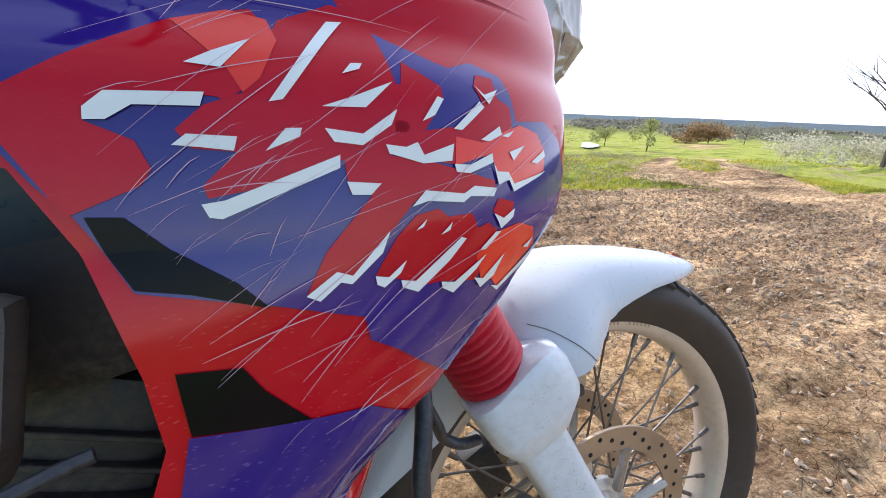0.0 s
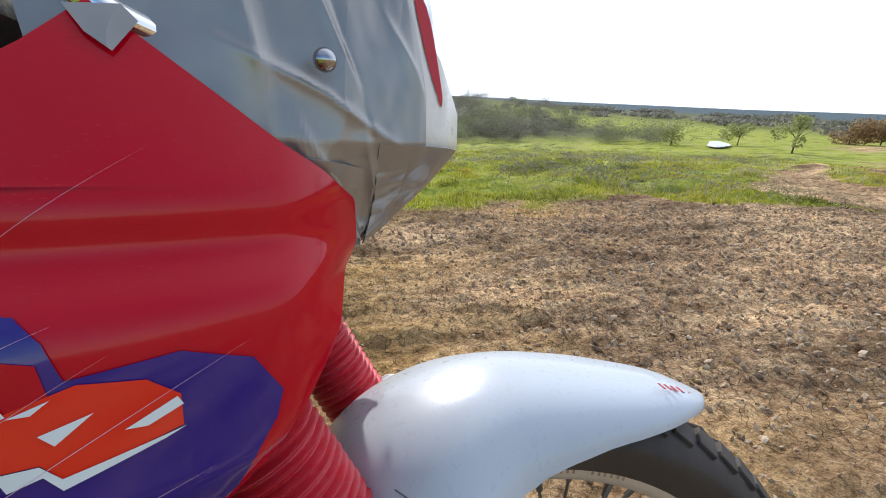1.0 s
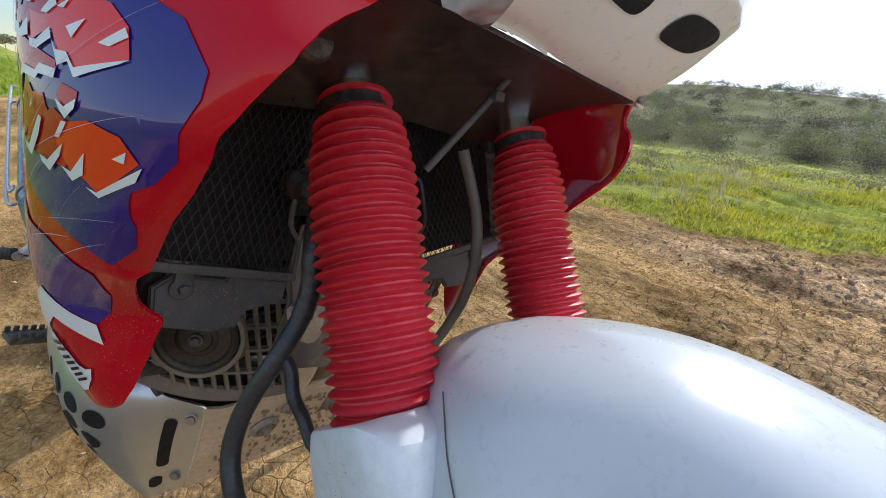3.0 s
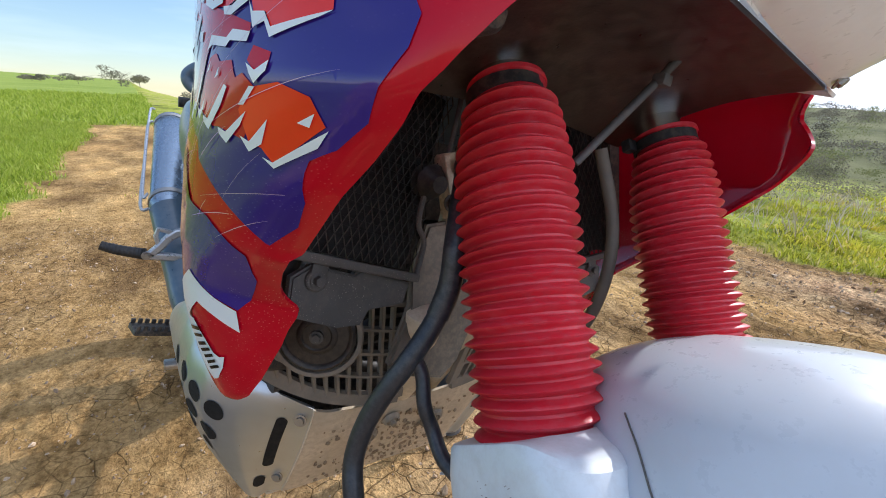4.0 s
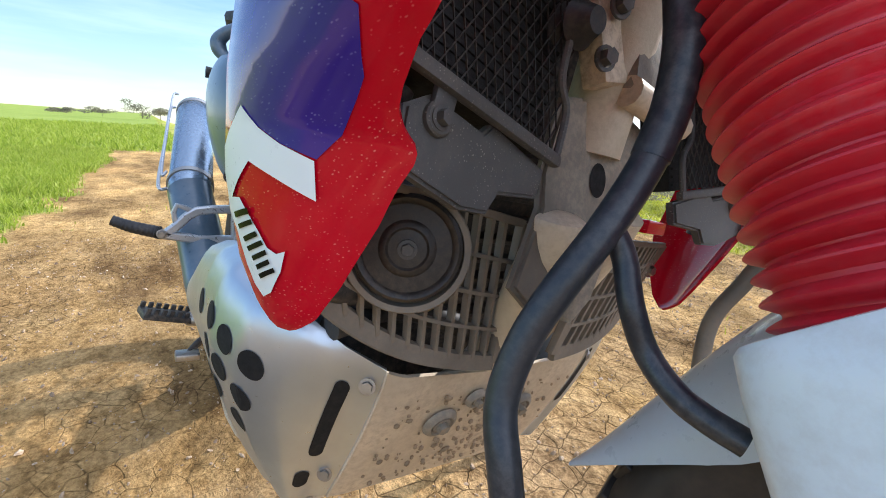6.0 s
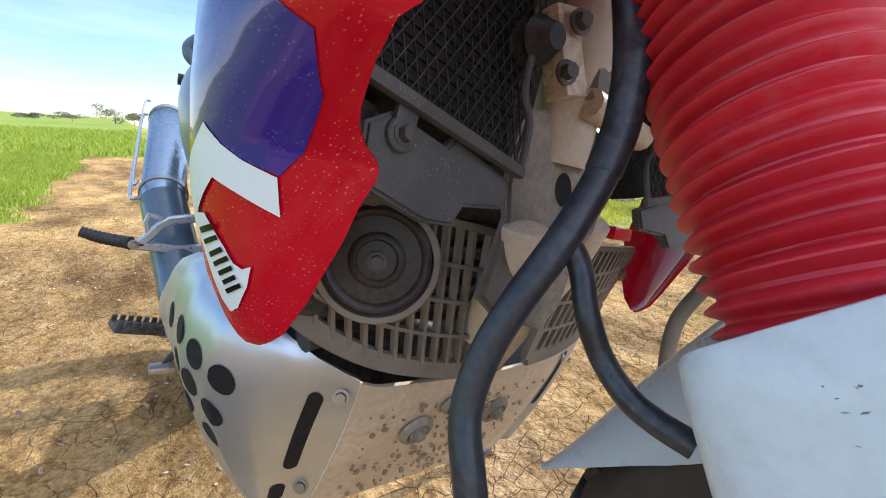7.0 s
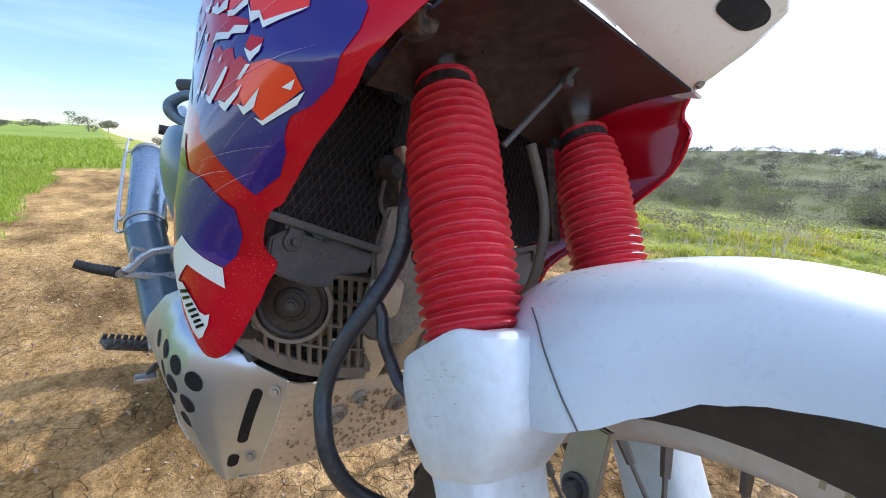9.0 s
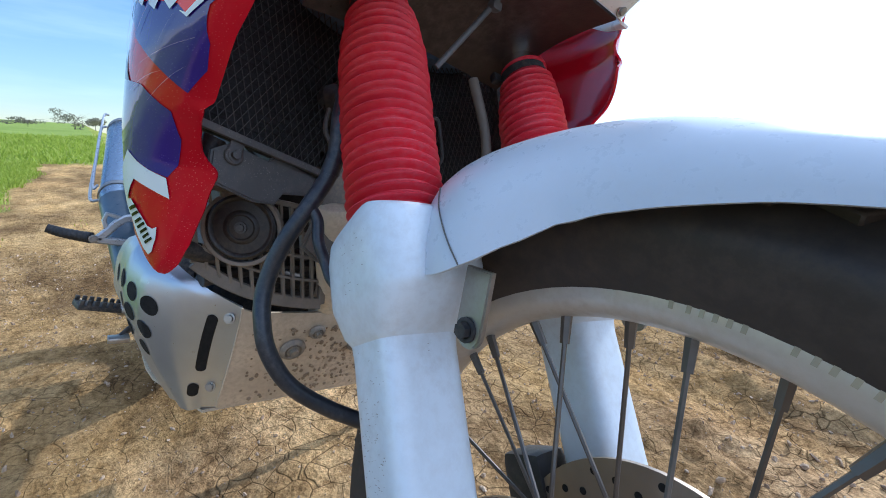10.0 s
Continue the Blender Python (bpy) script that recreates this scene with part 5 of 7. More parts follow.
def skid():
    sk = spot("skid_plate", bike)
    part("wing_plate", sheet(lambda u, v: skid_point(-0.30 - 0.70 * u, v), 60, 30, 0.004, (0.3, -1, 0)), ALU, sk, "brushed aluminium skid plate wing with drilled holes", angle=50)
    part("wing_plate", sheet(lambda u, v: skid_point(0.30 + 0.70 * u, v), 60, 30, 0.004, (0.3, 1, 0)), ALU, sk, angle=50)
    front = sheet(lambda u, v: skid_point(-0.297 + 0.594 * u, v) + Vector((0, 0, -0.002)), 40, 26, 0.004)
    part("front_plate", front, ALU_MUD, sk, "mud-splashed front of the skid plate", angle=50)
    part("keel_plate", sheet(lambda u, v: Vector((-0.545 - 0.45 * u, MID + (v - 0.5) * (0.30 + 0.10 * min(1, 3 * u)), 0.302 - 0.01 * u)), 10, 8, 0.004), ALU_MUD, sk)
    part("seam_edge", tube([skid_point(-0.2985, q / 12) + Vector((0.0008, -0.0004, 0)) for q in range(13)], 0.0014, 6), MUDDY, sk)

    def lay(a, q):
        du, dv = skid_point(a + 0.006, q) - skid_point(a - 0.006, q), skid_point(a, q + 0.02) - skid_point(a, q - 0.02)
        n = du.cross(dv).normalized()
        if n.dot(Vector((1, -1 if a < 0 else 1, 0))) < 0:
            n = -n
        return du.length / 0.012, dv.length / 0.04, n

    def shade_patch(a, q, ra, rq, a2=None, q2=None, name="hole"):
        """A black patch on the plate for the shade in a drilled hole, or in a slot to a second centre."""
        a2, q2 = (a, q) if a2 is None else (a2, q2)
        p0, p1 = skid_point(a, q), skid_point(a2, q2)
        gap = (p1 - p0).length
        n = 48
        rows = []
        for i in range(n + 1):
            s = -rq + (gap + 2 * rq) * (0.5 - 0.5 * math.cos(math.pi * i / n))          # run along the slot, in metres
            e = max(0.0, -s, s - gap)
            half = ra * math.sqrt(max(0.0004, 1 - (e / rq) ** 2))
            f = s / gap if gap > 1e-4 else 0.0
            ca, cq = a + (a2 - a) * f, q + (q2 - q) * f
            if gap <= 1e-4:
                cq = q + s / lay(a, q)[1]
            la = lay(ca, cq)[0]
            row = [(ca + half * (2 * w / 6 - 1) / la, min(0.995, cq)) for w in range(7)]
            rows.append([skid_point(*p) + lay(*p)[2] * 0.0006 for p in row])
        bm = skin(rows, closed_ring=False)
        part(name, bm, HOLE_SHADE, sk, smooth=False)
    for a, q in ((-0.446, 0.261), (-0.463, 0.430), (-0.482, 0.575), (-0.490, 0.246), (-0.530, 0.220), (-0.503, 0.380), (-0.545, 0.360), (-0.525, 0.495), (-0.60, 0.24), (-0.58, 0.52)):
        shade_patch(a, q, 0.0112, 0.0120)
    shade_patch(-0.344, 0.175, 0.0068, 0.0068, -0.352, 0.590, "slot_shade")
    shade_patch(-0.370, 0.775, 0.0070, 0.0070, -0.374, 0.830, "slot_shade")
    shade_patch(0.344, 0.175, 0.0068, 0.0068, 0.352, 0.590, "slot_shade")
    for a, q in ((-0.316, 0.115), (-0.320, 0.76), (0.316, 0.115)):
        p = skid_point(a, q)
        bolt(sk, p + Vector((0.002, -0.002 if a < 0 else 0.002, 0)), (1, -0.8 if a < 0 else 0.8, 0.1), 0.0048, 0.0022, STEEL)
    for a, q in ((-0.12, 0.38), (-0.055, 0.20), (0.12, 0.38)):
        p = skid_point(a, q)
        r = 0.0125 if q > 0.3 else 0.008
        well = part("bolt_well", lathe([(0.0001, -0.001), (r * 0.7, -0.001), (r, 0.0035), (r * 1.35, 0.0015), (r * 1.5, -0.002)], 24, "X"), GUSSET, sk, m=Matrix.Translation(p + Vector((0.005, 0, -0.001))) @ pose(0, 0, 0, 0, 22, 0))
        bolt(well, p + Vector((0.006, 0, -0.001)), (1, 0, -0.4), r * 0.5, 0.006, GUSSET)
    # clods stuck on the plate
    rnd = random.Random(5)
    bm = bmesh.new()
    for k in range(260):
        a, q = rnd.gauss(0.0, 0.11), rnd.uniform(0.15, 0.95)
        if abs(a) > 0.28:
            continue
        b = bmesh.new()
        bmesh.ops.create_icosphere(b, subdivisions=1, radius=rnd.uniform(0.0008, 0.0030))
        b.transform(Matrix.Translation(skid_point(a, q) + Vector((0.002, 0, -0.002))) @ Matrix.Diagonal((0.5, rnd.uniform(0.8, 1.6), rnd.uniform(0.7, 1.4), 1)))
        bm = merge(bm, b)
    mud = part("mud", bm, MUD, sk, "dried mud splashes")
    mud["kind"] = "stuff"


skid()

# -- hoses and cables --
part("brake_hose", tube([(-0.36, -0.050, 0.86), (-0.335, -0.075, 0.79), (-0.302, -0.098, 0.725), (-0.297, -0.100, 0.690), (-0.298, -0.106, 0.662), (-0.301, -0.121, 0.630),
                         (-0.308, -0.134, 0.600), (-0.314, -0.142, 0.573), (-0.314, -0.148, 0.544), (-0.303, -0.150, 0.520), (-0.295, -0.144, 0.492), (-0.288, -0.123, 0.460), (-0.275, -0.088, 0.436), (-0.255, -0.050, 0.42), (-0.22, -0.02, 0.41)],
                        0.0080, 16, 70), HOSE, bike, "thick black rubber hose")
part("hose_sleeve", tube([(-0.336, -0.074, 0.792), (-0.302, -0.098, 0.725), (-0.297, -0.100, 0.690), (-0.298, -0.105, 0.664)], 0.0087, 16, 16), HOSE, bike)
part("speed_cable", tube([(-0.302, -0.120, 0.634), (-0.294, -0.113, 0.620), (-0.285, -0.113, 0.600), (-0.277, -0.107, 0.582), (-0.262, -0.107, 0.571), (-0.250, -0.104, 0.566), (-0.236, -0.100, 0.563)],
                         0.0056, 12, 40), HOSE, bike, "thin black cable")
part("brake_hose", tube([(-0.325, 0.080, 0.81), (-0.302, 0.094, 0.745), (-0.295, 0.098, 0.695), (-0.299, 0.097, 0.648), (-0.314, 0.095, 0.605), (-0.326, 0.085, 0.56), (-0.31, 0.07, 0.48)], 0.0062, 12, 40), GRATE, bike, "dusty hose")
part("cable_rod", tube([(-0.243, 0.045, 0.893), (-0.258, 0.024, 0.853), (-0.281, -0.012, 0.790)], 0.0033, 10, 12), GREY, bike, "grey metal rod")
part("rod_joint", block(0.011, 0.013, 0.009, 0.003, Matrix.Translation((-0.254, 0.030, 0.860))), GREY, bike)
part("headstock_bolt", lathe([(0.0001, 0.012), (0.010, 0.012), (0.013, 0.008), (0.013, -0.01)], 20, "X"), DARK, bike, m=Matrix.Translation((-0.285, -0.125, 0.862)))

# -- engine, tank, seat, tail --
eng = spot("engine", bike)
part("crankcase", block(0.40, 0.27, 0.24, 0.03, Matrix.Translation((-0.76, MID, 0.42)), 3), DARK, eng, "dark dusty engine case")
part("cylinder", block(0.15, 0.20, 0.22, 0.02, Matrix.Translation((-0.585, MID, 0.60)) @ pose(0, 0, 0, 0, 20, 0)), DARK, eng)
for k in range(7):
    part("cooling_fin", block(0.165, 0.215, 0.005, 0.001, Matrix.Translation((-0.60 + 0.007 * k, MID, 0.53 + 0.022 * k)) @ pose(0, 0, 0, 0, 20, 0), 1), DARK, eng)
part("cylinder", block(0.15, 0.20, 0.20, 0.02, Matrix.Translation((-0.80, MID, 0.60)) @ pose(0, 0, 0, 0, -24, 0)), DARK, eng)
part("clutch_cover", lathe([(0.0001, -0.03), (0.06, -0.03), (0.085, -0.015), (0.088, 0.02)], 36, "Y"), DARK, eng, m=Matrix.Translation((-0.80, -0.15, 0.42)))
part("airbox", block(0.26, 0.24, 0.18, 0.03, Matrix.Translation((-0.62, MID, 0.78))), DARK, eng)


def tank(u, v):
    a = 2 * math.pi * v
    x = -0.40 - 0.42 * u
    w = 0.20 * (1 - 0.35 * u) * (0.75 + 0.25 * math.sin(math.pi * min(1, u + 0.15)))
    h = 0.11 * math.sin(math.pi * (0.12 + 0.76 * u)) + 0.05
    c, s = math.cos(a), math.sin(a)
    return (x, MID + w * math.copysign(abs(c) ** 0.7, c), 0.93 - 0.02 * u + h * math.copysign(abs(s) ** 0.75, s))


part("fuel_tank", skin([[tank(u / 24, v / 36) for v in range(36)] for u in range(25)], caps=True), BLUE_METAL, bike, "dark blue-grey fuel tank")
seat_rows = []
for u, w, z, h in ((0, 0.10, 0.885, 0.05), (0.2, 0.120, 0.875, 0.055), (0.45, 0.125, 0.890, 0.045), (0.62, 0.150, 0.925, 0.026), (0.74, 0.182, 0.932, 0.022), (0.9, 0.165, 0.940, 0.022), (1.0, 0.10, 0.94, 0.018)):
    seat_rows.append([(-0.78 - 0.72 * u, MID + w * math.copysign(abs(math.cos(t)) ** 0.6, math.cos(t)), z + h * math.copysign(abs(math.sin(t)) ** 0.6, math.sin(t)) - 0.02)
                      for t in [2 * math.pi * j / 28 for j in range(28)]])
part("seat", skin(seat_rows, caps=True), VINYL, bike, "black vinyl seat")


body_rows = []
for u, w, z0, z1 in ((0.0, 0.10, 0.50, 0.86), (0.25, 0.115, 0.55, 0.875), (0.5, 0.125, 0.64, 0.892), (0.75, 0.12, 0.72, 0.898), (1.0, 0.08, 0.82, 0.90)):
    body_rows.append([(-0.84 - 0.66 * u, MID + w * math.copysign(abs(math.cos(t)) ** 0.45, math.cos(t)), (z0 + z1) / 2 + (z1 - z0) / 2 * math.copysign(abs(math.sin(t)) ** 0.5, math.sin(t)))
                      for t in [2 * math.pi * j / 28 for j in range(28)]])
part("tail_body", skin(body_rows, caps=True), BLUE_METAL, bike, "blue-grey tail body")
COVER = smooth_path([(-0.060, 0.770), (-0.128, 0.790), (-0.176, 0.796), (-0.195, 0.784), (-0.205, 0.740), (-0.203, 0.690), (-0.190, 0.632), (-0.167, 0.574), (-0.140, 0.558), (-0.112, 0.580), (-0.060, 0.62)], 40)


def side_cover(side):
    """A swelling pear-shaped cover under the seat."""
    rows = []
    for x, k in ((-0.90, 0.30), (-0.93, 0.62), (-0.98, 0.84), (-1.04, 0.96), (-1.10, 1.0), (-1.18, 0.98), (-1.28, 0.88), (-1.38, 0.70), (-1.46, 0.46), (-1.48, 0.30)):
        rows.append([(x, MID + side * (0.072 + (-(y - MID) - 0.072) * k), 0.70 + (z - 0.70) * k + 0.05 * (-1.10 - x)) for y, z in COVER])
    cov = part("side_cover", skin(rows, caps=True), BLUE_METAL, bike, "smooth blue-grey side cover", angle=60)
    part("cover_pin", tube([(-1.09, MID + side * 0.170, 0.585), (-1.05, MID + side * 0.176, 0.578)], 0.011, 14), RUBBER, cov)
    part("grab_handle", tube([(-1.22, MID + side * 0.105, 0.890), (-1.27, MID + side * 0.158, 0.884), (-1.30, MID + side * 0.188, 0.858), (-1.30, MID + side * 0.184, 0.832), (-1.28, MID + side * 0.160, 0.815),
                              (-1.24, MID + side * 0.120, 0.800)], lambda u: 0.0125 + 0.004 * math.cos(2 * math.pi * u) ** 2, 14, 36), BLUE_METAL, bike, "blue-grey grab handle")
    part("indicator_stub", tube([(-1.36, MID + side * 0.10, 0.795), (-1.36, MID + side * 0.185, 0.790), (-1.36, MID + side * 0.204, 0.790)], 0.013, 14), RUBBER, bike, "dark rubber indicator stem")
    part("hanger_plate", block(0.014, 0.022, 0.20, 0.004, Matrix.Translation((-1.18, MID + side * 0.124, 0.475)) @ pose(0, 0, 0, side * 4, 0, 0)), LACQUER_SILVER, bike)


side_cover(-1)
side_cover(1)
part("tail_pad", block(0.20, 0.16, 0.03, 0.01, Matrix.Translation((-1.52, MID, 0.945))), VINYL, bike)
part("rear_frame", tube([(-0.85, -0.10, 0.70), (-1.20, -0.13, 0.78), (-1.55, -0.12, 0.87)], 0.014, 12, 20), LACQUER_SILVER, bike)
part("rear_frame", tube([(-0.85, 0.12, 0.70), (-1.20, 0.15, 0.78), (-1.55, 0.14, 0.87)], 0.014, 12, 20), LACQUER_SILVER, bike)
part("rear_fender", sheet(lambda u, v: Vector((-1.10 - 0.62 * u, MID + 0.17 * (v - 0.5), 0.80 + 0.10 * math.sin(1.6 * u) - 0.04 * (2 * v - 1) ** 2)), 20, 10, 0.004), DARK, bike)

# exhaust
exh = spot("exhaust", bike)
MA, MB = Vector((-1.380, -0.200, 0.508)), Vector((-1.760, -0.176, 0.718))
ax = (MB - MA)
mm = along(MA, MB)
L = ax.length
part("muffler", lathe([(0.028, -0.03), (0.034, -0.02), (0.044, 0.0), (0.048, 0.008), (0.050, L - 0.01), (0.045, L), (0.020, L + 0.012), (0.0001, L + 0.012)], 44, "Z"), MUFFLER, exh, "polished blue-reflecting muffler", mm)
for z in (0.02, L - 0.03):
    part("strap", lathe([(0.0485, z), (0.0515, z), (0.0515, z + 0.014), (0.0485, z + 0.014)], 44, "Z", closed=True), STEEL, exh, m=mm)
out = Vector((0, -0.066, 0))
part("heat_guard", tube([MA + Vector((0, -0.046, 0)), MA + ax * 0.03 + out, MA + ax * 0.5 + out, MA + ax * 0.93 + out, MA + ax + Vector((0, -0.055, 0))], 0.0040, 8, 30), LACQUER_SILVER, exh, "thin wire heat guard")
part("heat_guard", tube([MA + Vector((0, -0.050, 0.04)), MA + ax * 0.05 + out + Vector((0, 0.004, 0.035)), MA + ax * 0.93 + out + Vector((0, 0.004, 0.035)), MA + ax + Vector((0, -0.05, 0.04))], 0.0034, 8, 30), LACQUER_SILVER, exh)
part("header_pipe", tube([(-0.62, -0.10, 0.50), (-0.70, -0.135, 0.40), (-0.84, -0.145, 0.300), (-1.02, -0.150, 0.285), (-1.14, -0.158, 0.305), (-1.22, -0.168, 0.362), (-1.30, -0.184, 0.435), (-1.385, -0.200, 0.508)],
                         lambda u: 0.030 + 0.018 * min(1, max(0, (u - 0.45) / 0.2)), 20, 60), BLUE_METAL, exh, "heat-tinted exhaust pipe")

# foot rests
rest = spot("passenger_footrest", bike)
def bar_run(pts, w, t):
    """A flat cast bar along points in the plane of the hanger."""
    rings = []
    for k, (y, z) in enumerate(pts):
        a, b = pts[max(0, k - 1)], pts[min(len(pts) - 1, k + 1)]
        d = Vector((0, b[0] - a[0], b[1] - a[1])).normalized()
        n = Vector((0, -d.z, d.y)) * w
        o = Vector((-1.23, y, z))
        e = Vector((t, 0, 0))
        rings.append([o + n - e * 0.6, o + n + e * 0.6, o + n * 0.6 + e, o - n * 0.6 + e, o - n + e * 0.6, o - n - e * 0.6, o - n * 0.6 - e, o + n * 0.6 - e])
    return skin(rings, caps=True)


part("hanger", bar_run([(-0.116, 0.497), (-0.165, 0.491), (-0.195, 0.484), (-0.213, 0.470), (-0.228, 0.450), (-0.247, 0.430)], 0.0090, 0.010), LACQUER_SILVER, rest, "silver cast alloy footrest hanger", angle=30)
part("hanger", bar_run([(-0.258, 0.428), (-0.19, 0.422), (-0.113, 0.426)], 0.0090, 0.010), LACQUER_SILVER, rest, angle=30)
part("hanger", bar_run([(-0.119, 0.502), (-0.118, 0.465), (-0.114, 0.420)], 0.0090, 0.011), LACQUER_SILVER, rest, angle=30)
part("hanger_stay", bar_run([(-0.200, 0.481), (-0.217, 0.488), (-0.233, 0.492), (-0.238, 0.476), (-0.230, 0.448)], 0.0052, 0.006), LACQUER_SILVER, rest, angle=30)
bolt(rest, (-1.219, -0.256, 0.430), (1, 0, 0), 0.0065, 0.005, STEEL)
part("peg", tube([(-1.232, -0.258, 0.430), (-1.235, -0.268, 0.431), (-1.242, -0.308, 0.437), (-1.248, -0.340, 0.446)], lambda u: 0.0135 + 0.0005 * math.sin(90 * u) - 0.003 * u * u, 14, 60), RUBBER, rest, "black ribbed rubber footpeg")
peg = spot("rider_footrest", bike)
part("peg_bar", block(0.050, 0.090, 0.012, 0.003, Matrix.Translation((-1.10, -0.240, 0.296)) @ pose(0, 0, 0, -13, 0, 12)), DARK, peg, "dark serrated footpeg")
for k in range(7):
    for e in (-1, 1):
        part("tooth", block(0.006, 0.008, 0.012, 0.001, Matrix.Translation((-1.10, -0.240, 0.296)) @ pose(0, 0, 0, -13, 0, 12) @ Matrix.Translation((e * 0.021, -0.039 + 0.013 * k, 0.010)), 1), DARK, peg)
part("peg_mount", tube([(-1.06, -0.13, 0.295), (-1.10, -0.205, 0.288)], 0.014, 12), STEEL, peg)
lever = spot("brake_pedal", bike)
part("lever_arm", tube([(-1.10, -0.15, 0.27), (-1.08, -0.185, 0.245), (-1.05, -0.205, 0.235)], 0.007, 10, 16), DARK, lever, "dark steel brake pedal")
part("pedal_pad", block(0.030, 0.040, 0.012, 0.003, Matrix.Translation((-1.045, -0.206, 0.236))), STEEL, lever)

# rear wheel, swing arm and stand
front_wheel("rear_wheel", bike, (-1.55, MID, 0.325), 0.2400, 0.330, 0.062, Matrix.Identity(4), False)
part("swing_arm", tube([(-0.98, -0.09, 0.40), (-1.25, -0.10, 0.36), (-1.56, -0.11, 0.325)], 0.026, 12, 16), LACQUER_SILVER, bike)
part("swing_arm", tube([(-0.98, 0.14, 0.40), (-1.25, 0.15, 0.36), (-1.56, 0.15, 0.325)], 0.026, 12, 16), LACQUER_SILVER, bike)
foot = bike.matrix_world.inverted() @ Vector((-0.80, 0.36, 0.012))
stand = spot("side_stand", bike)
part("stand_leg", tube([(-0.88, 0.16, 0.34), (-0.86, 0.20, 0.28), tuple(foot)], 0.013, 12, 12), DARK, stand)
fp = bmesh.new()
bmesh.ops.create_cone(fp, cap_ends=True, segments=20, radius1=0.032, radius2=0.028, depth=0.008)
part("stand_foot", fp, DARK, stand, m=Matrix.Translation(foot) @ pose(0, 0, 0, LEAN, 0, 0) @ Matrix.Translation((0, 0, -0.006)))

# handlebar and cockpit
bar = spot("handlebar", bike)
part("bar_tube", tube([(-0.60, -0.40, 1.10), (-0.50, -0.26, 1.12), (-0.43, -0.10, 1.07), (-0.43, 0.12, 1.07), (-0.50, 0.28, 1.12), (-0.60, 0.42, 1.10)], 0.011, 14, 40), DARK, bar, "black handlebar")
for sgn in (-1, 1):
    part("grip", tube([(-0.60, MID + sgn * 0.41, 1.10), (-0.535, MID + sgn * 0.31, 1.115)], 0.017, 16), RUBBER, bar)
    part("brake_lever", tube([(-0.50, MID + sgn * 0.25, 1.12), (-0.50, MID + sgn * 0.33, 1.12), (-0.54, MID + sgn * 0.42, 1.11)], 0.007, 10, 14), STEEL, bar)
part("upper_yoke", block(0.075, 0.26, 0.035, 0.012, Matrix.Translation((-0.405, MID, 1.0)) @ pose(0, 0, 0, 0, -29, 0)), DARK, bar, "black top yoke")
part("instrument_panel", block(0.06, 0.26, 0.12, 0.02, Matrix.Translation((-0.29, COWL_MID, 1.09)) @ pose(0, 0, 0, 0, -25, 0)), DARK, bar, "dark instrument panel")
part("yoke_bar", block(0.140, 0.014, 0.017, 0.004, Matrix.Translation((-0.443, -0.112, 0.942)) @ pose(0, 0, 0, 0, -22, 0)), BLUE_METAL, bar, "dark grey metal bar beside the fork tube")
part("cowl_stay", tube([(-0.266, -0.172, 0.980), (-0.280, -0.186, 0.985), (-0.292, -0.188, 0.994), (-0.308, -0.180, 1.020)], 0.0062, 14, 16), CHROME, bike, "bent shiny metal cowl stay")


for p, r, mt in (([(-0.52, -0.215, 0.80), (-0.60, -0.222, 0.765), (-0.72, -0.215, 0.775)], 0.005, HOSE), ([(-0.50, -0.205, 0.70), (-0.58, -0.222, 0.69), (-0.70, -0.20, 0.72)], 0.004, HOSE)):
    part("cable", tube(p, r, 10, 24), mt, bike)
part("engine_cover", block(0.13, 0.03, 0.10, 0.012, Matrix.Translation((-0.60, -0.168, 0.735)) @ pose(0, 0, 0, 0, 10, 0)), GREY, bike, "dusty grey engine cover")


# ---- ground and land ----
SKYLINE = [(0, -2.0), (45, -2.0), (60, -1.5), (66, -0.6), (76, 1.2), (90, 3.0), (104, 5.8), (117, 5.2), (150, 5.0), (180, 3.0)]


def land_z(x, y):
    """The lie of the land: a field that rises behind the bike, a meadow that falls to a valley, a hill across it and far ridges."""
    r = math.hypot(x, y)
    if r < 4:
        return 0.0
    az = math.degrees(math.atan2(y, x))
    z = 0.0
    if y > 3:
        k = min(1.0, (y - 3) / 10)
        z -= 0.088 * (min(y, 44) - 3) * k * (1 if x < 0 else max(0.45, 1 - x / 90))
    if x > 8:
        z -= 2.6 * min(1, (x - 8) / 70) ** 1.2 * (1 if y < 3 else max(0.2, 1 - (y - 3) / 40))
    if y > 46:
        up = min(1.0, (y - 46) / 115)
        up = up * up * (3 - 2 * up)
        z += up * (lerp_table(SKYLINE, az) + 3.6)
    if x < -6:
        z += 0.030 * (-x - 6) * min(1, (-x - 6) / 10) * max(0.0, min(1.0, (9 - y) / 8))
    if y < -3:
        z += 0.012 * (-3 - y) * min(1, (-3 - y) / 20)
    if r > 350 and x > 0:
        z += min(1, (r - 350) / 700) * (0.0080 * r * (1 + 0.25 * noise.noise(Vector((az * 0.07, 1, 0)))) + 3)
    z += 0.30 * noise.noise(Vector((x * 0.05, y * 0.05, 0))) * min(1, r / 40) + 0.06 * noise.noise(Vector((x * 0.4, y * 0.4, 3))) * min(1, max(0, r - 4) / 8)
    return z


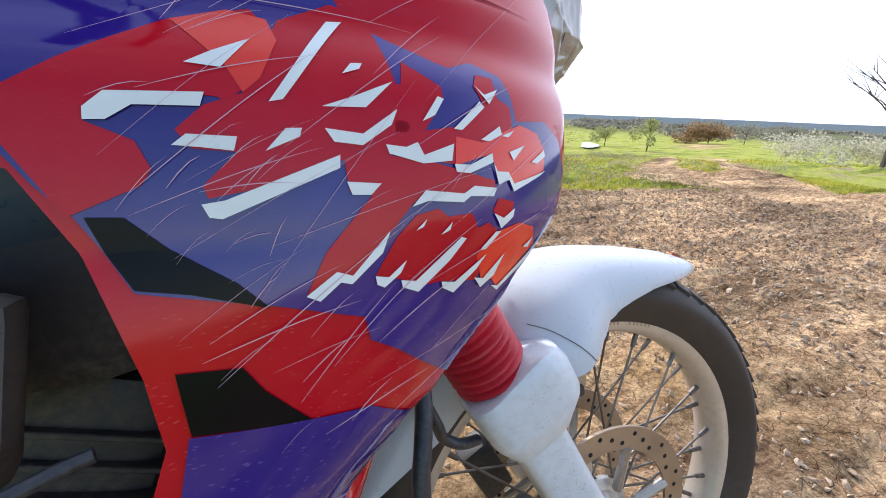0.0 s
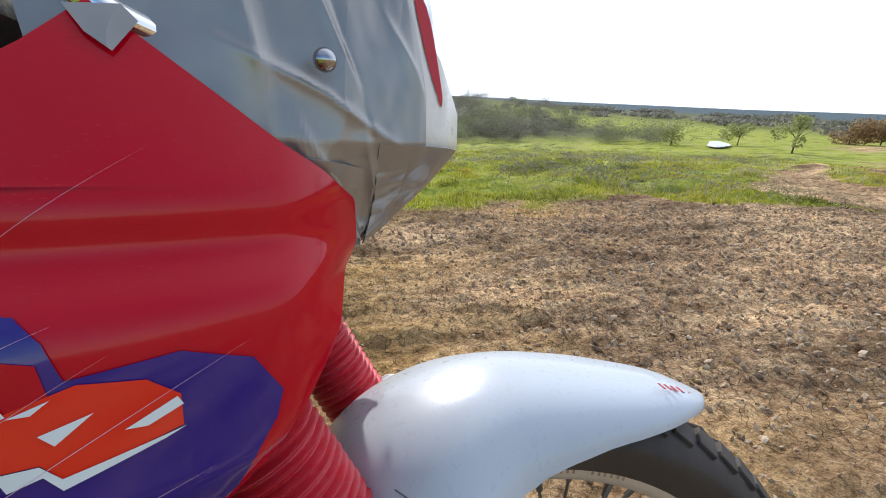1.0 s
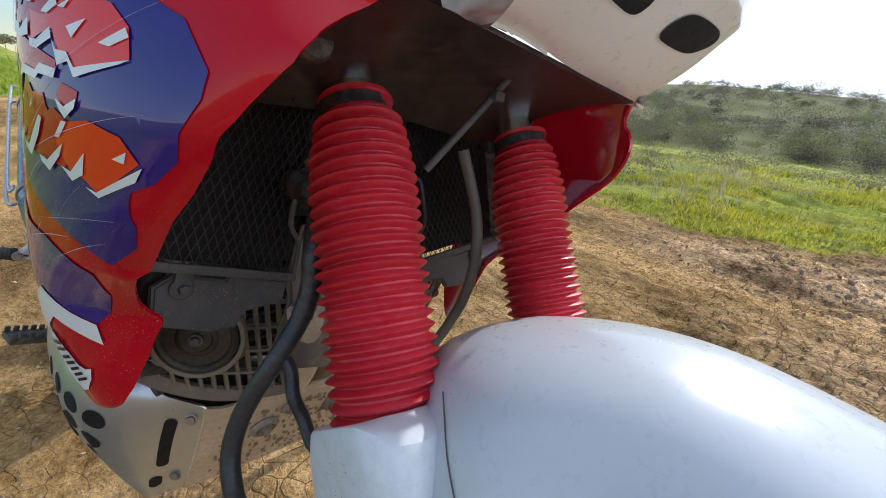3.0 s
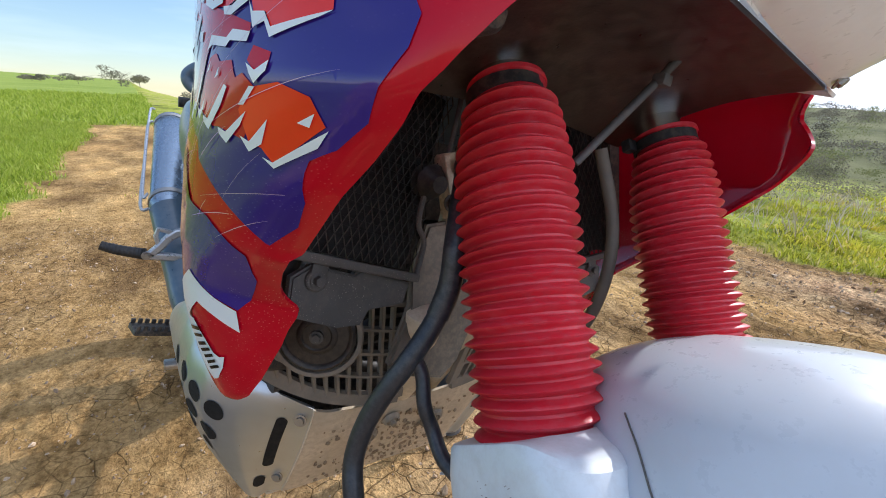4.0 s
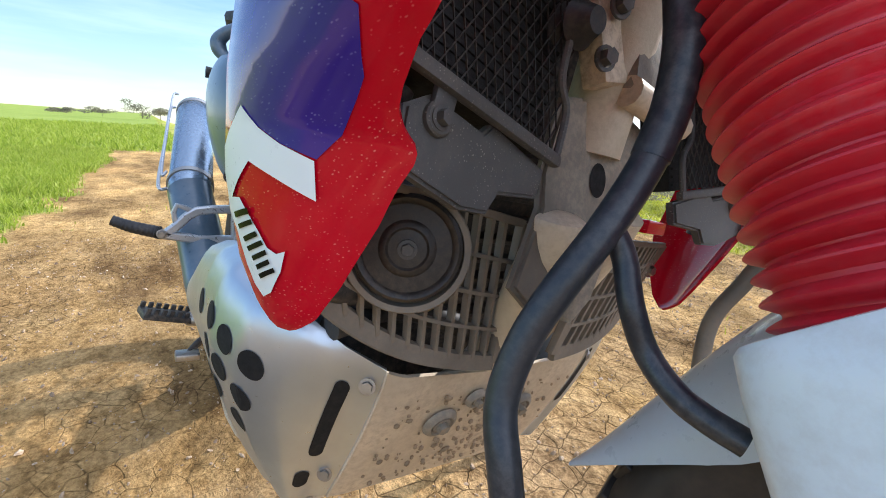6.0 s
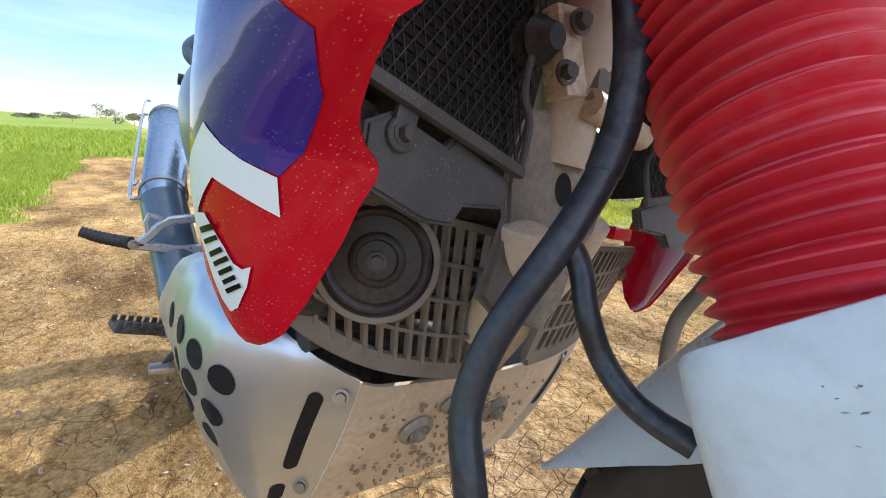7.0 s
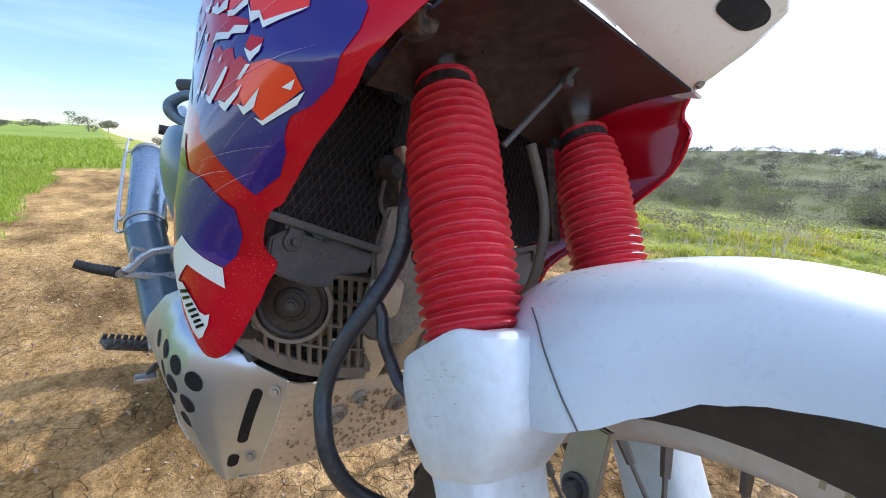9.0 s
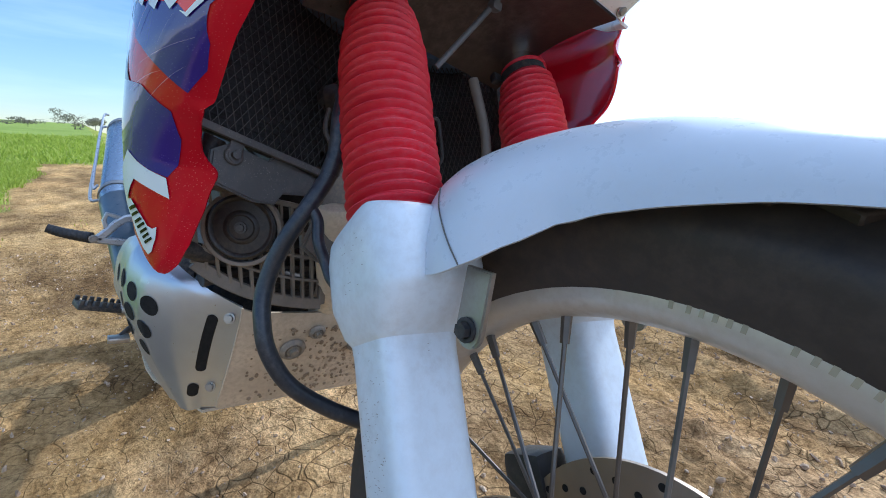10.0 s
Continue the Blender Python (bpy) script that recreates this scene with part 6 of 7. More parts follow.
def soil_z(x, y):
    v = Vector((x, y, 0))
    z = 0.012 * noise.noise(v * 0.9) + 0.009 * noise.noise(v * 3.1 + Vector((5, 2, 0)))
    rough = 0.45 + 0.60 * max(0, min(1, (y - 0.2) / 1.0))
    if x < -0.4:
        rough *= 0.55
    z += rough * 1.25 * (0.014 * abs(noise.noise(Vector((x * 5, y * 11, 0)))) + 0.026 * max(0, noise.noise(Vector((x * 11, y * 19, 3)))) + 0.014 * noise.noise(Vector((x * 24, y * 36, 1))))
    if x > -0.6:
        z += 0.026 * noise.noise(Vector((x * 1.4, y * 7.0, 11))) + 0.008 * noise.noise(Vector((x * 5, y * 27, 17)))
    for c, w, d in ((2.35 + 0.05 * x, 0.22, 0.05), (1.25 + 0.07 * x, 0.16, 0.03), (-0.15 + 0.02 * x, 0.3, 0.02)):
        z -= d * math.exp(-((y - c) / w) ** 2) * (0.7 + 0.5 * noise.noise(Vector((x * 1.3, c, 4))))
    return z


NEAR = (-7.0, 9.0, -3.0, 5.6)


def cover(x, y):
    """How much meadow and how much crop grow at a place."""
    w = 0.35 * noise.noise(Vector((x * 0.9, y * 0.9, 7))) + 0.22 * noise.noise(Vector((x * 2.7, y * 2.7, 1)))
    left = y - (3.20 + 0.215 * x if x > 0 else 3.20 + 0.02 * x) + w
    right = (x + 3.49 * y - 16.6) / 3.6 + w if x > 3 else -1.0
    px, py = x - 6.4, y - 3.75
    u = px * math.cos(radians(33)) + py * math.sin(radians(33))
    off = -px * math.sin(radians(33)) + py * math.cos(radians(33)) - 0.9 * math.sin(max(0, u) * 0.16)
    path = 1.0
    if u > -1:
        half = 1.25 - 0.02 * min(u, 25)
        path = max(0, min(1, (abs(off) - half + w) / 0.25))
        if abs(off) < 0.35 + 0.3 * w and u > 1.5:
            path = max(path, 0.7)
    meadow = max(0, min(1, max(left, right) / 0.22)) * path
    if x < -8 and y > 0.2:
        meadow = max(meadow, max(0, min(1, (-x - 13.5 + 1.2 * w + y * 0.5) / 0.6)))
    crop = max(0, min(1, (-(y + 1.05) + 0.6 * w) / 0.15)) * max(0, min(1, (-x - 1.2 + 0.8 * w) / 0.5 + (1 if y < -2.4 else 0)))
    if x < -13.5 and y <= 0.4:
        crop = max(crop, max(0, min(1, (-x - 13.5 + 1.2 * w) / 0.6)))
    return meadow, crop


def height(x, y):
    fx = min(x - NEAR[0], NEAR[1] - x, y - NEAR[2], NEAR[3] - y)
    z = land_z(x, y) + soil_z(x, y) * max(0.0, min(1.0, fx)) - 0.010
    if y > 3.1:
        k = min(1.0, (y - 3.1) / 1.5)
        z += k * (0.16 * noise.noise(Vector((x * 0.7, y * 1.2, 40))) + 0.10 * abs(noise.noise(Vector((x * 1.6, y * 2.6, 44)))) + 0.05 * noise.noise(Vector((x * 4.1, y * 5.2, 48))))
    return z


def soil_material():
    m, n, l, p = shader("dry clay soil")
    v = coords(n, l, 1.0)
    broad = noise_tex(n, l, v, 0.55, 4)
    at = n.new("ShaderNodeAttribute")
    at.attribute_name = "churn"
    churn = at.outputs["Fac"]
    long = coords(n, l, 1.0, stretch=(0.75, 1.1, 1))
    band = noise_tex(n, l, coords(n, l, 1.0, stretch=(0.30, 1.0, 1)), 1.7, 5, 0.62)
    mid = noise_tex(n, l, long, 6.5, 7, 0.75)
    lump = noise_tex(n, l, long, 26, 6, 0.75)
    fine = noise_tex(n, l, v, 85, 5, 0.75)
    c1 = ramp(n, l, mid, [(0.30, (0.25, 0.160, 0.092)), (0.45, (0.53, 0.365, 0.215)), (0.64, (0.78, 0.585, 0.35))])
    packed = ramp(n, l, mid, [(0.25, (0.24, 0.145, 0.056)), (0.45, (0.48, 0.318, 0.128)), (0.66, (0.62, 0.435, 0.20))])
    c1 = mix(n, l, churn, packed, c1)
    c2 = ramp(n, l, fine, [(0.32, (0.42, 0.38, 0.36)), (0.62, (1.2, 1.17, 1.14))])
    c2 = mix(n, l, churn, mix(n, l, 0.90, (1.0, 1.0, 1.0), c2), c2)
    c = mix(n, l, 0.80, c1, c2, "MULTIPLY")
    c3 = ramp(n, l, lump, [(0.38, (0.50, 0.46, 0.43)), (0.50, (1.0, 1.0, 1.0)), (0.66, (1.3, 1.28, 1.24))])
    c3 = mix(n, l, churn, mix(n, l, 0.62, (1.0, 1.0, 1.0), c3), c3)
    c = mix(n, l, 0.85, c, c3, "MULTIPLY")
    c4 = ramp(n, l, band, [(0.38, (0.42, 0.38, 0.36)), (0.47, (0.92, 0.91, 0.90)), (0.62, (1.55, 1.50, 1.42))])
    c = mix(n, l, 0.85, c, c4, "MULTIPLY")
    dark = ramp(n, l, broad, [(0.40, (0.62, 0.57, 0.56)), (0.60, (1.12, 1.1, 1.08))])
    c = mix(n, l, 0.75, c, dark, "MULTIPLY")
    vo = n.new("ShaderNodeTexVoronoi")
    vo.feature = "DISTANCE_TO_EDGE"
    vo.inputs["Scale"].default_value = 19
    l.new(mix(n, l, 0.10, v, noise_tex(n, l, v, 3.0, 3)), vo.inputs["Vector"])
    crack = ramp(n, l, vo.outputs[0], [(0.0, (0.15, 0.15, 0.15)), (0.028, (1, 1, 1))])
    where = ramp(n, l, noise_tex(n, l, v, 0.8, 2), [(0.38, (0, 0, 0)), (0.48, (1, 1, 1))])
    cm = mix(n, l, where, (1.0, 1.0, 1.0), crack)
    c = mix(n, l, 0.72, c, cm, "MULTIPLY")
    am, ac = n.new("ShaderNodeAttribute"), n.new("ShaderNodeAttribute")
    am.attribute_name, ac.attribute_name = "meadow", "crop"
    green = ramp(n, l, noise_tex(n, l, v, 0.55, 6, 0.75), [(0.36, (0.13, 0.125, 0.05)), (0.44, (0.30, 0.35, 0.05)), (0.54, (0.44, 0.45, 0.08)), (0.62, (0.42, 0.36, 0.17)), (0.72, (0.30, 0.24, 0.15))])
    g2 = ramp(n, l, noise_tex(n, l, v, 9, 5, 0.8), [(0.3, (0.5, 0.5, 0.5)), (0.7, (1.2, 1.2, 1.2))])
    green = mix(n, l, 0.8, green, g2, "MULTIPLY")
    cropc = ramp(n, l, noise_tex(n, l, v, 0.25, 3), [(0.3, (0.22, 0.29, 0.055)), (0.7, (0.30, 0.36, 0.08))])
    ah = n.new("ShaderNodeAttribute")
    ah.attribute_name = "hill"
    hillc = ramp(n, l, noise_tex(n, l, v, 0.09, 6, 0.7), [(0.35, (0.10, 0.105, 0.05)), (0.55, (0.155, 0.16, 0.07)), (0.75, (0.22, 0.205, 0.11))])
    # distance haze painted into the colour: far land goes blue-grey
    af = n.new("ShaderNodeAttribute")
    af.attribute_name = "far_haze"
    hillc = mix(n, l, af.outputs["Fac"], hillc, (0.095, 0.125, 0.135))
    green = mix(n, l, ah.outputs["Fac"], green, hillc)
    c = mix(n, l, am.outputs["Fac"], c, green)
    c = mix(n, l, ac.outputs["Fac"], c, cropc)
    l.new(c, p.inputs["Base Color"])
    p.inputs["Roughness"].default_value = 0.95
    p.inputs["Specular IOR Level"].default_value = 0.06
    crumbs = []
    for size in (34, 95):
        cv = n.new("ShaderNodeTexVoronoi")
        cv.inputs["Scale"].default_value = size
        l.new(mix(n, l, 0.025, v, noise_tex(n, l, v, 40, 3)), cv.inputs["Vector"])
        crumbs.append(ramp(n, l, cv.outputs[0], [(0.0, (1, 1, 1)), (0.75, (0, 0, 0))]))
    crumb = mix(n, l, 0.35, crumbs[0], crumbs[1])
    h = mix(n, l, 0.25, mix(n, l, 0.60, fine, lump), crumb)
    h = mix(n, l, churn, mix(n, l, 0.25, h, (0.5, 0.5, 0.5)), h)
    h = mix(n, l, 0.12, h, cm)
    bump(n, l, p, h, 1.0, 0.050)
    return m


SOIL = soil_material()


def leaf_material(name, stops, trans=0.35, patchy=False):
    """Leaves: a colour per leaf, patches of other growth, some light through them."""
    m, n, l, p = shader(name)
    g = n.new("ShaderNodeNewGeometry")
    c = ramp(n, l, g.outputs["Random Per Island"], stops)
    if patchy:
        growth = noise_tex(n, l, coords(n, l, 1.0, stretch=(0.6, 1.3, 1)), 0.75, 5, 0.7)
        c = mix(n, l, 0.9, c, ramp(n, l, growth, [(0.36, (0.30, 0.30, 0.34)), (0.46, (0.85, 0.88, 0.8)), (0.54, (1.12, 1.08, 0.9)), (0.64, (1.05, 0.82, 0.95)), (0.72, (0.7, 0.5, 0.8))]), "MULTIPLY")
    l.new(c, p.inputs["Base Color"])
    p.inputs["Roughness"].default_value = 0.6
    p.inputs["Specular IOR Level"].default_value = 0.2
    tr = n.new("ShaderNodeBsdfTranslucent")
    l.new(c, tr.inputs[0])
    mx = n.new("ShaderNodeMixShader")
    mx.inputs[0].default_value = trans
    l.new(p.outputs[0], mx.inputs[1])
    l.new(tr.outputs[0], mx.inputs[2])
    l.new(mx.outputs[0], n["Material Output"].inputs[0])
    return m


GRASS = leaf_material("meadow grass", [(0.0, (0.27, 0.29, 0.035)), (0.5, (0.46, 0.47, 0.045)), (0.8, (0.56, 0.53, 0.08)), (1.0, (0.62, 0.52, 0.26))], 0.45, True)
WHEAT = leaf_material("young crop", [(0.0, (0.21, 0.29, 0.030)), (0.6, (0.37, 0.45, 0.050)), (1.0, (0.48, 0.52, 0.12))], 0.5)
DRY = leaf_material("dry stalks", [(0.0, (0.34, 0.28, 0.17)), (1.0, (0.56, 0.50, 0.38))], 0.2)
SHRUB = leaf_material("shrub twigs and buds", [(0.0, (0.15, 0.135, 0.095)), (0.5, (0.21, 0.19, 0.13)), (1.0, (0.28, 0.25, 0.17))], 0.25)
SLOE = leaf_material("dark twigs", [(0.0, (0.085, 0.072, 0.055)), (0.6, (0.125, 0.11, 0.075)), (1.0, (0.17, 0.15, 0.10))], 0.15)
OLIVE = leaf_material("olive leaves", [(0.0, (0.16, 0.18, 0.07)), (0.6, (0.25, 0.26, 0.10)), (1.0, (0.33, 0.32, 0.14))], 0.28)
RUST = leaf_material("rust brown leaves", [(0.0, (0.22, 0.13, 0.055)), (0.6, (0.34, 0.21, 0.085)), (1.0, (0.42, 0.28, 0.12))], 0.3)
BLOSSOM = leaf_material("white blossom", [(0.0, (0.34, 0.34, 0.25)), (1.0, (0.58, 0.56, 0.46))], 0.3)
FRESH = leaf_material("fresh spring leaves", [(0.0, (0.30, 0.33, 0.10)), (0.6, (0.42, 0.43, 0.16)), (1.0, (0.52, 0.48, 0.24))], 0.5)
THICKET = leaf_material("far thicket twigs", [(0.0, (0.20, 0.19, 0.14)), (0.6, (0.27, 0.25, 0.18)), (1.0, (0.34, 0.31, 0.22))], 0.4)
REED = leaf_material("pale bush twigs", [(0.0, (0.44, 0.40, 0.27)), (0.6, (0.60, 0.56, 0.41)), (1.0, (0.74, 0.70, 0.56))], 0.4)
BARK = plain("grey bark", (0.11, 0.09, 0.07), 0.85, vary=0.35, scale=6, relief=0.5)


def ground():
    far_x = [-2500, -1200, -600, -320, -230, -170, -130, -105, -85, -70, -58, -48, -40, -33, -27, -22, -18, -15.5, -14.5, -13.8, -13.2, -12.4, -11.5, -10.5, -9.5, -8.6, -7.8]
    xs = far_x + list(np.arange(-7.0, -0.8, 0.036)) + list(np.arange(-0.8, 3.0, 0.021)) + list(np.arange(3.0, 9.0, 0.045)) + list(np.arange(9.0, 26, 0.5)) + [27, 29, 32, 36, 41, 47, 54, 62, 72, 85, 100, 120, 150, 190, 250, 350, 500, 700, 1000, 1600, 2500]
    ys = [-2500, -1200, -600, -320, -200, -140, -100, -75, -55, -40, -30, -22, -16, -12, -9, -7, -5.5, -4.5, -3.6]
    ys += list(np.arange(-3.0, -0.2, 0.045)) + list(np.arange(-0.2, 3.4, 0.021)) + list(np.arange(3.4, 5.6, 0.05)) + list(np.arange(5.7, 9.0, 0.25)) + [9.3, 10, 11, 12.5, 14, 16, 18, 21, 24, 28, 32, 36, 40, 44, 48, 53, 58, 64, 70, 77, 84, 92, 100, 110, 120, 132, 145, 160, 180, 210, 250, 320, 450, 700, 1000, 1600, 2500]
    nx, ny = len(xs), len(ys)
    verts = [(x, y, height(x, y)) for x in xs for y in ys]
    faces = [(i * ny + j, (i + 1) * ny + j, (i + 1) * ny + j + 1, i * ny + j + 1) for i in range(nx - 1) for j in range(ny - 1)]
    me = bpy.data.meshes.new("ground")
    me.from_pydata(verts, [], faces)
    cov = [cover(x, y) for x in xs for y in ys]
    for k, name in enumerate(("meadow", "crop")):
        me.attributes.new(name, "FLOAT", "POINT").data.foreach_set("value", [c[k] for c in cov])
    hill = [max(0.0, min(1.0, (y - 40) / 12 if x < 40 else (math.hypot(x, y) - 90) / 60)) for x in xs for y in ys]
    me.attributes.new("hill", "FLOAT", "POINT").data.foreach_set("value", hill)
    # mask for the painted haze, growing from 260 m out
    far_haze = [max(0.0, min(1.0, (math.hypot(x, y) - 260) / 200)) if x > -100 and y > -200 else 0.0 for x in xs for y in ys]
    me.attributes.new("far_haze", "FLOAT", "POINT").data.foreach_set("value", far_haze)
    churned = [max(0.0, min(1.0, 0.45 + (x - 0.1) / 2.6 + 0.9 * noise.noise(Vector((x * 0.9, y * 1.3, 50))) + 0.4 * noise.noise(Vector((x * 2.6, y * 3.8, 54))))) for x in xs for y in ys]
    me.attributes.new("churn", "FLOAT", "POINT").data.foreach_set("value", churned)
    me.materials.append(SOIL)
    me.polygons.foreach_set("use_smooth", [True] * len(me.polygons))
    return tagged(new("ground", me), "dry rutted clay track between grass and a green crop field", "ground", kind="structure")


ground()
rnd = random.Random(11)


def blades(name, count, area, pick, tall, wide, material, label, category):
    """Loose upright blades over an area, thinned by pick(x, y)."""
    verts, faces = [], []
    x0, x1, y0, y1 = area
    made = 0
    for _ in range(count * 6):
        if made >= count:
            break
        x, y = rnd.uniform(x0, x1), rnd.uniform(y0, y1)
        g = pick(x, y)
        if rnd.random() > g:
            continue
        made += 1
        h = tall * (0.35 + 0.65 * rnd.random()) * (0.5 + 0.5 * g) * (0.35 + 1.5 * abs(noise.noise(Vector((x * 1.7, y * 1.7, 2)))))
        a = rnd.uniform(0, 2 * math.pi)
        w = wide * (0.6 + 0.8 * rnd.random())
        bx, by = math.cos(a) * w, math.sin(a) * w
        lx, ly = rnd.gauss(0, 0.55) * h, rnd.gauss(0, 0.55) * h
        z = height(x, y)
        k = len(verts)
        verts += [(x - bx, y - by, z - 0.01), (x + bx, y + by, z - 0.01), (x + bx * 0.7 + lx * 0.4, y + by * 0.7 + ly * 0.4, z + h * 0.6), (x - bx * 0.7 + lx * 0.4, y - by * 0.7 + ly * 0.4, z + h * 0.6), (x + lx, y + ly, z + h)]
        faces += [(k, k + 1, k + 2, k + 3), (k + 3, k + 2, k + 4)]
    me = bpy.data.meshes.new(name)
    me.from_pydata(verts, [], faces)
    me.materials.append(material)
    return tagged(new(name, me), label, category, kind="stuff")


blades("meadow_grass", 80000, (-5, 9, 2.6, 7.5), lambda x, y: cover(x, y)[0] * (0.12 + 0.88 * (noise.noise(Vector((x * 0.8, y * 1.3, 9))) > 0.0 or y < 3.9 + 0.2 * x)), 0.075, 0.005, GRASS, "low bright green meadow grass beside the track", "grass")
blades("meadow_grass", 45000, (-12, 24, 6.5, 22), lambda x, y: cover(x, y)[0] * (0.2 + 0.8 * (noise.noise(Vector((x * 0.5, y * 0.5, 9))) > 0)), 0.11, 0.016, GRASS, "uneven green meadow grass on a gentle slope", "grass")
blades("crop_plants", 76000, (-14, -0.7, -5.0, -0.7), lambda x, y: cover(x, y)[1], 0.19, 0.007, WHEAT, "dense young green crop at the field's edge", "crop")
blades("crop_plants", 30000, (-36, -13.2, -9, 4), lambda x, y: cover(x, y)[1], 0.25, 0.02, WHEAT, "even green crop beyond the bend of the track", "crop")
blades("dry_stalks", 5000, (-5, 12, 3.6, 14), lambda x, y: cover(x, y)[0] * (noise.noise(Vector((x * 0.35, y * 0.35, 21))) > 0.15), 0.28, 0.004, DRY, "dry pale stalks and weeds in the meadow", "weeds")
blades("track_weeds", 900, (-7, 9, -0.9, 3.4), lambda x, y: 0.9 * (noise.noise(Vector((x * 1.9, y * 1.9, 31))) > 0.42), 0.05, 0.004, GRASS, "sparse weeds on the bare track", "weeds")


def clods():
    """Loose crumbs and stones on the track."""
    base = bmesh.new()
    bmesh.ops.create_icosphere(base, subdivisions=1, radius=1)
    bv = [v.co.copy() for v in base.verts]
    bf = [[v.index for v in f.verts] for f in base.faces]
    base.free()
    verts, faces = [], []
    for _ in range(62000):
        x, y = rnd.uniform(-3.6, 5.6), rnd.uniform(-1.1, 3.7)
        m, c = cover(x, y)
        if m > 0.4 or c > 0.4:
            continue
        dens = 0.60 + 0.40 * max(0, min(1, (y - 0.2) / 1.0))
        if rnd.random() > dens:
            continue
        loose = max(0.0, min(1.0, 0.35 + (x - 0.1) / 2.2 + 0.9 * noise.noise(Vector((x * 0.9, y * 1.3, 50)))))
        s = 0.0018 + 0.0010 * loose + (0.005 + 0.010 * loose) * rnd.random() ** 5
        z = height(x, y) + s * 0.05
        rot = Euler((rnd.uniform(0, 3), rnd.uniform(0, 3), rnd.uniform(0, 3))).to_matrix()
        k = len(verts)
        sc = Vector((s * rnd.uniform(0.8, 2.2), s * rnd.uniform(0.7, 1.3), s * rnd.uniform(0.4, 0.8)))
        for v in bv:
            q = rot @ Vector((v.x * sc.x * rnd.uniform(0.6, 1.3), v.y * sc.y * rnd.uniform(0.7, 1.3), v.z * sc.z * rnd.uniform(0.6, 1.4)))
            verts.append((x + q.x, y + q.y, z + q.z))
        faces += [[k + i for i in f] for f in bf]
    me = bpy.data.meshes.new("clods")
    me.from_pydata(verts, [], faces)
    me.materials.append(CLOD)
    return tagged(new("clods", me), "dry brown clods and small stones on the track", "clods", kind="stuff")


def clod_material():
    m, n, l, p = shader("dry clod")
    g = n.new("ShaderNodeNewGeometry")
    c = ramp(n, l, g.outputs["Random Per Island"], [(0.0, (0.26, 0.175, 0.11)), (0.5, (0.45, 0.32, 0.20)), (1.0, (0.58, 0.44, 0.30))])
    f = noise_tex(n, l, coords(n, l, 1.0), 120, 4)
    l.new(mix(n, l, 0.7, c, ramp(n, l, f, [(0.3, (0.5, 0.5, 0.5)), (0.7, (1.2, 1.2, 1.2))]), "MULTIPLY"), p.inputs["Base Color"])
    p.inputs["Roughness"].default_value = 0.95
    bump(n, l, p, f, 0.8, 0.004)
    return m


CLOD = clod_material()
clods()


def leaf_cloud(verts, faces, centre, size, count, leaf):
    """Small leaf faces in an uneven, gappy crown."""
    cx, cy, cz = centre
    lobes = [(Vector((rnd.gauss(0, 0.45), rnd.gauss(0, 0.45), rnd.gauss(0.05, 0.35))), rnd.uniform(0.35, 0.65)) for _ in range(7)]
    for _ in range(count):
        c, rr = rnd.choice(lobes)
        d = Vector((rnd.gauss(0, 1), rnd.gauss(0, 1), rnd.gauss(0, 1))).normalized() * rr * rnd.uniform(0.55, 1.0)
        q = c + d
        p = Vector((cx + q.x * size[0], cy + q.y * size[1], cz + q.z * size[2]))
        a = Vector((rnd.gauss(0, 1), rnd.gauss(0, 1), rnd.gauss(0, 1))).normalized() * leaf * rnd.uniform(0.6, 1.3)
        b = a.orthogonal().normalized() * leaf * rnd.uniform(0.5, 0.9)
        k = len(verts)
        verts += [p - a, p - b * 0.8, p + a, p + b]
        faces.append((k, k + 1, k + 2, k + 3))


def shrubs(name, spots, material, label, count=130, leaf=0.12):
    verts, faces = [], []
    for x, y, w, h in spots:
        leaf_cloud(verts, faces, (x, y, height(x, y) + h * 0.45), (w * 0.62, w * 0.62, h * 0.62), count, leaf * (0.6 + 0.4 * w / 3))
    me = bpy.data.meshes.new(name)
    me.from_pydata([tuple(v) for v in verts], [], faces)
    me.materials.append(material)
    return tagged(new(name, me), label, "shrubs", kind="stuff")


def scatter(n, az, dist, w, h, keep=None):
    out = []
    while len(out) < n:
        a, d = radians(rnd.uniform(*az)), rnd.uniform(*dist)
        x, y = d * math.cos(a), d * math.sin(a)
        if keep and not keep(x, y):
            continue
        s = rnd.uniform(0.6, 1.4)
        out.append((x, y, rnd.uniform(*w) * s, rnd.uniform(*h) * s))
    return out


shrubs("hill_shrubs", scatter(190, (64, 126), (58, 165), (2.4, 5.0), (1.5, 2.6)), SHRUB, "grey-brown leafless shrubs over the hillside", 620, 0.085)
shrubs("hill_shrubs", scatter(110, (60, 128), (54, 150), (2.4, 4.6), (1.5, 2.7)), OLIVE, "olive green shrubs on the hillside", 620, 0.085)
shrubs("hill_shrubs", scatter(70, (62, 126), (56, 160), (2.2, 4.2), (1.4, 2.4)), SLOE, "dark twiggy shrubs on the hillside", 620, 0.085)
shrubs("hill_shrubs", scatter(14, (62, 122), (54, 130), (2.0, 3.4), (1.4, 2.4)), BLOSSOM, "white blossoming shrubs on the hillside", 600, 0.075)
shrubs("valley_shrubs", scatter(60, (48, 128), (46, 58), (2.0, 3.8), (1.4, 2.4)), SHRUB, "bare brown shrubs along the foot of the meadow", 800, 0.06)
shrubs("valley_shrubs", scatter(34, (48, 128), (45, 57), (2.0, 3.4), (1.2, 2.2)), SLOE, "dark twiggy shrubs along the foot of the meadow", 800, 0.06)
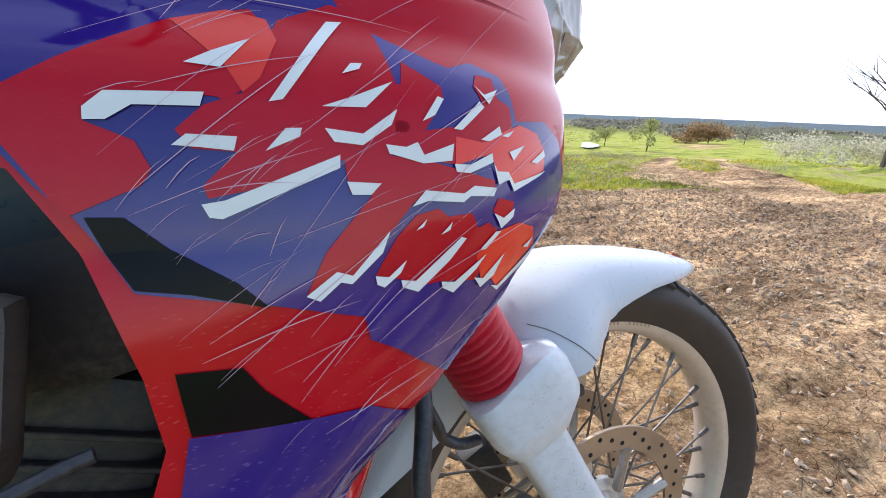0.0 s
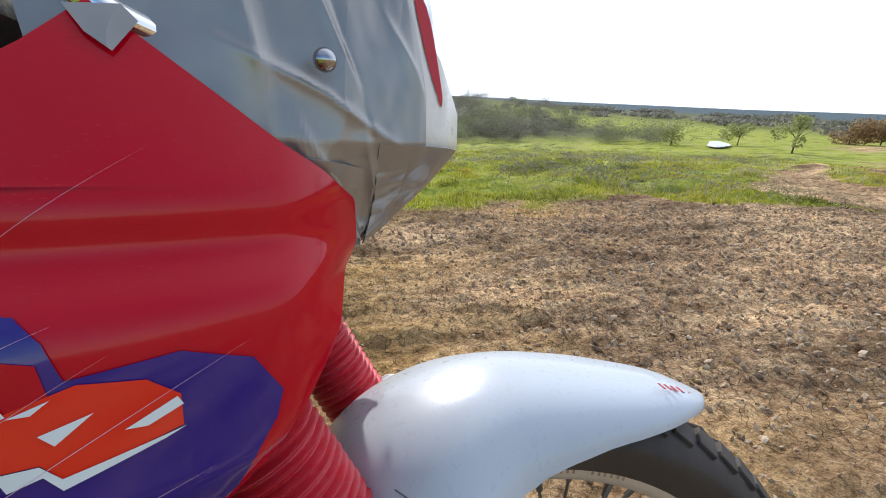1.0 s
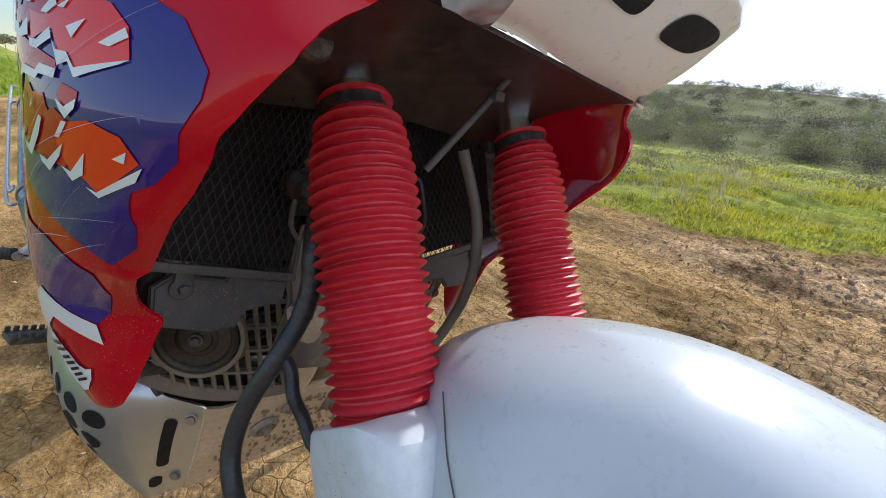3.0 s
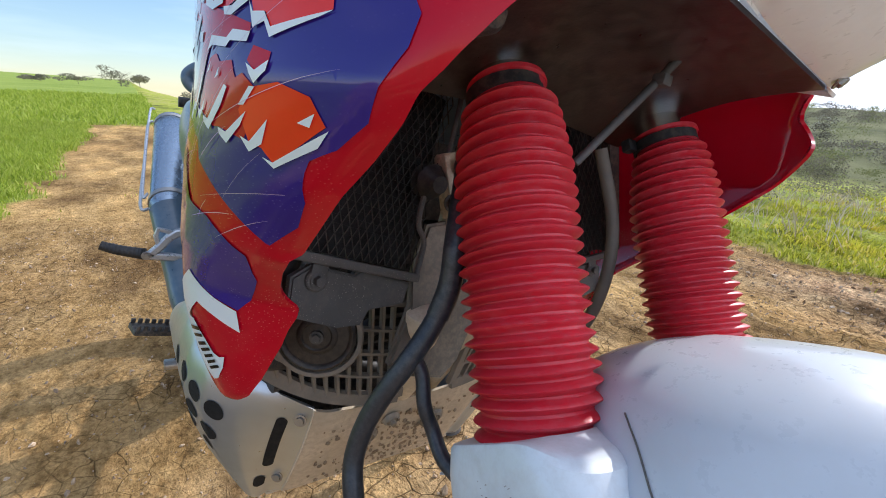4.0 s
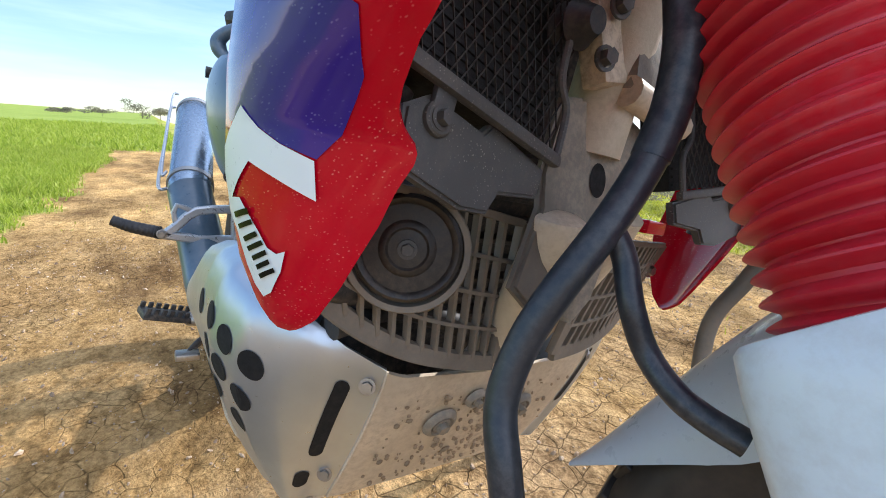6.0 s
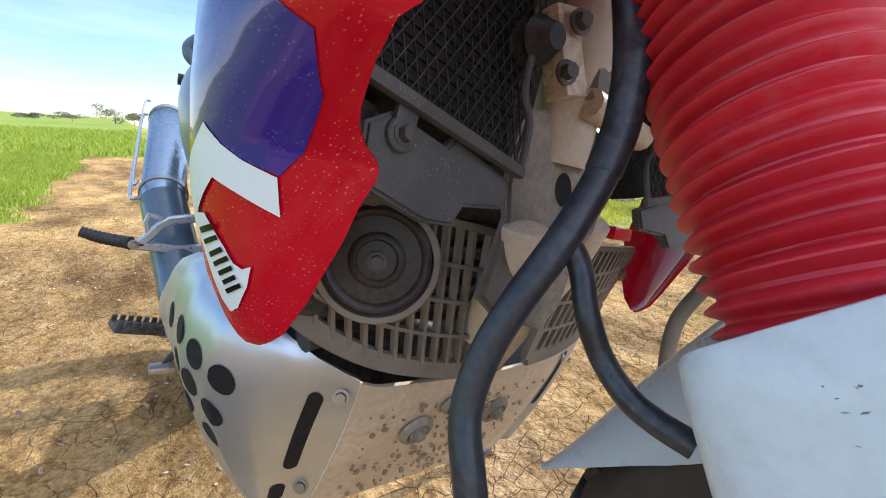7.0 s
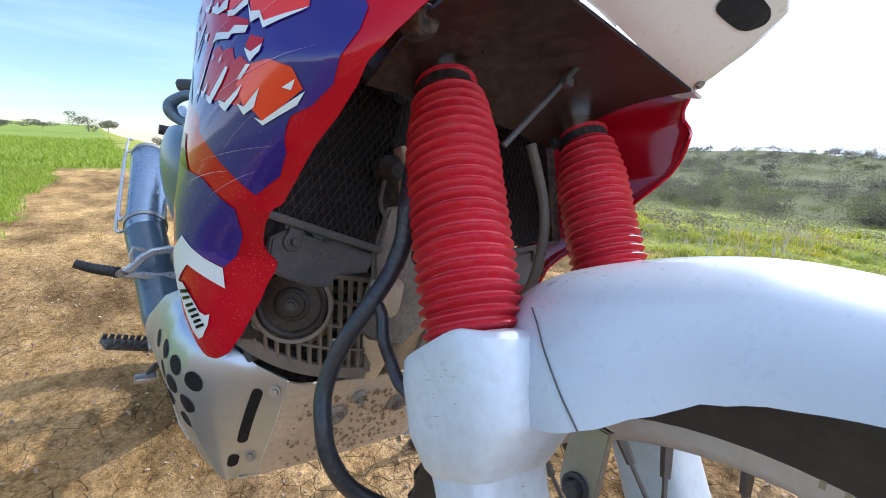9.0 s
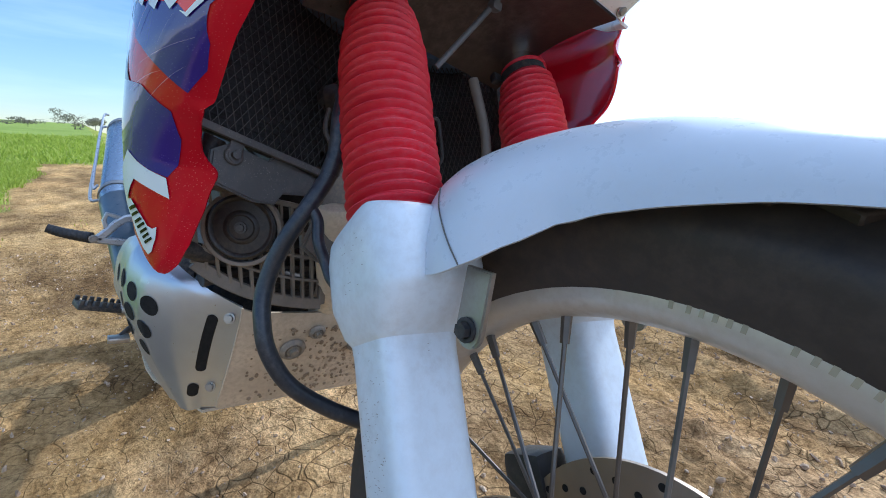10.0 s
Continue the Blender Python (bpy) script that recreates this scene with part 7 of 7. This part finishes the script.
shrubs("valley_shrubs", scatter(44, (50, 125), (44, 56), (2.0, 3.8), (1.4, 2.6)), OLIVE, "green shrubs along the foot of the meadow", 800, 0.06)
shrubs("valley_shrubs", scatter(60, (12, 64), (110, 300), (6, 14), (1.0, 2.0)), THICKET, "brown thickets in the far valley", 260, 0.3)
shrubs("low_weeds", scatter(90, (35, 120), (5.5, 26), (0.5, 1.5), (0.10, 0.26), lambda x, y: cover(x, y)[0] > 0.9), OLIVE, "low olive weed clumps in the meadow", 520, 0.012)
shrubs("low_weeds", scatter(110, (30, 125), (4.6, 34), (0.4, 1.6), (0.14, 0.42), lambda x, y: cover(x, y)[0] > 0.9), SHRUB, "low dry brown weed clumps in the meadow", 460, 0.020)
shrubs("reed_bank", [(23 + 1.6 * k * 0.6, 10.6 - 0.55 * k, 2.2, 1.5) for k in range(6)], REED, "pale straw-white bushes at the edge of the meadow", 1100, 0.07)


def tree(x, y, tall, wide, material, label, bare=False, lift=0.45, leaf=0.16, count=420):
    """A tapered trunk, forked limbs and a crown of small leaves."""
    t = new("tree")
    t.empty_display_size = 0.4
    t.location = (x, y, height(x, y) - 0.05)
    tagged(t, label, "tree")
    limbs = tube([(0, 0, 0), (0.03 * tall, 0.01 * tall, tall * 0.35), (0.02 * tall, -0.02 * tall, tall * 0.75)], lambda u: tall * (0.022 - 0.016 * u), 7, 8)
    tips = []
    for k in range(9 if not bare else 14):
        a = k * 2.4 + rnd.random()
        z0 = tall * rnd.uniform(0.22, 0.6)
        tip = Vector((math.cos(a) * wide * 0.45, math.sin(a) * wide * 0.45, min(tall, z0 + tall * rnd.uniform(0.2, 0.42))))
        mid = Vector((tip.x * 0.45, tip.y * 0.45, z0 + (tip.z - z0) * 0.6))
        limbs = merge(limbs, tube([(0.02 * tall, 0, z0), mid, tip], lambda u: tall * (0.008 - 0.0065 * u), 5, 6))
        for _ in range(4 if bare else 1):
            e = tip + Vector((rnd.gauss(0, wide * 0.12), rnd.gauss(0, wide * 0.12), rnd.uniform(0.02, 0.16) * tall))
            limbs = merge(limbs, tube([mid + (tip - mid) * rnd.random(), e], lambda u: tall * (0.004 - 0.003 * u), 4))
    part("trunk", limbs, BARK, t)
    if material:
        verts, faces = [], []
        leaf_cloud(verts, faces, (0, 0, tall * (0.5 + lift * 0.35)), (wide * 0.55, wide * 0.55, tall * 0.42), count, leaf)
        me = bpy.data.meshes.new("crown")
        me.from_pydata([tuple(v) for v in verts], [], faces)
        me.materials.append(material)
        ob = new("crown", me)
        ob.parent = t
    return t


for az, d, tall, wide, mat, lab in ((-179.2, 86, 3.0, 3.4, THICKET, "small round tree on the far edge of the crop field"), (179.2, 88, 2.2, 2.8, THICKET, "low leafless tree on the far field edge"),
                                    (-175.8, 92, 1.6, 4.6, THICKET, "low spreading bush on the far field edge"), (174.6, 90, 2.3, 2.6, THICKET, "thin tree on the far field edge"),
                                    (-172.5, 93, 1.2, 3.0, THICKET, "low bush on the far field edge"),
                                    (39.6, 42, 3.2, 2.2, FRESH, "slender tree with fresh leaves in the meadow"), (44.5, 50, 2.6, 2.4, FRESH, "small green tree in the meadow"),
                                    (35.6, 70, 3.3, 4.4, RUST, "round rust-brown bush beyond the meadow"), (33.4, 72, 3.0, 4.2, RUST, "round rust-brown bush beyond the meadow"),
                                    (30.0, 80, 3.0, 4.5, THICKET, "brown bush beyond the meadow"), (26.0, 85, 3.2, 3.0, THICKET, "brown tree beyond the meadow"), (51, 46, 2.4, 3.0, FRESH, "green bush at the foot of the meadow")):
    if mat is RUST:
        tree(d * math.cos(radians(az)), d * math.sin(radians(az)), tall * 1.15, wide * 1.2, mat, lab, lift=-0.3, leaf=0.17, count=1700)
    else:
        tree(d * math.cos(radians(az)), d * math.sin(radians(az)), tall, wide, mat, lab, leaf=0.12, count=800, lift=0.1)
tree(15.9, 5.25, 3.2, 2.8, None, "bare thin tree beside the meadow", bare=True)

pond_me = bpy.data.meshes.new("pond")
PX, PY, PA = 33.0, 34.6, radians(46.4)
ring = [(5.0 * math.cos(t), 0.9 * math.sin(t) * (1 + 0.2 * math.sin(3 * t))) for t in [2 * math.pi * k / 40 for k in range(40)]]
pond_me.from_pydata([(PX + u * math.cos(PA) - w * math.sin(PA), PY + u * math.sin(PA) + w * math.cos(PA), 0) for u, w in ring], [], [list(range(40))])
WATER = plain("still water", (0.05, 0.07, 0.08), 0.06, vary=0.2, scale=1, relief=0.02)
pond_me.materials.append(WATER)
pond = tagged(new("pond", pond_me), "bright still pond in the valley", "pond", kind="structure")
pond.location.z = height(PX, PY) + 0.07
